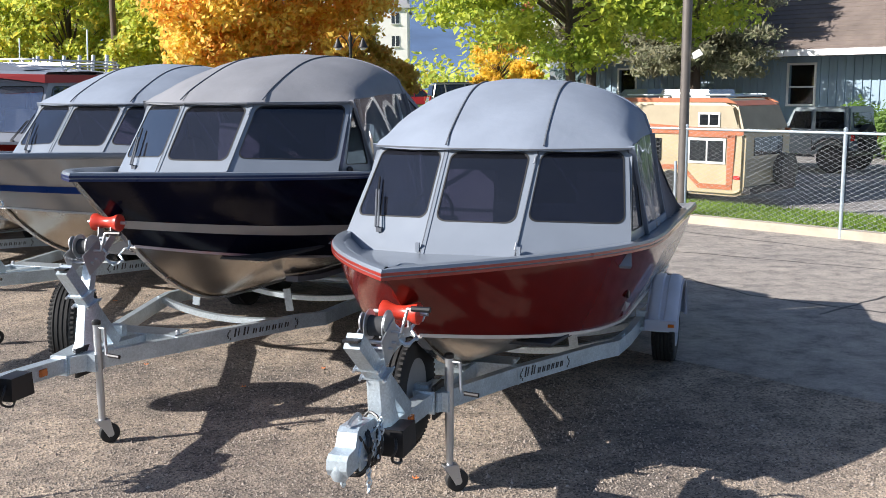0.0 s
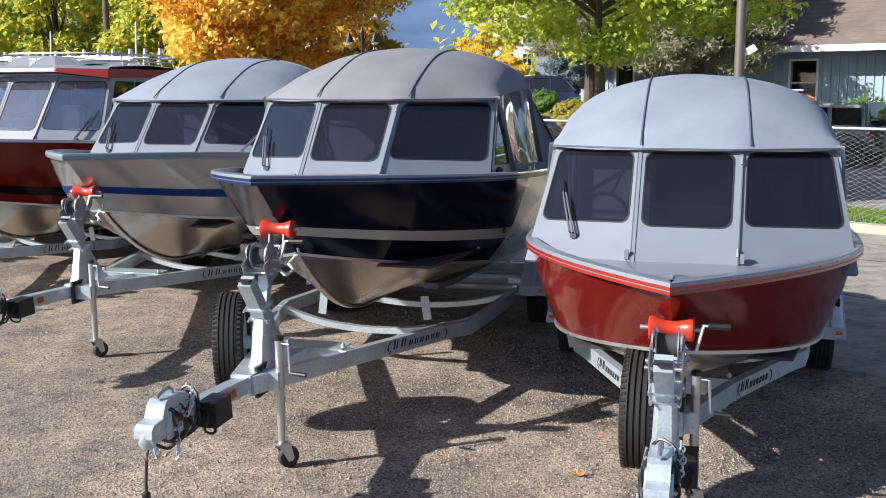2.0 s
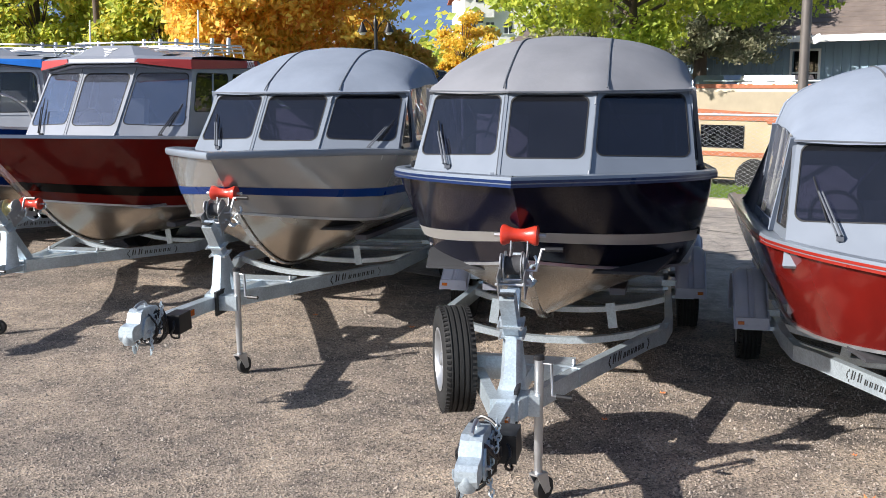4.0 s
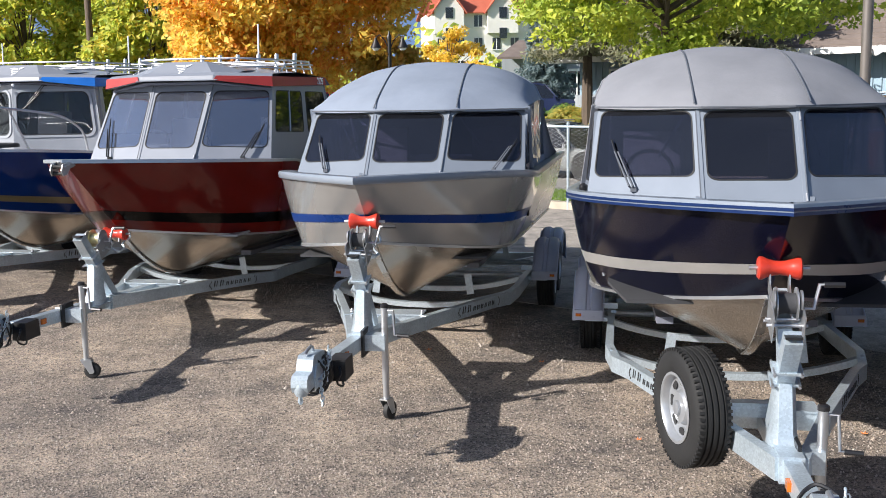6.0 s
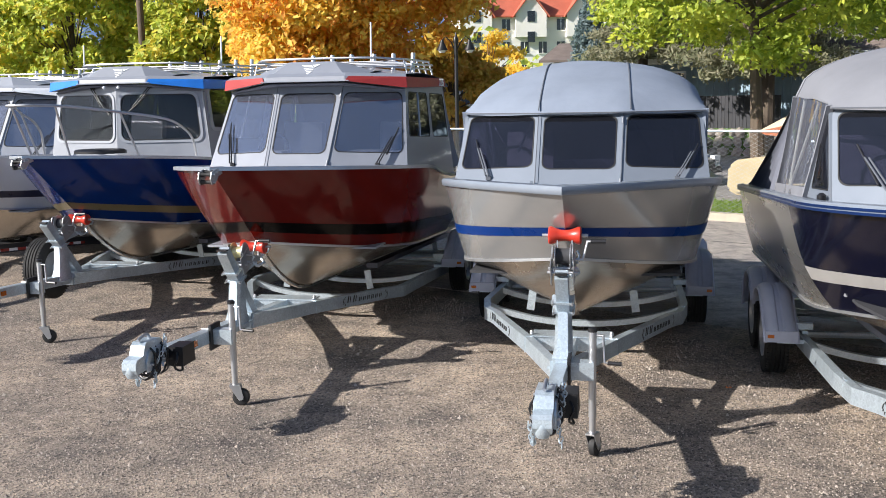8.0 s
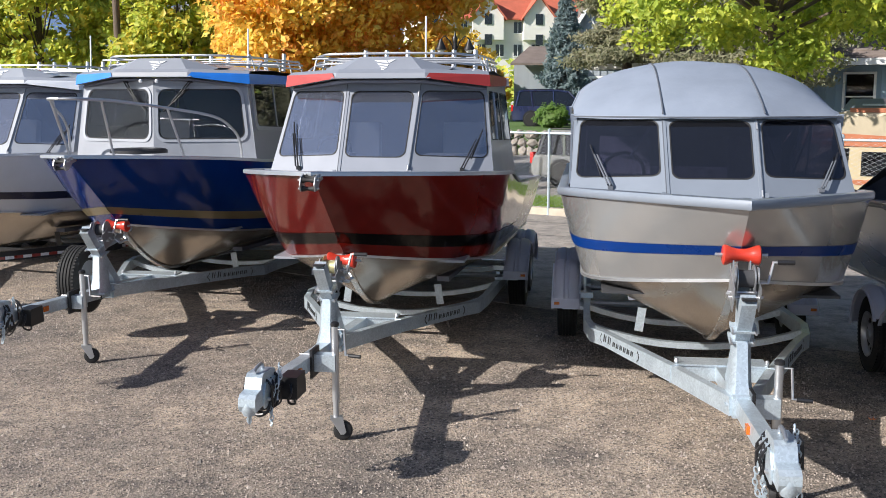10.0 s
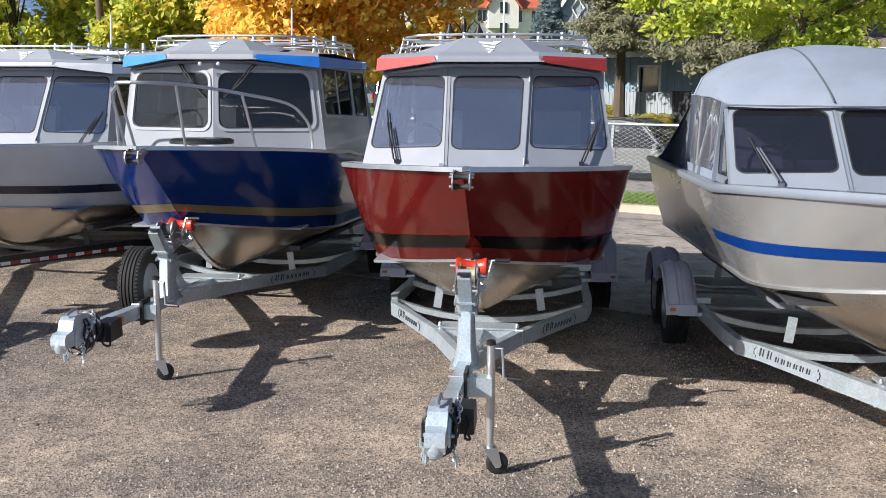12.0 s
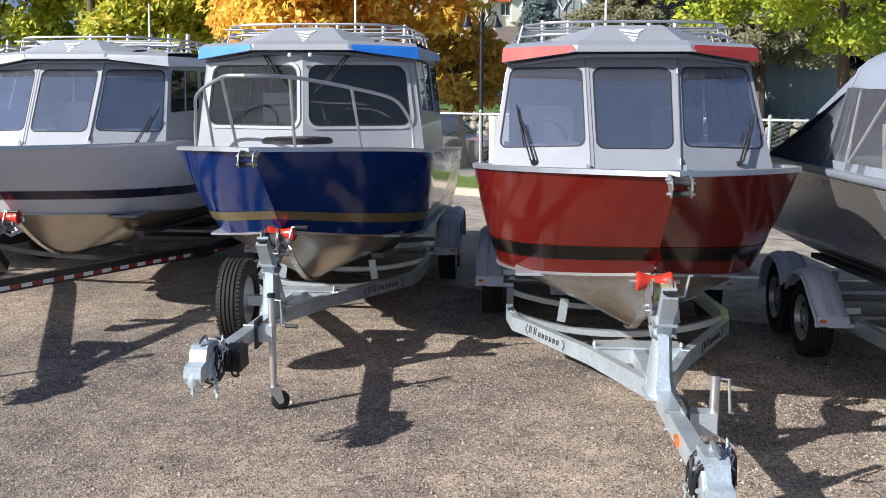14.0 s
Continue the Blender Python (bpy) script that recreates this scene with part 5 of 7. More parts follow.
    part("jack_crank", tube([(jx, jy, zj + 0.24), (jx + 0.07, jy - 0.01, zj + 0.24), (jx + 0.08, jy - 0.02, zj + 0.06), (jx + 0.17, jy - 0.03, zj + 0.055)], 0.009, n=8), BRIGHT, jk, smooth=True)
    part("crank_grip", tube([(jx + 0.10, jy - 0.022, zj + 0.057), (jx + 0.19, jy - 0.032, zj + 0.054)], 0.014, n=8), PLASTIC, jk)
    # swivel caster, trailing to one side
    cm = pose(jx, jy, 0, 0, 0, cast)
    fk = part("wheel_fork", box((0, 0, 0.168), (0.085, 0.06, 0.012), None), BRIGHT, jk, bevel=0.003)
    for e in (-1, 1):
        bm = bmesh.new()
        tri = ((-0.045, 0.17), (0.045, 0.17), (0.066, 0.07), (0.03, 0.045))
        va, vb = ([bm.verts.new((p, e * y, q)) for p, q in tri] for y in (0.029, 0.034))
        bm.faces.new(va)
        bm.faces.new(vb[::-1])
        for i in range(4):
            bm.faces.new((va[i], va[(i + 1) % 4], vb[(i + 1) % 4], vb[i]))
        part("fork_cheek", bm, BRIGHT, fk).matrix_local = Matrix.Identity(4)
    cw = part("caster_wheel", lathe([(0.03, -0.022), (0.052, -0.026), (0.068, -0.018), (0.07, 0.0), (0.068, 0.018), (0.052, 0.026), (0.03, 0.022)], pose(0.045, 0, 0.07, 90), 24), RUBBER, jk, smooth=True)
    hub = part("caster_hub", lathe([(0.022, -0.036), (0.022, 0.036)], pose(0.045, 0, 0.07, 90), 14), BRIGHT, jk)
    for ob in (fk, cw, hub):
        ob.matrix_local = cm
    # winch stand: front leg, forward-leaning tube, arm back to the roller
    (pb, pt, ph) = post
    foot = Vector((0, pb + 0.36, z(pb + 0.36) + 0.05))
    top = Vector((0, pt, ph))
    lower = Vector((0, pb, z(pb) + 0.05))
    knee = foot.lerp(top, 0.52)
    wp = part("winch_post", sweep([foot, top], rect(0.085, 0.085), up=(0, 1, 0)), G, tr, "galvanised winch stand", bevel=0.008)
    part("front_leg", loft([[lower + Vector((x, y - 0.02, -0.05)) for x, y in ((-0.085, 0.14), (-0.085, 0.0), (-0.05, -0.05), (0.05, -0.05), (0.085, 0.0), (0.085, 0.14))], [lower.lerp(knee, 0.25) + Vector((x, y, 0)) for x, y in ((-0.06, 0.1), (-0.06, 0.0), (-0.035, -0.045), (0.035, -0.045), (0.06, 0.0), (0.06, 0.1))], [knee + Vector((x, y, 0.02)) for x, y in ((-0.05, 0.04), (-0.05, -0.05), (-0.03, -0.075), (0.03, -0.075), (0.05, -0.05), (0.05, 0.04))]]), G, wp, smooth=True)
    part("foot_plate", box(lower + Vector((0, 0.06, -0.045)), (0.2, 0.24, 0.014)), G, wp)
    for f in (0.56, 0.68):
        c = foot.lerp(top, f)
        part("post_clamp", box(c, (0.15, 0.11, 0.014), pose(0, 0, 0, 18).to_3x3()), G, wp)
        for s in (-1, 1):
            part("clamp_bolt", tube([c + Vector((s * 0.065, -0.075, -0.02)), c + Vector((s * 0.065, 0.075, 0.02))], 0.008, n=6), BRIGHT, wp)
    part("post_cap", box(top + Vector((0, -0.002, 0.006)), (0.08, 0.08, 0.012)), PLASTIC, wp)
    zw = (ph + zr) / 2 - 0.06 if zr > ph else zr - 0.05
    neck = foot.lerp(top, 0.62)
    part("roller_arm", sweep([neck + Vector((0, 0.03, 0)), (0, pt * 0.45, zw - 0.1), (0, -0.03, zr - 0.12)], rect(0.07, 0.06), up=(0, 1, 0.3)), G, wp, bevel=0.005)
    for s in (-1, 1):
        part("roller_yoke", sweep([(s * 0.045, pt * 0.3, zw - 0.02), (s * 0.05, -0.02, zr - 0.1), (s * 0.05, -0.0, zr + 0.01)], rect(0.008, 0.06), up=(0, -0.5, 1)), BRIGHT, wp)
        part("winch_plate", box((s * 0.075, pt * 0.55, zw - 0.02), (0.006, 0.2, 0.16), pose(0, 0, 0, 25).to_3x3()), BRIGHT, wp)
    part("bow_roller", lathe([(0.025, -0.112), (0.052, -0.112), (0.062, -0.104), (0.062, -0.088), (0.05, -0.062), (0.04, -0.03), (0.038, 0.0), (0.04, 0.03), (0.05, 0.062), (0.062, 0.088), (0.062, 0.104), (0.052, 0.112), (0.025, 0.112)], along_x(0, 0.0, zr), 28), ORANGE, wp, "orange-red rubber bow roller", smooth=True)
    part("roller_pin", lathe([(0.012, -0.155), (0.012, 0.155)], along_x(0, 0.0, zr), 8), BRIGHT, wp)
    wy, wz = pt * 0.5, zw + 0.05
    for s in (-1, 1):
        part("winch_cheek", lathe([(0.085, -0.003), (0.085, 0.003)], along_x(s * 0.05, wy, wz), 22), BRASS if brass and s < 0 else BRIGHT, wp)
        part("winch_gear", lathe([(0.05, -0.004), (0.05, 0.004)], along_x(s * 0.066, wy - 0.05, wz + 0.03), 16), BRIGHT, wp)
    part("strap_spool", lathe([(0.055, -0.045), (0.05, 0.0), (0.055, 0.045)], along_x(0, wy, wz), 20), BRASS if brass else INTERIOR, wp, smooth=True)
    for k in range(3):
        part("winch_rod", tube([(-0.1, wy - 0.06 + 0.05 * k, wz - 0.1 + 0.02 * (k % 2)), (0.1, wy - 0.06 + 0.05 * k, wz - 0.1 + 0.02 * (k % 2))], 0.009, n=8), BRIGHT, wp)
    part("winch_handle", tube([(0.05, wy - 0.02, wz - 0.02), (0.13, wy - 0.02, wz - 0.02), (0.16, wy + 0.0, wz + 0.1 * crank), (0.25, wy + 0.0, wz + 0.1 * crank)], 0.01, n=8), BRIGHT, wp, smooth=True)
    part("winch_grip", tube([(0.18, wy, wz + 0.1 * crank), (0.28, wy, wz + 0.1 * crank)], 0.015, n=8), PLASTIC, wp)
    ch = [(0.06 + 0.03 * math.sin(k * 0.9), wy + 0.08 + (0.14 - wy - 0.08) * k / 24, wz - 0.02 - 0.14 * math.sin(math.pi * k / 24) + 0.01 * math.cos(k * 2.1)) for k in range(25)]
    part("bow_chain", tube(ch, 0.009, n=6), GALV, wp)
    part("winch_strap", sweep([(0, wy, wz + 0.05), (0, 0.02, zr - 0.12)], rect(0.05, 0.004)), INTERIOR if not brass else TAPE_WHITE, wp)
    # spare wheel on its bracket
    if spare:
        sx, sy, sz = spare
        part("spare_bracket", box((sx / 2, sy, sz), (abs(sx), 0.06, 0.08)), G, tr)
        sw = wheel(tr, sx, sy, sz, 0.335, 0.205, -1, "spare_wheel")
        sw.matrix_local = pose(sx, sy, sz, 0, 0, spin) @ pose(-sx, -sy, -sz)
    # axles, wheels, fenders
    for y in axles:
        part("axle", tube([(-w_rail - 0.2, y, 0.335), (w_rail + 0.2, y, 0.335)], 0.03, n=8), G, tr)
        for s in (-1, 1):
            part("spring", sweep([(s * 0.88, y - 0.32, 0.42), (s * 0.88, y, 0.36), (s * 0.88, y + 0.32, 0.42)], rect(0.045, 0.03)), G, tr)
            wheel(tr, s * (w_rail + 0.19), y, 0.335, 0.335, 0.2, s)
    for s in (-1, 1):
        fender(tr, s * (w_rail + 0.2), axles, 0.36, 0.405, 0.25, -0.07)
        part("fender_mount", box((s * 0.94, axles[0] - 0.42, 0.5), (0.2, 0.05, 0.05)), G, tr)
        part("step", box((s * 1.0, axles[0] - 0.52, 0.40), (0.26, 0.1, 0.03)), G, tr)
    part("rear_bar", box((0, y_end, z(y_end)), (2 * w_rail, 0.08, 0.1)), G, tr)
    return tr


# ---- the row of boats ----
def berth(x, y, turn):
    return pose(x, y, 0, 0, 0, -turn)


BERTHS = dict(red_small=berth(-0.23, 5.37, 18.0), black=berth(-2.38, 7.12, 17.4), silver=berth(-4.42, 9.74, 17.4), red=berth(-6.68, 12.02, 18.3), blue=berth(-8.75, 14.51, 18.4), grey=berth(-11.1, 16.4, 18.2), far=berth(-13.4, 19.2, 18.2))

H = Hull(y0=-0.25, zb=1.458, slope=0.037, curve=0.008, W=1.14, Lb=3.1, p=2.5, yc=0.27, zc=1.01, Wc=0.9, zc1=0.76, Lbc=2.1, pc=2.5, zk=0.56, yk=1.6, yT=5.6)
open_boat(BERTHS["red_small"], "small red aluminium boat with a white deck and grey canvas top", H, RED, 0.62, [], ((0.95, 1.72, 0.28, 1.43, 1.51), (0.88, 2.08, 0.29, 1.85, 1.955)), 2.0, 2.47, 3.0, 4.9, 1.25, WHITE, STRIPE_RED, 0.85)
trailer(BERTHS["red_small"], "galvanised single-axle trailer under the small red boat", 1.2, 0.60, 1.35, -0.95, (0.12, 0.48), (-0.35, -0.66, 1.2), (-0.17, 0.48, 0.62), (3.9,), y_bend=2.6, hull=H, w_rail=0.86, y_end=5.2, mark=(0.03, 0.64), cast=40)

H = Hull(y0=-0.35, zb=1.83, slope=0.065, W=1.2, Lb=2.4, p=2.0, yc=0.3, zc=1.26, Wc=1.05, zc1=0.94, Lbc=2.25, pc=1.7, zk=0.62, yk=1.75, yT=6.1)
open_boat(BERTHS["black"], "black aluminium boat with silver stripe, white deck and grey canvas top", H, BLACK_BLUE, 0.46, [(0.60, 0.72, STRIPE_SILVER)], ((0.995, 1.755, 0.28, 1.215, 1.828), (0.95, 2.10, 0.29, 1.60, 2.26)), 2.31, 2.74, 3.35, 5.9, 1.45, WHITE, PIN_NAVY, 1.1, CANVAS_GREY)
trailer(BERTHS["black"], "galvanised tandem trailer with spare wheel under the black boat", 1.475, 0.555, 0.36, -1.78, (0.17, -0.42), (-0.37, -0.50, 1.22), (-0.43, 0.13, 0.66), hull=H, y_bend=1.9, spin=20, mark=(0.48, 1.28), cast=55, lead=True)

H = Hull(y0=-0.28, zb=1.795, slope=0.02, curve=0.018, W=1.14, Lb=2.3, p=2.5, yc=0.25, zc=1.26, Wc=0.95, zc1=1.06, Lbc=1.5, pc=2.6, zk=0.58, yk=1.75, yT=6.2)
open_boat(BERTHS["silver"], "silver aluminium boat with blue stripe, white deck and grey canvas top", H, SILVER, 0.46, [(0.53, 0.65, STRIPE_BLUE)], ((1.0, 1.74, 0.30, 1.46, 1.80), (0.97, 2.15, 0.31, 1.85, 2.22)), 2.27, 2.72, 3.4, 5.9, 1.59, WHITE, None, 1.05, wipers=2)
trailer(BERTHS["silver"], "galvanised tandem trailer under the silver boat", 1.46, 0.585, 0.66, -1.75, (0.2, -0.28), (-0.22, -0.34, 1.25), None, hull=H, y_bend=2.2, mark=(0.56, 1.40), cast=70)

H = Hull(y0=-0.80, zb=1.875, slope=0.065, W=1.19, Lb=2.4, p=2.1, yc=0.08, zc=1.16, Wc=1.0, zc1=0.91, Lbc=2.0, pc=2.1, zk=0.52, yk=1.5, yT=6.3, drop=0.1)
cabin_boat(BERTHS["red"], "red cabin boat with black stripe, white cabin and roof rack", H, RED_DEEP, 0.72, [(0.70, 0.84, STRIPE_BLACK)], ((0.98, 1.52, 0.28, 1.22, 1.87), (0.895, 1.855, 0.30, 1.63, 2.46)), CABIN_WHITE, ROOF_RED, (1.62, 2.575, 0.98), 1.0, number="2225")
trailer(BERTHS["red"], "galvanised tandem trailer under the red cabin boat", 1.13, 0.507, 0.69, -2.3, (0.2, -0.99), (-0.49, -0.64, 1.19), None, hull=H, brass=True, mark=(0.39, 1.11), cast=15)

H = Hull(y0=-0.92, zb=1.88, slope=0.051, curve=0.01, W=1.12, Lb=2.3, p=2.3, yc=0.05, zc=1.15, Wc=1.0, zc1=0.90, Lbc=2.0, pc=2.1, zk=0.50, yk=1.5, yT=6.3, drop=0.05)
cabin_boat(BERTHS["blue"], "blue cabin boat with grey cabin, bow rail and roof rack", H, BLUE, 0.72, [(0.72, 0.83, STRIPE_GOLD)], ((0.95, 1.22, 0.06, 0.93, 1.96), (0.88, 1.26, 0.06, 0.97, 2.49)), CABIN_GREY, ROOF_BLUE, (1.02, 2.62, 1.0), 1.0, panes=2, rail=True, number="2225")
trailer(BERTHS["blue"], "galvanised tandem trailer with spare wheel under the blue boat", 1.14, 0.515, 0.67, -2.42, (0.15, -1.01), (-0.46, -0.64, 1.18), (-0.33, -0.15, 0.62), hull=H)

H = Hull(y0=-0.6, zb=1.78, slope=0.03, W=1.22, Lb=2.3, yc=0.1, zc=1.12, Wc=1.02, zc1=0.95, Lbc=2.2, zk=0.52, yk=1.5, yT=6.3)
cabin_boat(BERTHS["grey"], "grey cabin boat with navy stripe and white-edged roof", H, GREY_SKYLIT, 0.72, [(0.64, 0.77, STRIPE_NAVY)], ((0.98, 1.45, 0.30, 1.15, 1.83), (0.915, 1.80, 0.31, 1.545, 2.465)), CABIN_PALE_SKYLIT, ROOF_WHITE, (1.55, 2.575, 1.0), 1.0)
trailer(BERTHS["grey"], "dark trailer with red and white reflective tape under the grey boat", 1.1, 0.60, -1.2, -2.9, (0.17, -1.7), (-0.5, -0.7, 1.18), None, hull=H, rail_mat=PLASTIC, tape=True, w_rail=1.34, y_bend=1.95)

H = Hull(y0=-0.7, zb=1.78, slope=0.03, W=1.22, Lb=2.3, yc=0.1, zc=1.12, Wc=1.02, zc1=0.95, Lbc=2.2, zk=0.52, yk=1.5, yT=6.3)
cabin_boat(BERTHS["far"], "dark-roofed cabin boat at the far end of the row", H, GREY_SKYLIT, 0.72, [], ((0.98, 1.45, 0.30, 1.15, 1.83), (0.92, 1.78, 0.31, 1.52, 2.43)), CABIN_WHITE, STRIPE_NAVY, (1.55, 2.575, 1.0), 1.0)
trailer(BERTHS["far"], "galvanised tandem trailer under the far cabin boat", 1.1, 0.60, 0.2, -2.4, (0.17, -1.2), (-0.5, -0.7, 1.18), None, hull=H)


# ---- ground and surroundings ----
FENCE0, FENCE_DIR = Vector((6.29, 15.85, 0)), Vector((-0.70, 0.714, 0))
FENCE_N = Vector((0.714, 0.70, 0))


def along(d, n, z=0.0):
    return FENCE0 + FENCE_DIR * d + FENCE_N * n + Vector((0, 0, z))


def slab(name, corners, z0, z1, mat, label, category, grid=1):
    bm = bmesh.new()
    lo = [bm.verts.new((c[0], c[1], z0)) for c in corners]
    hi = [bm.verts.new((c[0], c[1], z1)) for c in corners]
    bm.faces.new(hi)
    bm.faces.new(lo[::-1])
    for i in range(len(lo)):
        j = (i + 1) % len(lo)
        bm.faces.new((lo[i], lo[j], hi[j], hi[i]))
    ob = part(name, bm, mat, None)
    return tagged(ob, label, category, kind="structure")


bm = bmesh.new()
bm.faces.new([bm.verts.new(p) for p in ((-4000, -3000, 0), (4000, -3000, 0), (4000, 5000, 0), (-4000, 5000, 0))])
tagged(part("ground", bm, GRAVEL, None), "brown-grey crushed gravel ground of the boat yard", "ground", kind="structure")
slab("asphalt_lot", [along(-60, -8.0), along(-60, -0.02), along(80, -0.02), along(80, -8.0)], -0.05, 0.006, ASPHALT, "worn cracked asphalt of the yard beside the kerb", "asphalt")
slab("kerb", [along(-60, -0.02), along(-60, 0.2), along(80, 0.2), along(80, -0.02)], -0.05, 0.15, CONCRETE, "weathered concrete kerb along the fence", "kerb")
slab("lawn", [along(-60, 0.2), along(-60, 2.2), along(80, 2.2), along(80, 0.2)], -0.05, 0.13, EARTH, "strip of green grass behind the fence", "lawn")
slab("road", [along(-60, 2.2), along(-60, 60), along(120, 60), along(120, 2.2)], -0.05, 0.02, ROAD, "dark asphalt drive beyond the grass", "road")
slab("terrace", [along(10, 18.0), along(10, 120), along(160, 120), along(160, 18.0)], -0.05, 1.0, EARTH, "raised planted ground behind the drive", "terrace")
slab("far_field", [(-400, 75), (400, 75), (600, 900), (-600, 900)], -0.05, 0.9, EARTH, "distant green ground", "field")


# chain-link fence
def chain_fence():
    f = thing("chain_link_fence", Matrix.Identity(4), "galvanised chain-link fence with a top rail along the kerb", "fence")
    d0, d1, top = -11.4, 42.75, 1.7
    k = d0
    while k <= d1 + 0.1:
        p = part("fence_post", tube([along(k, 0.0, 0.0), along(k, 0.0, top + 0.02)], 0.03, n=10), GALV, f, smooth=True)
        part("post_cap", lathe([(0.036, 0), (0.036, 0.03), (0.012, 0.055)], Matrix.Translation(along(k, 0, top + 0.01)), 10), GALV, p)
        k += 2.85
    part("top_rail", tube([along(d0, 0.0, top - 0.03), along(d1, 0.0, top - 0.03)], 0.022, n=10), GALV, f, smooth=True)
    verts, faces = [], []
    cell = 0.075
    rows = int((top - 0.16 + 0.06) / (cell / 2))
    n = int((d1 - d0) / cell)
    r = 0.0019

    def wire(a, b):
        i = len(verts)
        t = (b - a).normalized()
        s1 = t.cross(FENCE_N).normalized() * r
        s2 = FENCE_N * r
        for p in (a, b):
            verts.extend((p + s1, p - s1 * 0.5 + s2 * 0.87, p - s1 * 0.5 - s2 * 0.87))
        for q in range(3):
            w = (q + 1) % 3
            faces.append((i + q, i + w, i + 3 + w, i + 3 + q))

    for c in range(n):
        for j in range(rows):
            zig = 1 if (j + c) % 2 else -1
            a, b = along(d0 + c * cell + cell / 2 + zig * cell / 2, 0.03 + 0.003 * zig, 0.14 + j * cell / 2), along(d0 + c * cell + cell / 2 - zig * cell / 2, 0.03 - 0.003 * zig, 0.14 + (j + 1) * cell / 2)
            wire(a, b)
    ob = new("wire_mesh", mesh_from("wire_mesh", verts, faces, WIRE))
    ob.parent = f
    tagged(ob, kind="stuff")
    return f


chain_fence()


# ---- trees ----
def leaf_sheet(name, centres, sizes, mat, parent, seed, droop=0.0, long=1.6, kind=""):
    """Many small leaves, two triangles folded along the midrib each, as one mesh."""
    g = np.random.default_rng(seed)
    n = len(centres)
    # leaves turn their faces towards the light
    c = g.normal(size=(n, 3)) * 0.75 + np.array([-0.45, -0.35, 0.75])
    c /= np.linalg.norm(c, axis=1)[:, None]
    a = np.cross(c, g.normal(size=(n, 3)))
    a[:, 2] -= droop
    a /= np.linalg.norm(a, axis=1)[:, None]
    b = np.cross(c, a)
    s = np.asarray(sizes)[:, None]
    p = np.asarray(centres)
    v = np.empty((n, 4, 3))
    v[:, 0] = p - a * s * long / 2
    v[:, 1] = p + b * s / 2 + c * s * 0.12
    v[:, 2] = p + a * s * long / 2
    v[:, 3] = p - b * s / 2 + c * s * 0.12
    me = bpy.data.meshes.new(name)
    me.from_pydata(v.reshape(-1, 3).tolist(), [], (np.arange(n * 4).reshape(n, 4)).tolist())
    me.materials.append(mat)
    ob = new(name, me)
    ob.parent = parent
    if kind:
        tagged(ob, kind=kind)
    return ob


def limb(path, r0, r1, bm, n=8):
    pts = [Vector(p) for p in path]
    rings = []
    for i, p in enumerate(pts):
        d = (pts[min(i + 1, len(pts) - 1)] - pts[max(i - 1, 0)]).normalized()
        side = d.cross(Vector((0.3, 0.9, 0.1))).normalized()
        up = side.cross(d)
        r = r0 + (r1 - r0) * i / (len(pts) - 1)
        rings.append([bm.verts.new(p + (side * math.cos(a) + up * math.sin(a)) * r) for a in [2 * math.pi * k / n for k in range(n)]])
    for a, b in zip(rings, rings[1:]):
        for k in range(n):
            bm.faces.new((a[k], a[(k + 1) % n], b[(k + 1) % n], b[k]))
    bm.faces.new(rings[-1])
    return bm


def broadleaf(x, y, z0, height, radius, crown_low, mat, seed, label, leaves=14000, size=0.17, clumps=70, trunk_r=0.2, flat=1.0, lump=(0.14, 0.27)):
    """A tapered trunk with limbs, and a crown of leaf clumps with gaps and an uneven outline."""
    rnd = random.Random(seed)
    g = np.random.default_rng(seed)
    t = thing("tree", pose(x, y, z0), label, "tree")
    bm = bmesh.new()
    lean = (rnd.uniform(-0.2, 0.2), rnd.uniform(-0.2, 0.2))
    fork = crown_low + 0.15 * (height - crown_low)
    limb([(0, 0, -0.05), (lean[0] * 0.4, lean[1] * 0.4, fork * 0.5), (lean[0], lean[1], fork), (lean[0] * 1.3, lean[1] * 1.3, height * 0.75), (lean[0] * 1.5, lean[1] * 1.5, height * 0.92)], trunk_r, 0.02, bm)
    cs, rs = [], []
    mid, half = (height + crown_low) / 2, (height - crown_low) / 2
    tries = 0
    while len(cs) < clumps and tries < 6000:
        tries += 1
        a, u, w = rnd.uniform(0, 2 * math.pi), rnd.uniform(-1, 1), rnd.uniform(0.35, 1.0) ** 0.5
        prof = math.sqrt(max(1 - u * u, 0)) * (1.0 - 0.18 * u) * (1 + 0.16 * math.sin(3 * a + seed))
        c = Vector((math.cos(a) * radius * prof * w, math.sin(a) * radius * prof * w, mid + half * u * 0.95 * w))
        cs.append(c)
        rs.append(radius * rnd.uniform(*lump))
    for c in cs[:: max(len(cs) // 22, 1)]:
        b = Vector((lean[0], lean[1], fork + (c.z - fork) * 0.25 if c.z > fork else fork * 0.9))
        m1 = b.lerp(c, 0.5) + Vector((0, 0, 0.1 * radius))
        limb([b, m1, c], trunk_r * 0.26, 0.01, bm, 6)
    part("trunk", bm, BARK, t, smooth=True)
    pts, sz = [], []
    weights = np.array([r ** 2 for r in rs])
    counts = (weights / weights.sum() * leaves).astype(int)
    for c, r, k in zip(cs, rs, counts):
        d = g.normal(size=(k, 3))
        d /= np.linalg.norm(d, axis=1)[:, None]
        rad = r * g.uniform(0.02, 1.5, size=(k, 1)) ** 0.7
        q = d * rad * np.array([1.15, 1.15, 0.75 * flat]) + np.array(c)
        pts.append(q)
        sz.append(g.uniform(0.6, 1.25, size=k) * size)
    leaf_sheet("crown", np.concatenate(pts), np.concatenate(sz), mat, t, seed, 0.3)
    return t


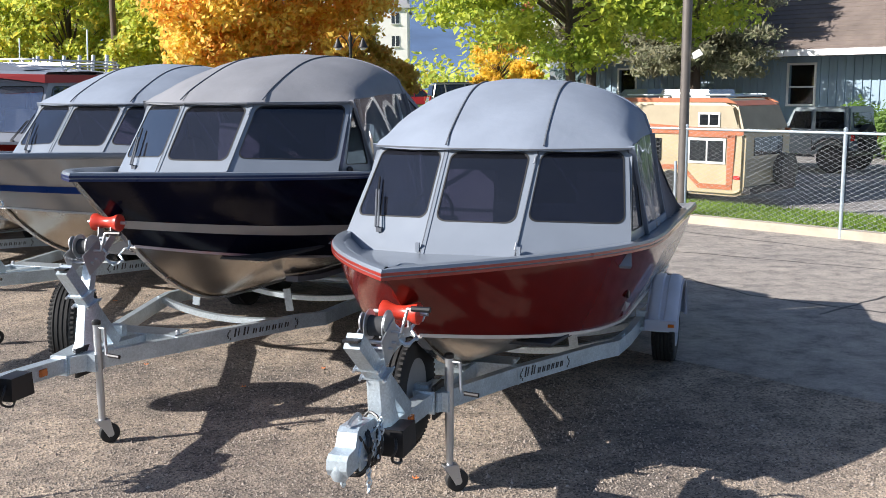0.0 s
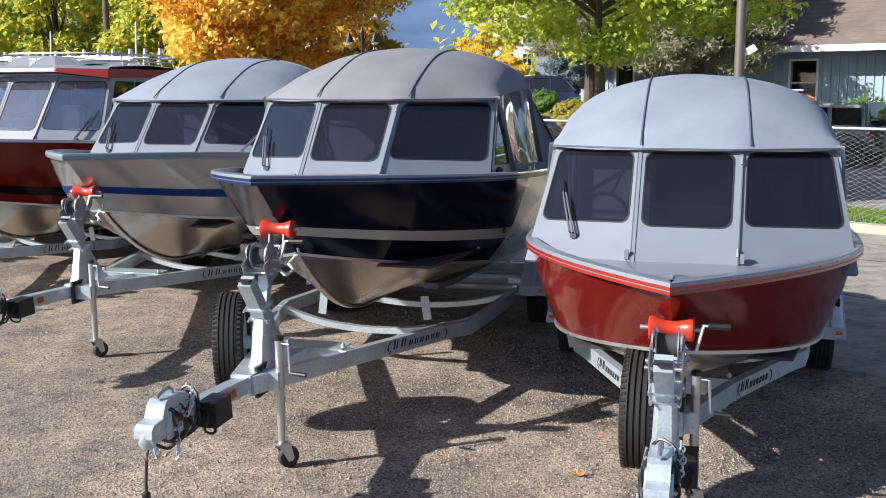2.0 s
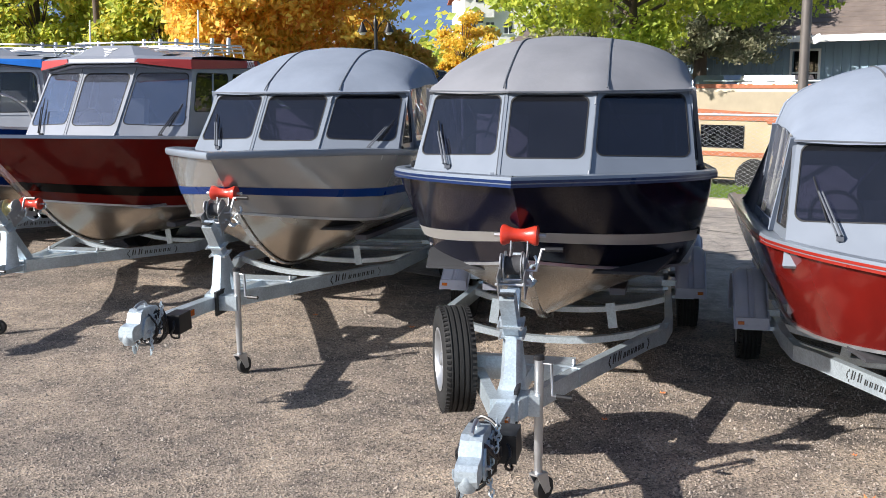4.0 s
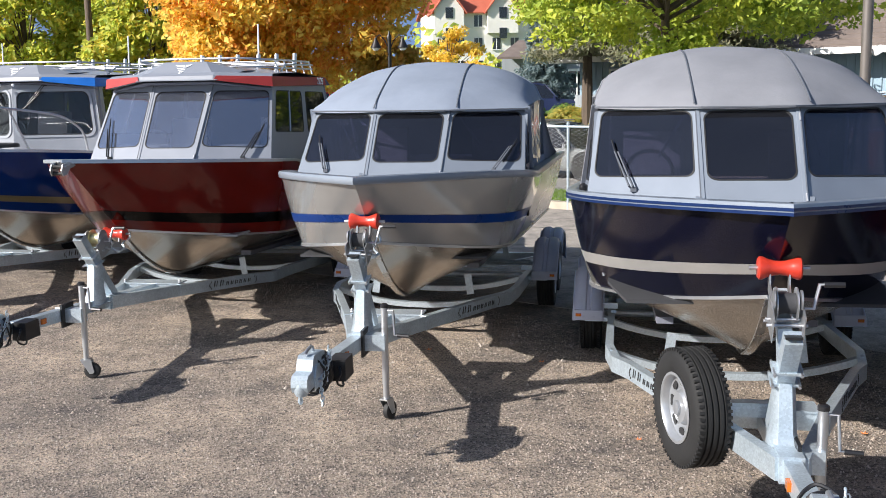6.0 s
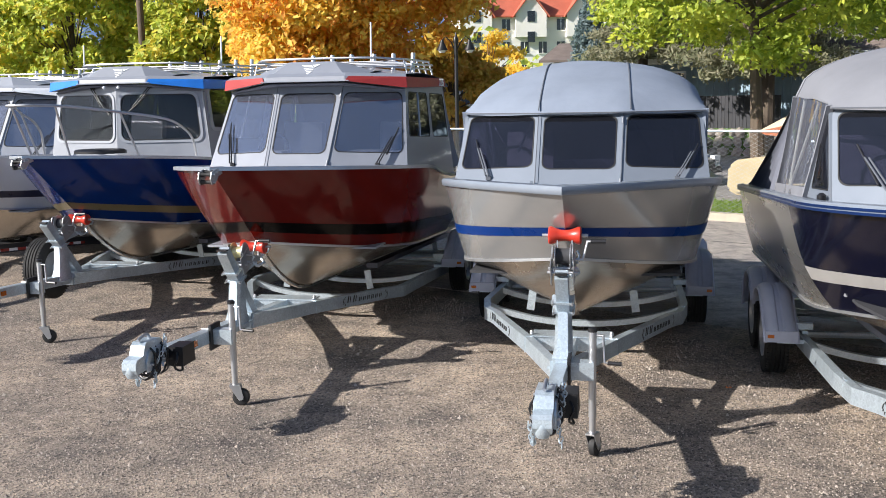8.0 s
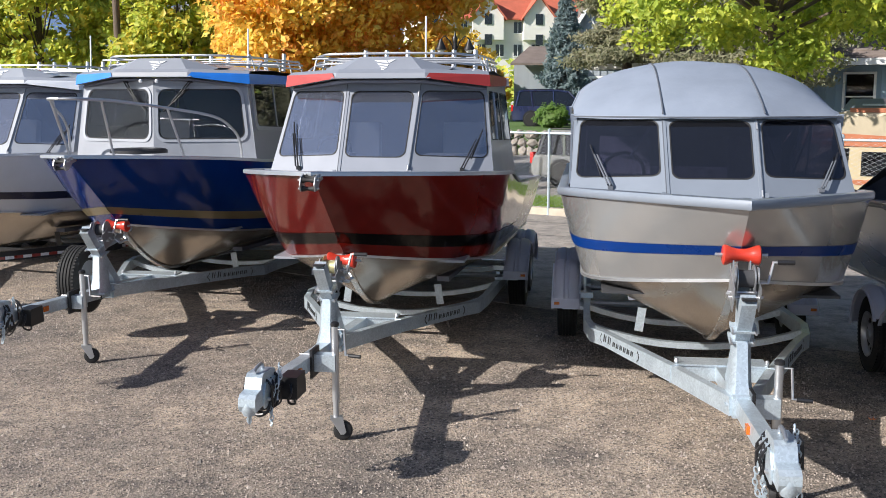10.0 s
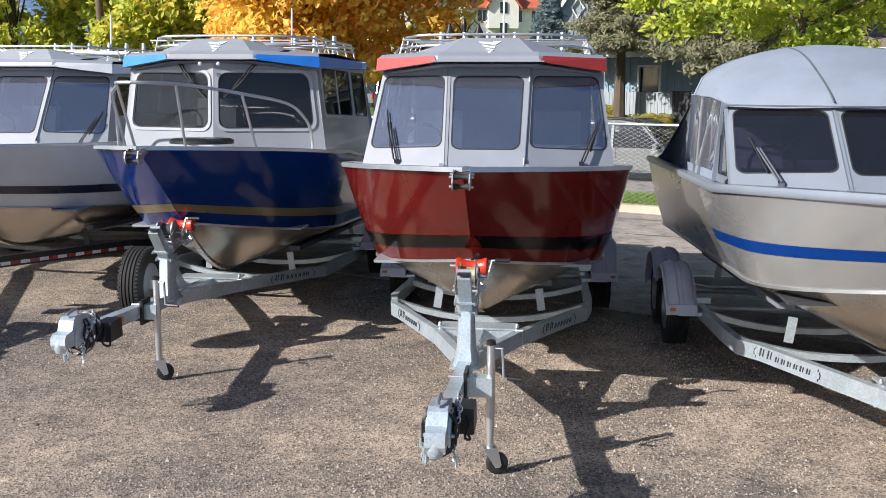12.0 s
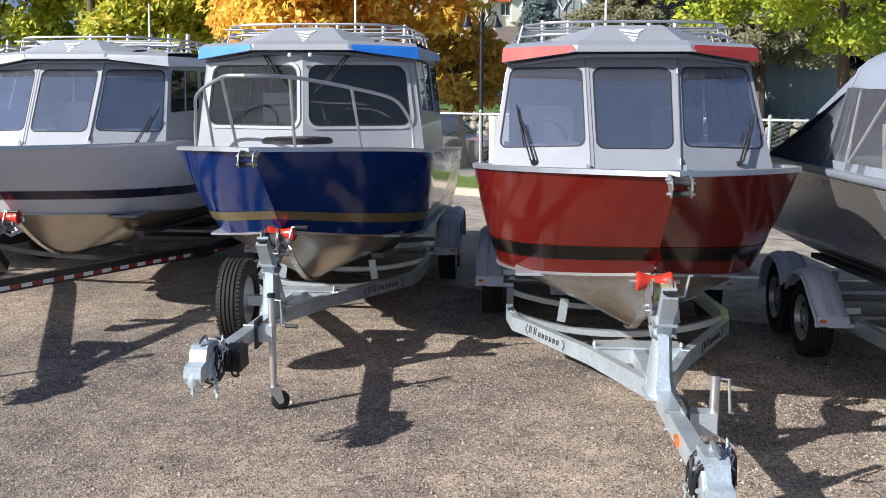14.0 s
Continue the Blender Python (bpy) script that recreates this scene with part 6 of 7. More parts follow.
def conifer(x, y, z0, height, radius, mat, seed, label, tiers=22, leaves=12000, size=0.12, low=0.8, ragged=0.2):
    """A straight trunk with drooping whorls of needle sprays."""
    rnd = random.Random(seed)
    g = np.random.default_rng(seed)
    t = thing("conifer", pose(x, y, z0), label, "tree")
    bm = bmesh.new()
    limb([(0, 0, -0.05), (0, 0, height * 0.5), (0, 0, height)], radius * 0.09 + 0.04, 0.01, bm)
    pts, sz = [], []
    per = leaves // (tiers * 9)
    for i in range(tiers):
        f = i / (tiers - 1)
        z = low + (height - low) * f
        rr = radius * (1 - f) ** 0.85 * (1 + rnd.uniform(-ragged, ragged)) + 0.08
        for k in range(9):
            a = 2 * math.pi * (k + rnd.uniform(-0.3, 0.3)) / 9 + i
            r = rr * rnd.uniform(0.75, 1.1)
            tip = Vector((math.cos(a) * r, math.sin(a) * r, z - 0.18 * r))
            limb([(0, 0, z), tip], 0.025, 0.006, bm, 4)
            s = g.uniform(0.15, 1.0, size=(per, 1)) ** 0.7
            q = np.array([0, 0, z]) * (1 - s) + np.array(tip) * s
            q += g.normal(size=(per, 3)) * np.array([0.10, 0.10, 0.06]) * (0.5 + r * 0.55)
            pts.append(q)
            sz.append(g.uniform(0.6, 1.3, size=per) * size)
    part("trunk", bm, BARK, t)
    leaf_sheet("needles", np.concatenate(pts), np.concatenate(sz), mat, t, seed, 0.2, 3.2)
    return t


def bush(x, y, z0, w, h, mat, seed, label, leaves=2500, size=0.09):
    g = np.random.default_rng(seed)
    t = thing("bush", pose(x, y, z0), label, "bush")
    bm = bmesh.new()
    for k in range(9):
        a = k * 0.7
        limb([(0.05 * math.cos(a), 0.05 * math.sin(a), 0), (w * 0.35 * math.cos(a), w * 0.3 * math.sin(a), h * 0.8)], 0.02, 0.005, bm, 5)
    part("stems", bm, BARK, t)
    d = g.normal(size=(leaves, 3))
    d /= np.linalg.norm(d, axis=1)[:, None]
    lump = 1 + 0.25 * np.sin(4 * np.arctan2(d[:, 1], d[:, 0]) + seed) * np.sin(5 * d[:, 2] + seed)
    q = d * (g.uniform(0.3, 1, size=leaves) ** 0.4 * lump)[:, None] * np.array([w / 2, w / 2, h / 2]) + np.array([0, 0, h * 0.52])
    leaf_sheet("foliage", q, g.uniform(0.6, 1.3, size=leaves) * size, mat, t, seed, 0.1)
    return t


broadleaf(-5.85, 33.0, 0, 9.5, 3.55, 2.2, MAPLE, 3, "large orange and gold autumn maple tree", 62000, 0.135, 190, 0.28, lump=(0.10, 0.21))
broadleaf(-2.25, 32.4, 0, 4.3, 1.15, 1.5, BROWNLEAF, 14, "small brownish orange autumn tree", 11000, 0.11, 46, 0.10)
broadleaf(4.75, 60.0, 0.9, 3.1, 1.15, 0.5, GOLDLEAF, 15, "small golden autumn tree beyond the drive", 8000, 0.16, 36, 0.10)
broadleaf(2.1, 61.0, 0.9, 2.4, 0.7, 0.5, GOLDLEAF, 16, "small round golden tree beyond the drive", 4000, 0.14, 24, 0.08)
broadleaf(-15.2, 42.0, 0, 8.5, 3.2, 1.8, YELLOWGREEN, 5, "green tree turning yellow beside the yard", 30000, 0.16, 170, 0.15, lump=(0.10, 0.21))
broadleaf(-10.1, 39.5, 0, 7.4, 2.5, 1.6, YELLOWGREEN, 8, "green leafy tree beyond the boats", 24000, 0.155, 140, 0.14, lump=(0.10, 0.21))
broadleaf(-22.0, 50.0, 0, 8.5, 4.2, 1.2, YELLOWGREEN, 9, "leafy green and yellow tree at the yard's edge", 36000, 0.165, 180, 0.14, lump=(0.09, 0.19))
broadleaf(3.07, 23.7, 0.1, 8.4, 3.8, 2.5, GREENLEAF, 21, "bright green leafy tree behind the fence", 40000, 0.10, 190, 0.17, 0.8, lump=(0.06, 0.15))
conifer(5.95, 40.9, 0.5, 10.5, 2.3, NEEDLE, 12, "grey-green pine with thin twigs behind the board fence", 24, 60000, 0.07, 3.5, 0.5)
conifer(9.0, 36.65, 0.3, 11.0, 2.75, NEEDLE, 4, "dark grey-green pine beside the blue house", 24, 80000, 0.075, 3.0, 0.35)
conifer(7.1, 53.0, 1.0, 6.4, 1.55, SPRUCE, 6, "blue-grey spruce on the raised bank", 24, 16000, 0.09, 0.9, 0.12)
broadleaf(3.6, 62.0, 0.9, 5.0, 1.9, 1.0, GOLDLEAF, 31, "thin golden autumn tree before the white building", 4500, 0.15, 34, 0.10)
bush(5.5, 41.85, 0.6, 2.0, 1.1, BUSHLEAF, 2, "orange and yellow autumn bush on the bank")
bush(5.2, 48.5, 0.95, 1.6, 1.1, HEDGELEAF, 3, "low green shrub on the bank")
bush(7.0, 40.45, 0.6, 1.9, 0.75, BUSHLEAF, 4, "small orange shrub by the grey fence")
bush(6.4, 46.0, 0.9, 1.5, 0.8, HEDGELEAF, 7, "low green shrub on the bank")
for k in range(9):
    p = along(7.6 - 1.35 * k, 18.0)
    bush(p.x, p.y, 0.02, 1.7, 1.9, HEDGELEAF, 40 + k, "clipped green hedge shrub by the blue house")


# far belt of trees and the mountain behind
def far_woods():
    g = np.random.default_rng(77)
    pts, sz = [], []
    for k in range(150):
        x = -150 + 300 * k / 149 + g.uniform(-1, 1)
        y = 105 + 22 * math.sin(k * 1.3) + g.uniform(-6, 6)
        h = g.uniform(2.5, 6.0)
        q = g.normal(size=(170, 3)) * np.array([1.5, 1.5, h * 0.26]) + np.array([x, y, h * 0.55 + 0.9])
        pts.append(q)
        sz.append(g.uniform(0.35, 0.7, size=170))
    ob = leaf_sheet("far_woods", np.concatenate(pts), np.concatenate(sz), YELLOWGREEN, None, 78)
    tagged(ob, "belt of green and yellow trees in the distance", "woods", kind="stuff")


far_woods()


def mountain():
    verts, faces = [], []
    nx, ny = 90, 14
    for j in range(ny):
        for i in range(nx):
            x = -2600 + 5200 * i / (nx - 1)
            f = j / (ny - 1)
            ridge = 330 + 120 * noise.noise(Vector((x * 0.0012, 3.1, 0))) + 50 * noise.noise(Vector((x * 0.005, 7.7, 0)))
            z = -5 + ridge * f ** 0.8 + 40 * f * noise.noise(Vector((x * 0.004, f * 6, 1.5)))
            verts.append((x, 1500 + 1400 * f, z))
    for j in range(ny - 1):
        for i in range(nx - 1):
            a = j * nx + i
            faces.append((a, a + 1, a + nx + 1, a + nx))
    ob = new("backdrop", mesh_from("backdrop", verts, faces, MOUNTAIN, True))
    tagged(ob, "blue hazy wooded mountainside behind the town", "mountain", kind="structure")


mountain()


# ---- poles and lamps ----
def pole_with_floodlight():
    p = thing("light_pole", pose(4.26, 17.94, 0.1), "brown steel light pole with a white floodlight", "pole")
    part("shaft", tube([(0, 0, -0.1), (0, 0, 5), (0, 0, 9)], 0.085, n=16), POLE, p, smooth=True)
    part("base_plate", box((0, 0, 0.02), (0.3, 0.3, 0.03)), POLE, p)
    part("conduit", tube([(-0.12, 0.02, 0), (-0.12, 0.02, 1.0)], 0.025, n=8), GALV, p)
    fl = part("floodlight", box((0.17, -0.06, 2.86), (0.17, 0.12, 0.11), pose(0, 0, 0, 0, -30, 0).to_3x3(), taper=(0.8, 0.8)), TRIM, p, "white floodlight head", bevel=0.02)
    part("bracket", tube([(0.05, 0, 2.8), (0.2, 0, 2.82)], 0.02, n=8), TRIM, fl)


def street_lamp(x, y, h):
    p = thing("street_lamp", pose(x, y, 0), "black double-headed street lamp with bell shades", "street lamp")
    part("shaft", tube([(0, 0, 0), (0, 0, h)], 0.05, n=12), PLASTIC, p, smooth=True)
    part("base", lathe([(0.14, 0), (0.14, 0.3), (0.08, 0.45), (0.06, 0.6)], pose(0, 0, 0), 14), PLASTIC, p, smooth=True)
    part("finial", lathe([(0.06, -0.1), (0.07, 0), (0.03, 0.08), (0.005, 0.18)], pose(0, 0, h), 12), PLASTIC, p, smooth=True)
    for s in (-1, 1):
        a = part("arm", tube([(0, 0, h - 0.35), (s * 0.12, 0, h - 0.08), (s * 0.26, 0, h + 0.06), (s * 0.36, 0, h - 0.02)], 0.016, n=8), PLASTIC, p, smooth=True)
        part("bell_shade", lathe([(0.03, 0), (0.05, -0.06), (0.13, -0.22), (0.15, -0.26)], pose(s * 0.36, 0, h - 0.02), 16), PLASTIC, a, smooth=True)
        part("lens", lathe([(0.11, -0.27), (0.06, -0.33)], pose(s * 0.36, 0, h - 0.02), 14), TRIM, a, smooth=True)


pole_with_floodlight()
street_lamp(-2.62, 29.6, 3.85)
for x, y, h, r in ((-11.9, 37.5, 8.5, 0.11),):
    p = thing("utility_pole", pose(x, y, 0), "dark wooden utility pole", "pole")
    part("shaft", tube([(0, 0, 0), (0, 0, h)], r, n=12), BARK, p, smooth=True)
p = thing("utility_box", pose(-2.2, 29.3, 0.0), "white utility box by the lamp", "box")
part("cabinet", box((0, 0, 0.75), (0.5, 0.4, 1.5)), TRIM, p, bevel=0.03)


# ---- vehicles ----
def car_wheel(parent, x, y, r, side, w=0.22):
    t = part("tyre", lathe([(r * 0.62, -w / 2), (r * 0.9, -w / 2), (r, -w * 0.35), (r, w * 0.35), (r * 0.9, w / 2), (r * 0.62, w / 2)], along_x(x, y, r), 26), TYRE, parent, smooth=True)
    part("rim", lathe([(r * 0.62, side * w * 0.1), (r * 0.6, side * w * 0.5), (r * 0.5, side * w * 0.4), (r * 0.2, side * w * 0.35)][::1 if side > 0 else -1], along_x(x, y, r), 20), RIM, t, smooth=True)
    for k in range(5):
        a = 2 * math.pi * k / 5
        part("spoke_gap", lathe([(r * 0.1, 0), (r * 0.1, 0.004)], along_x(x + side * w * 0.40, y + r * 0.36 * math.cos(a), r + r * 0.36 * math.sin(a)), 8), RUBBER, t)


def profile_body(name, outline, w, mat, parent, tuck=0.9, z_tuck=1.0, bevel=0.05, label=""):
    """A body from its side outline (y, z), narrowed above z_tuck."""
    bm = bmesh.new()
    L, R = [], []
    for y, z in outline:
        f = 1.0 if z <= z_tuck else 1 - (1 - tuck) * min((z - z_tuck) / 0.6, 1)
        L.append(bm.verts.new((-w / 2 * f, y, z)))
        R.append(bm.verts.new((w / 2 * f, y, z)))
    bm.faces.new(L)
    bm.faces.new(R[::-1])
    for i in range(len(L)):
        j = (i + 1) % len(L)
        bm.faces.new((L[i], R[i], R[j], L[j]))
    bmesh.ops.recalc_face_normals(bm, faces=bm.faces)
    return part(name, bm, mat, parent, label, smooth=True, bevel=bevel)


def side_glass(parent, pts, x, mat=CAR_GLASS, name="window"):
    bm = bmesh.new()
    for dx in (0, 0.012):
        bm.faces.new([bm.verts.new((x + math.copysign(dx, x), y, z)) for y, z in pts])
    fs = list(bm.faces)
    a, b = list(fs[0].verts), list(fs[1].verts)
    for i in range(len(a)):
        j = (i + 1) % len(a)
        bm.faces.new((a[i], a[j], b[j], b[i]))
    return part(name, bm, mat, parent)


def car(m, label, paint, L=4.6, w=1.8, h=1.65, kind="suv"):
    """A parked car: body, glasshouse, windows, bumpers, lamps, mirrors and wheels. Its nose points to -y."""
    c = thing("car", m, label, "car")
    hb = h * 0.56
    lower = [(-L / 2, 0.32), (-L / 2 + 0.02, hb * 0.72), (-L / 2 + 0.12, hb * 0.86), (-L * 0.24, hb), (L / 2 - 0.06, hb), (L / 2, hb * 0.7), (L / 2, 0.34), (L / 2 - 0.15, 0.24), (-L / 2 + 0.15, 0.24)]
    profile_body("body", lower, w, paint, c, 0.95, hb * 0.8, 0.06)
    back = L / 2 - (0.12 if kind == "suv" else 0.6)
    house = [(-L * 0.25, hb - 0.03), (-L * 0.1, h * 0.96), (L * 0.02, h), (back - 0.35, h * 0.985), (back - 0.1, h * 0.93), (back, hb - 0.03)]
    profile_body("glasshouse", house, w * 0.92, CAR_GLASS, c, 0.8, hb, 0.04)
    roof = [(-L * 0.1 - 0.02, h * 0.955), (L * 0.02, h + 0.01), (back - 0.33, h), (back - 0.06, h * 0.93), (back - 0.1, h * 0.9), (back - 0.4, h * 0.945), (L * 0.02, h * 0.955), (-L * 0.08, h * 0.915)]
    profile_body("roof", roof, w * 0.92 * 0.86, paint, c, 1, 3, 0.03)
    for s in (-1, 1):
        for y0, y1 in ((-L * 0.235, -L * 0.09), (L * 0.06, L * 0.065), (back - 0.9, back - 0.8), (back - 0.1, back - 0.25)):
            part("pillar", sweep([(s * w * 0.46, y0, hb - 0.02), (s * w * 0.385, y1, h * 0.955)], rect(0.07, 0.05)), paint, c)
        part("roof_rail", tube([(s * w * 0.36, -L * 0.05, h + 0.03), (s * w * 0.36, back - 0.4, h + 0.03)], 0.018, n=6), PLASTIC, c)
        part("mirror", box((s * (w / 2 + 0.08), -L * 0.2, hb + 0.06), (0.16, 0.1, 0.13)), paint, c, bevel=0.03)
        part("headlight", box((s * w * 0.36, -L / 2 + 0.06, hb * 0.78), (0.36, 0.12, 0.13)), TRIM, c, bevel=0.02)
        part("tail_light", box((s * w * 0.43, L / 2 - 0.04, hb * 0.9), (0.16, 0.1, 0.3)), RED_LENS, c, bevel=0.02)
        for y in (-L * 0.31, L * 0.29):
            part("wheel_arch", lathe([(0.40, -0.05), (0.40, 0.05)], along_x(s * (w / 2 - 0.05), y, 0.36), 22), PLASTIC, c)
            car_wheel(c, s * (w / 2 - 0.09), y, 0.34, s)
        part("door_seam", box((s * w / 2 * 0.985, L * 0.03, hb * 0.7), (0.012, 0.012, hb * 0.7)), PLASTIC, c)
        part("door_handle", box((s * w / 2 * 0.99, L * 0.09, hb * 0.85), (0.03, 0.16, 0.03)), paint, c)
    part("grille", box((0, -L / 2 + 0.0, hb * 0.6), (w * 0.5, 0.06, 0.26)), PLASTIC, c, bevel=0.02)
    part("front_bumper", box((0, -L / 2 + 0.02, 0.36), (w * 0.94, 0.14, 0.16)), PLASTIC, c, bevel=0.04)
    part("rear_bumper", box((0, L / 2 - 0.02, 0.42), (w * 0.94, 0.14, 0.2)), PLASTIC, c, bevel=0.04)
    return c


CAR_TURN = math.degrees(math.atan2(-FENCE_DIR.x, FENCE_DIR.y))


def parked(d, n, flip=False):
    p = along(d, n)
    return pose(p.x, p.y, 0.02, 0, 0, CAR_TURN + (180 if flip else 0))


def camper():
    """An old cream camper van, tail towards the jeep: y = 0 at the tail, running forwards along the fence."""
    c = thing("camper_van", parked(3.15, 3.53), "old cream camper van with rust-brown trim, parked on the drive", "camper van")
    W = 1.95
    profile_body("body", [(0.0, 0.42), (0.0, 1.55), (0.06, 1.7), (3.6, 1.7), (4.35, 1.22), (5.2, 1.1), (5.4, 0.95), (5.42, 0.45), (5.2, 0.34), (0.2, 0.34)], W, CREAM, c, 0.96, 1.2, 0.06)
    profile_body("raised_roof", [(0.05, 1.68), (0.28, 2.22), (0.6, 2.34), (3.2, 2.34), (3.9, 2.18), (4.75, 1.72), (4.6, 1.66)], W * 0.97, CREAM, c, 0.86, 1.8, 0.06)
    for s in (-1, 1):
        x = s * W / 2
        side_glass(c, [(0.15, 1.72), (0.32, 2.2), (3.3, 2.2), (3.7, 1.95), (3.7, 1.72)], x * 0.955, TAN, "vinyl_panel")
        side_glass(c, [(0.58, 1.76), (0.58, 2.06), (1.1, 2.06), (1.1, 1.76)], x * 0.975, TRIM, "window_frame")
        side_glass(c, [(0.62, 1.80), (0.62, 2.02), (0.82, 2.02), (0.82, 1.80)], x * 0.985, CAR_GLASS)
        side_glass(c, [(0.86, 1.80), (0.86, 2.02), (1.06, 2.02), (1.06, 1.80)], x * 0.985, CAR_GLASS)
        side_glass(c, [(0.02, 1.60), (0.02, 1.70), (4.0, 1.88), (4.72, 1.72), (4.55, 1.64), (3.6, 1.60)], x * 0.985, RUST, "stripe")
        side_glass(c, [(0.25, 2.24), (0.5, 2.36), (3.3, 2.36), (3.3, 2.27), (0.6, 2.27)], x * 0.87, RUST, "stripe")
        # door outline band
        for q in ([(0.24, 0.52), (0.2, 1.6), (0.38, 1.6), (0.38, 0.56)], [(0.24, 0.48), (0.24, 0.58), (1.04, 0.58), (1.04, 0.48)], [(1.04, 0.48), (1.44, 0.84), (1.44, 0.94), (1.02, 0.58)], [(1.42, 0.84), (1.42, 0.94), (3.9, 0.94), (3.9, 0.84)], [(0.2, 1.55), (0.2, 1.62), (1.5, 1.62), (1.5, 1.55)]):
            side_glass(c, q, x * 0.995, RUST, "stripe")
        side_glass(c, [(0.42, 1.0), (0.42, 1.53), (1.32, 1.53), (1.32, 1.0)], x * 0.992, TRIM, "window_frame")
        side_glass(c, [(0.47, 1.05), (0.47, 1.48), (0.84, 1.48), (0.84, 1.05)], x * 1.0, CAR_GLASS)
        side_glass(c, [(0.88, 1.05), (0.88, 1.48), (1.27, 1.48), (1.27, 1.05)], x * 1.0, CAR_GLASS)
        side_glass(c, [(2.0, 1.02), (2.0, 1.5), (3.0, 1.5), (3.0, 1.02)], x * 0.992, CAR_GLASS)
        side_glass(c, [(3.25, 1.06), (3.25, 1.56), (3.6, 1.56), (4.15, 1.22), (4.15, 1.06)], x * 0.985, CAR_GLASS)
        part("marker_light", box((s * W / 2, 0.14, 0.74), (0.02, 0.14, 0.07)), RED_LENS, c)
        for y in (1.75, 4.5):
            part("wheel_arch", lathe([(0.42, -0.05), (0.42, 0.05)], along_x(s * (W / 2 - 0.05), y, 0.38), 22), PLASTIC, c)
            car_wheel(c, s * (W / 2 - 0.1), y, 0.34, s)
    part("rear_window", box((0.0, -0.008, 1.36), (1.15, 0.02, 0.38)), CAR_GLASS, c, bevel=0.006)
    part("rear_panel", box((0.0, -0.004, 0.98), (1.75, 0.012, 0.26)), TAN, c)
    part("rear_roof_panel", loft([[(-0.9, 0.05, 1.71), (0.9, 0.05, 1.71)], [(-0.83, 0.24, 2.19), (0.83, 0.24, 2.19)]], thickness=(0, 0.012, 0)), TAN, c)
    part("rear_stripe", loft([[(-0.83, 0.25, 2.2), (0.83, 0.25, 2.2)], [(-0.81, 0.44, 2.30), (0.81, 0.44, 2.30)]], thickness=(0, 0.012, 0)), RUST, c)
    part("spare_cover", lathe([(0.36, 0), (0.38, 0.06), (0.36, 0.2), (0.1, 0.22)], pose(0.55, -0.02, 0.82, 90), 24), PLASTIC, c, smooth=True)
    part("bumper", box((0, -0.08, 0.48), (W * 0.96, 0.16, 0.14)), PLASTIC, c, bevel=0.03)
    for k in range(5):
        part("roof_bar", tube([(-0.7, 0.6 + 0.5 * k, 2.40), (0.7, 0.6 + 0.5 * k, 2.40)], 0.02, n=6), GALV, c)
    for s in (-1, 1):
        part("roof_rail", tube([(s * 0.72, 0.5, 2.42), (s * 0.72, 3.1, 2.42)], 0.022, n=6), GALV, c)
    part("roof_box", box((0.0, 1.75, 2.43), (1.1, 1.3, 0.2), taper=(0.9, 0.9)), CAR_SILVER, c, bevel=0.04)
    part("roof_dome", box((0.0, 3.1, 2.42), (1.2, 0.9, 0.24), taper=(0.7, 0.7)), JEEP, c, bevel=0.08)
    # sits low on its springs and is a little short; the wheels keep their shape
    short = 0.95
    for ob in c.children:
        if ob.name.startswith("tyre"):
            ob.location.y = (short - 1) * (1.75 if ob.data.vertices[0].co.y < 3 else 4.5)
        else:
            ob.data.transform(Matrix.Translation((0, 0, -0.12)) @ Matrix.Diagonal((1, short, 0.965, 1)))


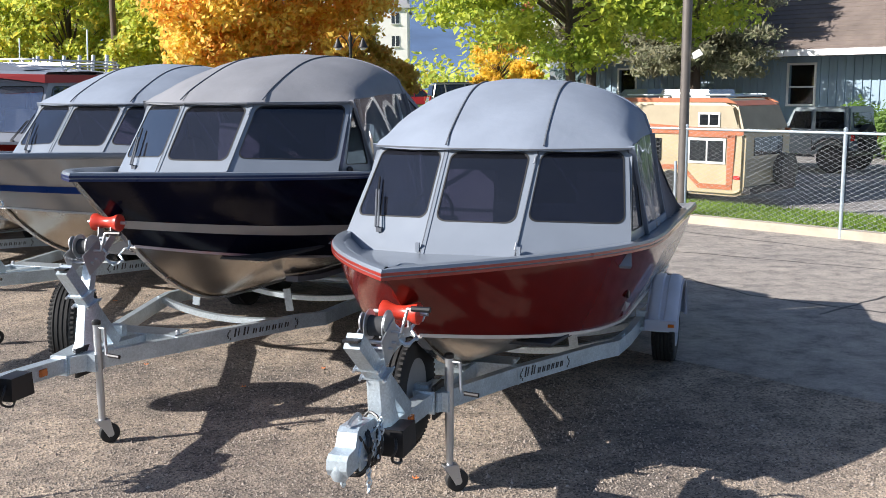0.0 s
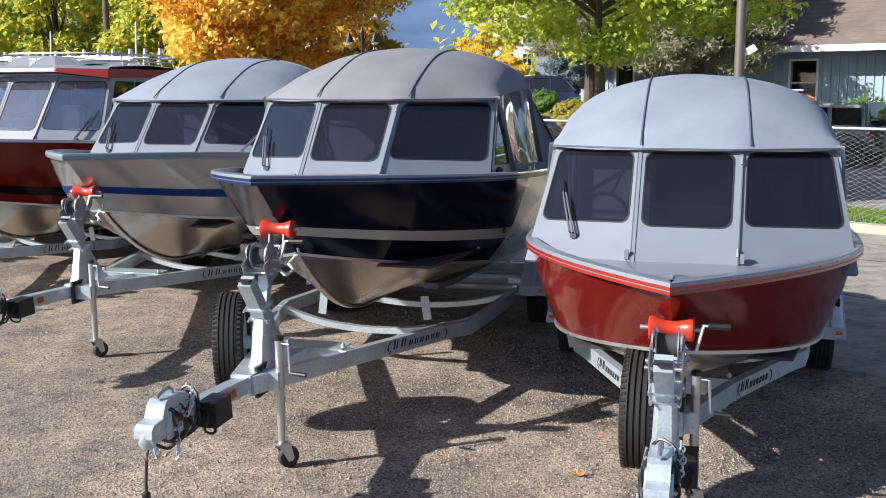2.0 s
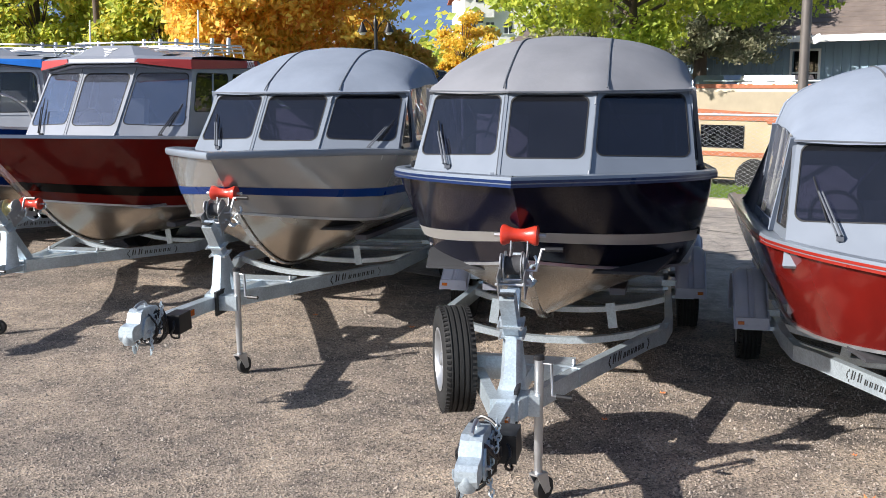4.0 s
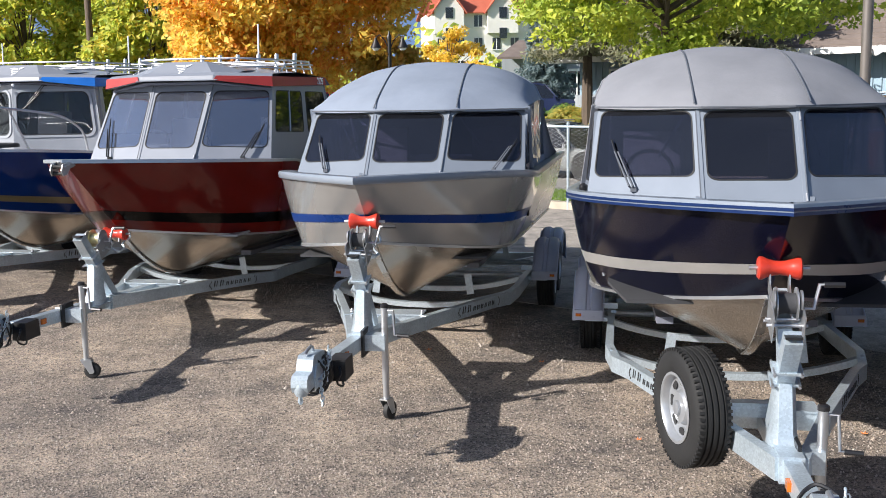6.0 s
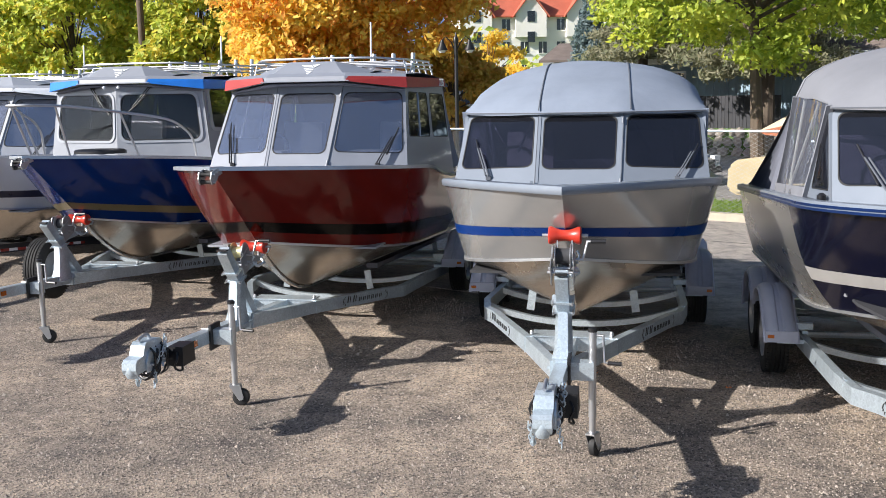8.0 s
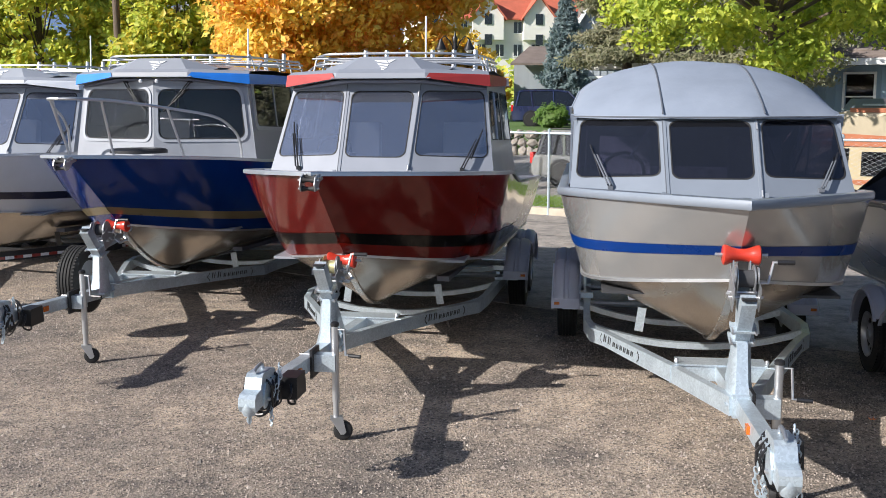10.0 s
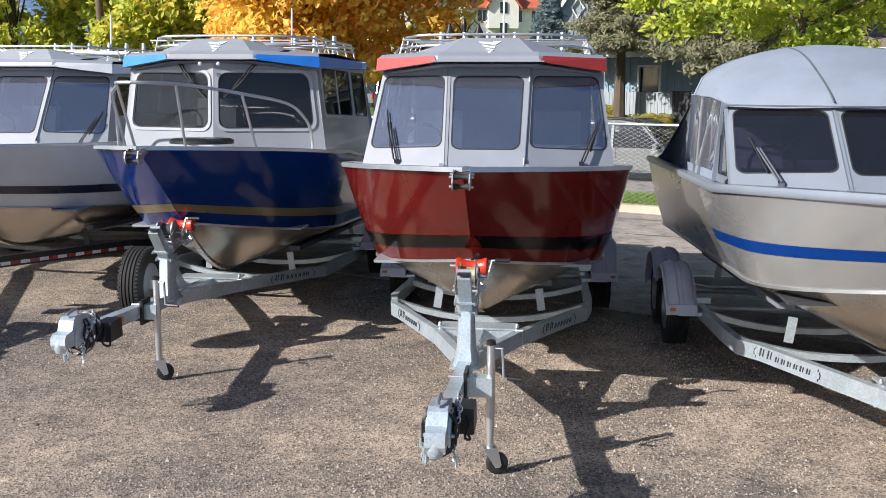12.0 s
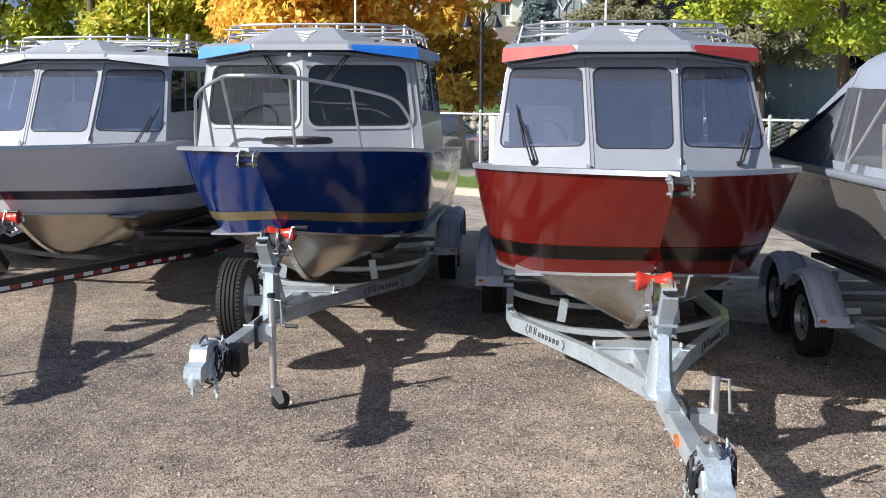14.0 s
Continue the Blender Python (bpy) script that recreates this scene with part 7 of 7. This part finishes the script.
def jeep():
    c = thing("jeep", parked(6.37, 12.48, True), "blue-grey boxy jeep with a hard top", "car")
    W = 1.75
    profile_body("body", [(-2.1, 0.5), (-2.1, 1.04), (-0.8, 1.1), (-0.72, 1.15), (1.33, 1.15), (1.36, 0.5)], W, JEEP, c, 1, 3, 0.05)
    profile_body("hard_top", [(-0.62, 1.13), (-0.36, 1.78), (1.26, 1.82), (1.33, 1.13)], W * 0.96, JEEP, c, 0.9, 1.2, 0.05)
    for s in (-1, 1):
        x = s * W * 0.473
        side_glass(c, [(-0.46, 1.2), (-0.28, 1.68), (0.2, 1.68), (0.2, 1.2)], x)
        side_glass(c, [(0.34, 1.2), (0.34, 1.68), (1.12, 1.68), (1.16, 1.2)], x)
        part("door_seam", box((s * W / 2, 0.27, 0.86), (0.012, 0.014, 0.56)), PLASTIC, c)
        part("door_seam", box((s * W / 2, -0.6, 0.86), (0.012, 0.014, 0.56)), PLASTIC, c)
        part("door_handle", box((s * (W / 2 + 0.01), 0.14, 1.02), (0.03, 0.12, 0.03)), PLASTIC, c, bevel=0.008)
        part("sill_step", tube([(s * (W / 2 + 0.06), -0.95, 0.46), (s * (W / 2 + 0.06), 0.38, 0.46)], 0.035, n=8), PLASTIC, c, smooth=True)
        part("mirror", box((s * (W / 2 + 0.12), -0.5, 1.24), (0.16, 0.07, 0.16)), PLASTIC, c, bevel=0.02)
        part("tail_light", box((s * (W / 2 - 0.12), 1.37, 0.98), (0.14, 0.05, 0.18)), RED_LENS, c, bevel=0.015)
        part("headlight", lathe([(0.0, 0.03), (0.07, 0.02), (0.09, 0.0), (0.09, -0.04)], pose(s * 0.55, -2.1, 0.88, 90), 18), TRIM, c, smooth=True)
        for y in (-1.5, 0.85):
            # flared mudguard bent round the wheel
            arc = [(s * (W / 2 + 0.06), y + 0.52 * math.cos(a), 0.46 + 0.50 * math.sin(a)) for a in [math.pi * k / 10 for k in range(1, 10)]]
            part("mudguard", sweep(arc, rect(0.26, 0.05)), PLASTIC, c)
            part("wheel_arch", lathe([(0.44, -0.05), (0.44, 0.05)], along_x(s * (W / 2 - 0.05), y, 0.42), 22), PLASTIC, c)
            car_wheel(c, s * (W / 2 - 0.02), y, 0.39, s, 0.26)
    part("rear_window", box((0, 1.305, 1.45), (1.2, 0.02, 0.42), pose(0, 0, 0, 5).to_3x3()), CAR_GLASS, c, bevel=0.008)
    part("windscreen", box((0, -0.5, 1.46), (1.35, 0.02, 0.5), pose(0, 0, 0, -22).to_3x3()), CAR_GLASS, c, bevel=0.008)
    part("grille", box((0, -2.11, 0.86), (0.8, 0.04, 0.3)), PLASTIC, c, bevel=0.015)
    for y in (-2.2, 1.44):
        part("bumper", box((0, y, 0.55), (W, 0.14, 0.14)), PLASTIC, c, bevel=0.03)
    part("spare_wheel", lathe([(0.2, 0), (0.38, 0.0), (0.38, 0.22), (0.2, 0.24)], pose(0.1, 1.38, 0.95, -90), 24), TYRE, c, smooth=True)


camper()
jeep()
car(parked(12.9, 6.5), "silver estate car parked behind the fence", CAR_SILVER, 4.7, 1.82, 1.5)
car(parked(19.6, 6.6), "silver-blue car parked behind the fence", CAR_SILVER, 4.5, 1.8, 1.45, "saloon")
car(pose(6.3, 51.0, 1.0, 0, 0, 70), "dark blue car parked on the raised ground", CAR_BLUE, 4.5, 1.8, 1.7)
car(pose(1.5, 60.0, 0.9, 0, 0, 100), "white-silver van parked far off", CAR_SILVER, 4.8, 1.9, 1.8)
car(pose(-2.0, 82.0, 0.9, 0, 0, 95), "red car parked far off", CAR_RED, 4.4, 1.8, 1.5)


# ---- houses ----
def wall_box(parent, name, c, s, mat, m=None):
    return part(name, box(c, s, m), mat, parent)


def blue_house():
    """The blue-grey battened house with a brown shingle roof; local x runs along the fence, y away from it."""
    o = along(11.2, 19.0)
    ang = math.degrees(math.atan2(-FENCE_DIR.y, -FENCE_DIR.x))
    h = thing("house", pose(o.x, o.y, 0.0, 0, 0, ang), "blue-grey battened house with a brown shingle roof", "house")
    # local +x runs to the camera's right, +y away
    L, D, E = 24.0, 10.0, 3.55
    x_end = -8.4
    openings = ((-7.0, -6.2, 1.5, 3.1), (0.45, 1.4, 1.75, 3.15))
    edges = [x_end] + [x for o4 in openings for x in o4[:2]] + [L]
    for x0, x1 in zip(edges[::2], edges[1::2]):
        wall_box(h, "wall", ((x0 + x1) / 2, 0.4, E / 2), (x1 - x0, 0.2, E), SIDING)
    for x0, x1, z0, z1 in openings:
        wall_box(h, "wall", ((x0 + x1) / 2, 0.4, z0 / 2), (x1 - x0, 0.2, z0), SIDING)
        wall_box(h, "wall", ((x0 + x1) / 2, 0.4, (z1 + E) / 2), (x1 - x0, 0.2, E - z1), SIDING)
        xm, zm = (x0 + x1) / 2, (z0 + z1) / 2
        w = part("window", box((xm, 0.45, zm), (x1 - x0, 0.02, z1 - z0)), GLASS_CLEAR, h)
        # added dark board behind the pane, standing in for the unlit room
        part("dark_backing", box((xm, 0.62, zm), (x1 - x0 + 0.3, 0.03, z1 - z0 + 0.3)), WOOD_DARK, w)
        for c, s in (((xm, 0.29, z1 + 0.03), (x1 - x0 + 0.16, 0.06, 0.08)), ((xm, 0.29, z0 - 0.03), (x1 - x0 + 0.16, 0.08, 0.08)), ((x0 - 0.04, 0.29, zm), (0.08, 0.06, z1 - z0)), ((x1 + 0.04, 0.29, zm), (0.08, 0.06, z1 - z0)), ((xm, 0.36, z0 + 0.62), (x1 - x0, 0.04, 0.05))):
            part("window_frame", box(c, s), TRIM, w)
    wall_box(h, "wall", (x_end, D / 2 + 0.4, E / 2), (0.2, D, E), SIDING)
    wall_box(h, "wall", (L, D / 2 + 0.4, E / 2), (0.2, D, E), SIDING)
    k = x_end + 0.1
    while k < L:
        if not any(o4[0] - 0.1 < k < o4[1] + 0.1 for o4 in openings):
            part("batten", box((k, 0.28, E / 2), (0.05, 0.04, E)), SIDING, h)
        k += 0.3
    # hipped roof with overhang, shingle courses
    ov, rise, half = 1.0, 4.6, 5.6
    x0, x1 = x_end - 0.7, L + ov
    courses = 26
    for i in range(courses):
        f0, f1 = i / courses, (i + 1) / courses
        ya, yb = -ov + (half + ov) * f0, -ov + (half + ov) * f1
        za, zb = E + rise * f0, E + rise * f1
        xa = x0 + 3.4 * f0
        part("shingle_course", loft([[(xa, ya, za + 0.03), (x1, ya, za + 0.03)], [(xa + 0.13, yb + 0.03, zb + 0.012), (x1, yb + 0.03, zb + 0.012)]], thickness=(0, 0, -0.03)), SHINGLE, h)
    part("roof_end", loft([[(x0, -ov, E), (x0, half * 2 + ov, E)], [(x0 + 3.4, half, E + rise), (x0 + 3.4, half + 0.1, E + rise)]], thickness=(0.05, 0, -0.03)), SHINGLE, h)
    part("fascia", box(((x0 + x1) / 2, -ov, E - 0.02), (x1 - x0, 0.05, 0.22)), TRIM, h)
    part("fascia", box((x0, half - 0.3, E - 0.02), (0.05, half * 2 + 1.2, 0.22)), TRIM, h)
    part("soffit", box(((x0 + x1) / 2, -ov / 2 + 0.2, E - 0.1), (x1 - x0, ov + 0.3, 0.03)), WOOD_DARK, h)
    part("rear_roof", loft([[(x0, half * 2 + ov, E), (x1, half * 2 + ov, E)], [(x0 + 3.4, half, E + rise), (x1, half, E + rise)]]), SHINGLE, h)


def board_fence(d0, d1, n, z0, z1, mat, label, w=0.14):
    f = thing("board_fence", Matrix.Identity(4), label, "fence")
    k = d0
    ang = math.degrees(math.atan2(FENCE_DIR.y, FENCE_DIR.x))
    m = pose(0, 0, 0, 0, 0, ang).to_3x3()
    rnd = random.Random(int(d0 * 10))
    while k < d1:
        part("board", box(along(k, n + rnd.uniform(-0.01, 0.01), (z0 + z1) / 2), (w - 0.012, 0.03, z1 - z0 + rnd.uniform(-0.02, 0.02)), m), mat, f)
        k += w
    part("rail", box(along((d0 + d1) / 2, n + 0.04, z1 - 0.2), (d1 - d0, 0.05, 0.09), m), mat, f)


def grey_house():
    """The grey gabled house far back, with a white diamond in its gable."""
    h = thing("gabled_house", pose(10.8, 59.5, 1.0, 0, 0, -12), "grey gabled house with white trim far behind", "house")
    W, D, E, R = 2.5, 9.0, 5.2, 7.1
    bm = bmesh.new()
    f = [bm.verts.new(p) for p in ((-W / 2, 0, 0), (W / 2, 0, 0), (W / 2, 0, E), (0, 0, R), (-W / 2, 0, E))]
    b = [bm.verts.new(v.co + Vector((0, D, 0))) for v in f]
    bm.faces.new(f)
    bm.faces.new(b[::-1])
    for i in range(5):
        bm.faces.new((f[i], f[(i + 1) % 5], b[(i + 1) % 5], b[i]))
    part("wall", bm, SIDING_GREY, h)
    k = -W / 2 + 0.2
    while k < W / 2:
        zt = E + (R - E) * (1 - abs(k) / (W / 2))
        part("batten", box((k, -0.02, zt / 2), (0.05, 0.04, zt)), SIDING_GREY, h)
        k += 0.4
    for s in (-1, 1):
        part("roof", loft([[(s * (W / 2 + 0.3), -0.3, E - 0.45), (s * (W / 2 + 0.3), D, E - 0.45)], [(0, -0.3, R + 0.1), (0, D, R + 0.1)]], thickness=(0, 0, 0.12)), SHINGLE, h)
        part("barge_board", sweep([(s * (W / 2 + 0.3), -0.32, E - 0.45), (0, -0.32, R + 0.1)], rect(0.05, 0.2)), TRIM, h)
    dm = [(0, R - 2.05), (0.34, R - 1.5), (0, R - 0.95), (-0.34, R - 1.5)]
    part("diamond_trim", sweep([(x, -0.06, z) for x, z in dm], rect(0.1, 0.06), closed=True), TRIM, h)
    w = part("window", box((-0.3, -0.03, 1.55), (1.3, 0.04, 1.7)), CAR_GLASS, h)
    for c, s in (((-0.3, -0.06, 2.45), (1.6, 0.05, 0.14)), ((-0.3, -0.06, 0.66), (1.6, 0.05, 0.14)), ((-1.02, -0.06, 1.55), (0.14, 0.05, 1.9)), ((0.42, -0.06, 1.55), (0.14, 0.05, 1.9)), ((-0.3, -0.06, 1.55), (0.08, 0.05, 1.7))):
        part("window_frame", box(c, s), TRIM, w)
    part("lean_to_roof", loft([[(W / 2, -1.4, 2.9), (W / 2 + 7, -1.4, 2.9)], [(W / 2, 2.5, 5.0), (W / 2 + 7, 2.5, 5.0)]], thickness=(0, 0, 0.12)), SHINGLE, h)
    part("porch_wall", box((W / 2 + 3.5, 0.3, 1.3), (7, 0.2, 2.6)), SIDING_GREY, h)
    part("side_roof", loft([[(-W / 2 - 3.6, -1.0, 3.1), (-W / 2, -1.0, 3.1)], [(-W / 2 - 2.4, 3.0, 4.2), (-W / 2, 3.0, 4.2)]], thickness=(0, 0, 0.12)), SHINGLE, h)
    part("side_wall", box((-W / 2 - 1.7, 0.6, 1.6), (3.3, 0.2, 3.2)), SIDING_GREY, h)


def apartment(x0, x1, y, eave, ridge, mat, roof_mat, label, gables, floors, bays, flat=False, z0=0.9):
    """A far block of flats: wall, windows in frames, roof with dormer gables."""
    h = thing("apartment_building", pose(x0, y, z0), label, "building")
    W, D = x1 - x0, 14.0
    part("wall", box((W / 2, D / 2, eave / 2), (W, D, eave)), mat, h)
    if flat:
        part("roof", box((W / 2, D / 2, eave + 0.3), (W + 0.8, D + 0.8, 0.6)), STUCCO_GREY, h)
        part("upper_storey", box((W / 2 + 1, D / 2, eave + 2.0), (W - 2, D - 2, 3.0)), STUCCO_GREY, h)
    else:
        part("roof", loft([[(-0.6, -0.8, eave - 0.2), (W + 0.6, -0.8, eave - 0.2)], [(1.5, D / 2, ridge), (W - 1.5, D / 2, ridge)], [(-0.6, D + 0.8, eave - 0.2), (W + 0.6, D + 0.8, eave - 0.2)]], thickness=(0, 0, -0.2)), roof_mat, h)
    for f in range(floors):
        for b in range(bays):
            cx, cz = W * (b + 0.5) / bays, eave * (f + 0.55) / floors
            w = part("window", box((cx, -0.02, cz), (1.1, 0.1, 1.5)), CAR_GLASS, h)
            part("window_frame", box((cx, -0.08, cz), (0.08, 0.06, 1.5)), TRIM, w)
            part("window_sill", box((cx, -0.1, cz - 0.8), (1.3, 0.2, 0.1)), TRIM, w)
    for gx, gw in gables:
        g = bmesh.new()
        zt = eave + 2.6
        f = [g.verts.new(p) for p in ((gx - gw / 2, -0.9, eave - 3), (gx + gw / 2, -0.9, eave - 3), (gx + gw / 2, -0.9, eave), (gx, -0.9, zt), (gx - gw / 2, -0.9, eave))]
        b = [g.verts.new(v.co + Vector((0, 5, 0))) for v in f]
        g.faces.new(f)
        g.faces.new(b[::-1])
        for i in range(5):
            g.faces.new((f[i], f[(i + 1) % 5], b[(i + 1) % 5], b[i]))
        gb = part("gable", g, mat, h)
        for s in (-1, 1):
            part("gable_roof", loft([[(gx + s * (gw / 2 + 0.4), -1.3, eave - 0.45), (gx + s * (gw / 2 + 0.4), 5, eave - 0.45)], [(gx, -1.3, zt + 0.12), (gx, 5, zt + 0.12)]], thickness=(0, 0, 0.2)), roof_mat, gb)
        for cz in (eave - 0.3, eave - 3.0):
            part("gable_window", box((gx, -0.95, cz), (1.0, 0.1, 1.4)), CAR_GLASS, gb)


blue_house()
board_fence(13.2, 16.5, 18.25, 0.9, 2.2, WOOD_DARK, "dark stained board fence on the bank")
board_fence(16.5, 19.3, 18.25, 0.9, 2.15, SIDING_GREY, "weathered grey board fence on the bank")
grey_house()
apartment(12.0, 42.0, 140, 12.0, 19.0, STUCCO, TILE_RED, "white apartment building with red tiled roofs", ((2.2, 4.0), (9.5, 4.2), (16.5, 4.2), (24, 4.2)), 4, 12)
apartment(-22.0, -5.0, 150, 13.0, 0, STUCCO, STUCCO_GREY, "white and grey modern apartment building", (), 4, 5, True)


# stone bank before the terrace, in rough stones
def stone_bank():
    b = thing("stone_bank", Matrix.Identity(4), "rough stone bank below the raised ground", "stone wall")
    rnd = random.Random(12)
    shapes = []
    for k in range(5):
        bm = bmesh.new()
        bmesh.ops.create_icosphere(bm, subdivisions=1, radius=0.5)
        for v in bm.verts:
            v.co *= rnd.uniform(0.75, 1.15)
        me = bpy.data.meshes.new("stone")
        bm.to_mesh(me)
        bm.free()
        me.materials.append(STONE)
        shapes.append(me)
    for i in range(60):
        for j in range(3):
            ob = new("stone", shapes[rnd.randrange(5)])
            ob.parent = b
            p = along(10.2 + i * 0.42 + rnd.uniform(-0.1, 0.1), 17.9 - 0.25 * (2 - j) + rnd.uniform(-0.06, 0.06), 0.18 + j * 0.34)
            ob.matrix_world = Matrix.Translation(p) @ pose(0, 0, 0, rnd.uniform(0, 90), rnd.uniform(0, 90), rnd.uniform(0, 360)) @ Matrix.Diagonal((0.5, 0.42, 0.42, 1))


stone_bank()


# ---- cracks and fallen leaves ----
def crack(points, w, label):
    """A sealed crack in the asphalt: a thin dark ribbon with an uneven edge."""
    rnd = random.Random(len(points) * 7 + int(points[0][0] * 10))
    pts = []
    for a, b in zip(points, points[1:]):
        for k in range(14):
            p = Vector((*a, 0)).lerp(Vector((*b, 0)), k / 14)
            pts.append(p + Vector((rnd.uniform(-0.03, 0.03), rnd.uniform(-0.03, 0.03), 0)))
    bm = bmesh.new()
    rows = []
    for i, p in enumerate(pts):
        d = (pts[min(i + 1, len(pts) - 1)] - pts[max(i - 1, 0)]).normalized()
        n = Vector((-d.y, d.x, 0)) * w * rnd.uniform(0.4, 1.2)
        rows.append([p + n + Vector((0, 0, 0.008)), p + Vector((0, 0, 0.011)), p - n + Vector((0, 0, 0.008))])
    ob = part("asphalt_crack", loft(rows), TAR, None, smooth=True)
    tagged(ob, label, "crack", kind="structure")


TAR = varied("tar_sealer", (0.045, 0.042, 0.042), 0.0, 0.6, 0.2, 5, 60, 0.2, 0.002)
for pts in ([along(-7, -0.9)[:2], along(-3, -1.2)[:2], along(2.2, -1.0)[:2], along(6, -1.6)[:2]], [along(-6, -2.6)[:2], along(-2, -2.2)[:2], along(1.5, -2.9)[:2], along(5, -2.4)[:2], along(12, -2.8)[:2]], [along(-1.2, -1.1)[:2], along(-2.4, -3.4)[:2], along(-2.2, -5.6)[:2]], [along(-5.0, -4.6)[:2], along(-1.2, -5.0)[:2], along(0.5, -4.4)[:2]], [along(1.5, -2.9)[:2], along(2.6, -5.2)[:2]], [along(9, -0.8)[:2], along(13, -1.4)[:2], along(18, -1.1)[:2]]):
    crack(pts, 0.022, "dark sealed crack in the worn asphalt")


def fallen_leaf(x, y, turn, size, curl):
    """A lobed maple leaf lying on the gravel, its edges curled up."""
    bm = bmesh.new()
    out = []
    for k in range(15):
        a = 2 * math.pi * k / 15
        r = size * (1.0 if k % 3 == 0 else 0.5 if k % 3 == 1 else 0.62)
        out.append(bm.verts.new((r * math.cos(a), r * math.sin(a), curl * (r / size) ** 2)))
    c = bm.verts.new((0, 0, 0.004))
    for k in range(15):
        bm.faces.new((out[k], out[(k + 1) % 15], c))
    ob = part("fallen_leaf", bm, LEAF_DRY, None)
    ob.matrix_world = pose(x, y, 0.008, 0, 0, turn)
    tagged(ob, "curled orange maple leaf lying on the gravel", "leaf", "fallen leaves")


LEAF_DRY = varied("dry_orange_leaf", (0.62, 0.20, 0.06), 0.0, 0.7, 0.25, 30, 200, 0.3, 0.002)
LEAF_RND = random.Random(3)
fallen_leaf(-0.49, 6.43, 20, 0.055, 0.03)
for k in range(9):
    fallen_leaf(-0.5 - 0.62 * k + LEAF_RND.uniform(-0.5, 0.5) + 1.8, 4.9 + 0.75 * k + LEAF_RND.uniform(-0.8, 0.8), LEAF_RND.uniform(0, 360), LEAF_RND.uniform(0.02, 0.035), 0.015)


# ---- grass, gravel ----
def grass_strip():
    g = np.random.default_rng(5)
    n = 42000
    d, q = g.uniform(-9, 24, n), g.uniform(0.22, 2.15, n)
    p = np.array(FENCE0)[None] + np.array(FENCE_DIR)[None] * d[:, None] + np.array(FENCE_N)[None] * q[:, None]
    h = g.uniform(0.04, 0.10, n)
    a = g.uniform(0, 2 * np.pi, n)
    w = 0.009
    v = np.empty((n, 3, 3))
    s = np.stack([np.cos(a), np.sin(a), np.zeros(n)], 1) * w
    base = p + np.array([0, 0, 0.13])
    v[:, 0], v[:, 1] = base - s, base + s
    v[:, 2] = base + np.stack([g.normal(size=n) * 0.03, g.normal(size=n) * 0.03, h], 1)
    me = bpy.data.meshes.new("grass")
    me.from_pydata(v.reshape(-1, 3).tolist(), [], np.arange(n * 3).reshape(n, 3).tolist())
    me.materials.append(GRASSBLADE)
    tagged(new("grass", me), "bright green mown grass blades on the strip", "grass", kind="stuff")


GRASSBLADE = leaf_material("grass_blade", [(0.20, 0.34, 0.03), (0.28, 0.42, 0.05), (0.15, 0.27, 0.03), (0.36, 0.42, 0.08)])
grass_strip()


def gravel_stones():
    """Loose stones on the gravel where the camera passes nearest, as low pyramids."""
    g = np.random.default_rng(9)
    n = 150000
    u, q = g.uniform(-6.5, 18.5, n), g.uniform(-5.2, 3.0, n)
    row0, row_dir, row_n = np.array([-0.2, 5.4]), np.array([-0.66, 0.751]), np.array([0.751, 0.66])
    xy = row0 + row_dir * u[:, None] + row_n * q[:, None]
    r = g.uniform(0.004, 0.0105, n) * (1 + (g.uniform(size=n) > 0.97) * 0.9)
    a = g.uniform(0, 2 * np.pi, n)
    v = np.empty((n, 5, 3))
    for k in range(4):
        b = a + k * np.pi / 2 + g.uniform(-0.3, 0.3, n)
        v[:, k, 0], v[:, k, 1], v[:, k, 2] = xy[:, 0] + r * np.cos(b), xy[:, 1] + r * np.sin(b), -0.001
    v[:, 4, 0], v[:, 4, 1], v[:, 4, 2] = xy[:, 0] + g.normal(size=n) * r * 0.3, xy[:, 1] + g.normal(size=n) * r * 0.3, r * g.uniform(0.7, 1.3, n)
    i = np.arange(n)[:, None] * 5
    f = np.concatenate([i + np.array([[0, 1, 4]]), i + np.array([[1, 2, 4]]), i + np.array([[2, 3, 4]]), i + np.array([[3, 0, 4]])])
    me = bpy.data.meshes.new("gravel_stones")
    me.from_pydata(v.reshape(-1, 3).tolist(), [], f.tolist())
    me.materials.append(PEBBLE)
    tagged(new("gravel_stones", me), "loose crushed stones scattered on the gravel", "gravel", kind="stuff")


PEBBLE = pebble_material("pebble", [(0.34, 0.28, 0.23), (0.09, 0.082, 0.078), (0.40, 0.34, 0.29), (0.15, 0.125, 0.112), (0.28, 0.24, 0.21), (0.38, 0.34, 0.30)])
gravel_stones()
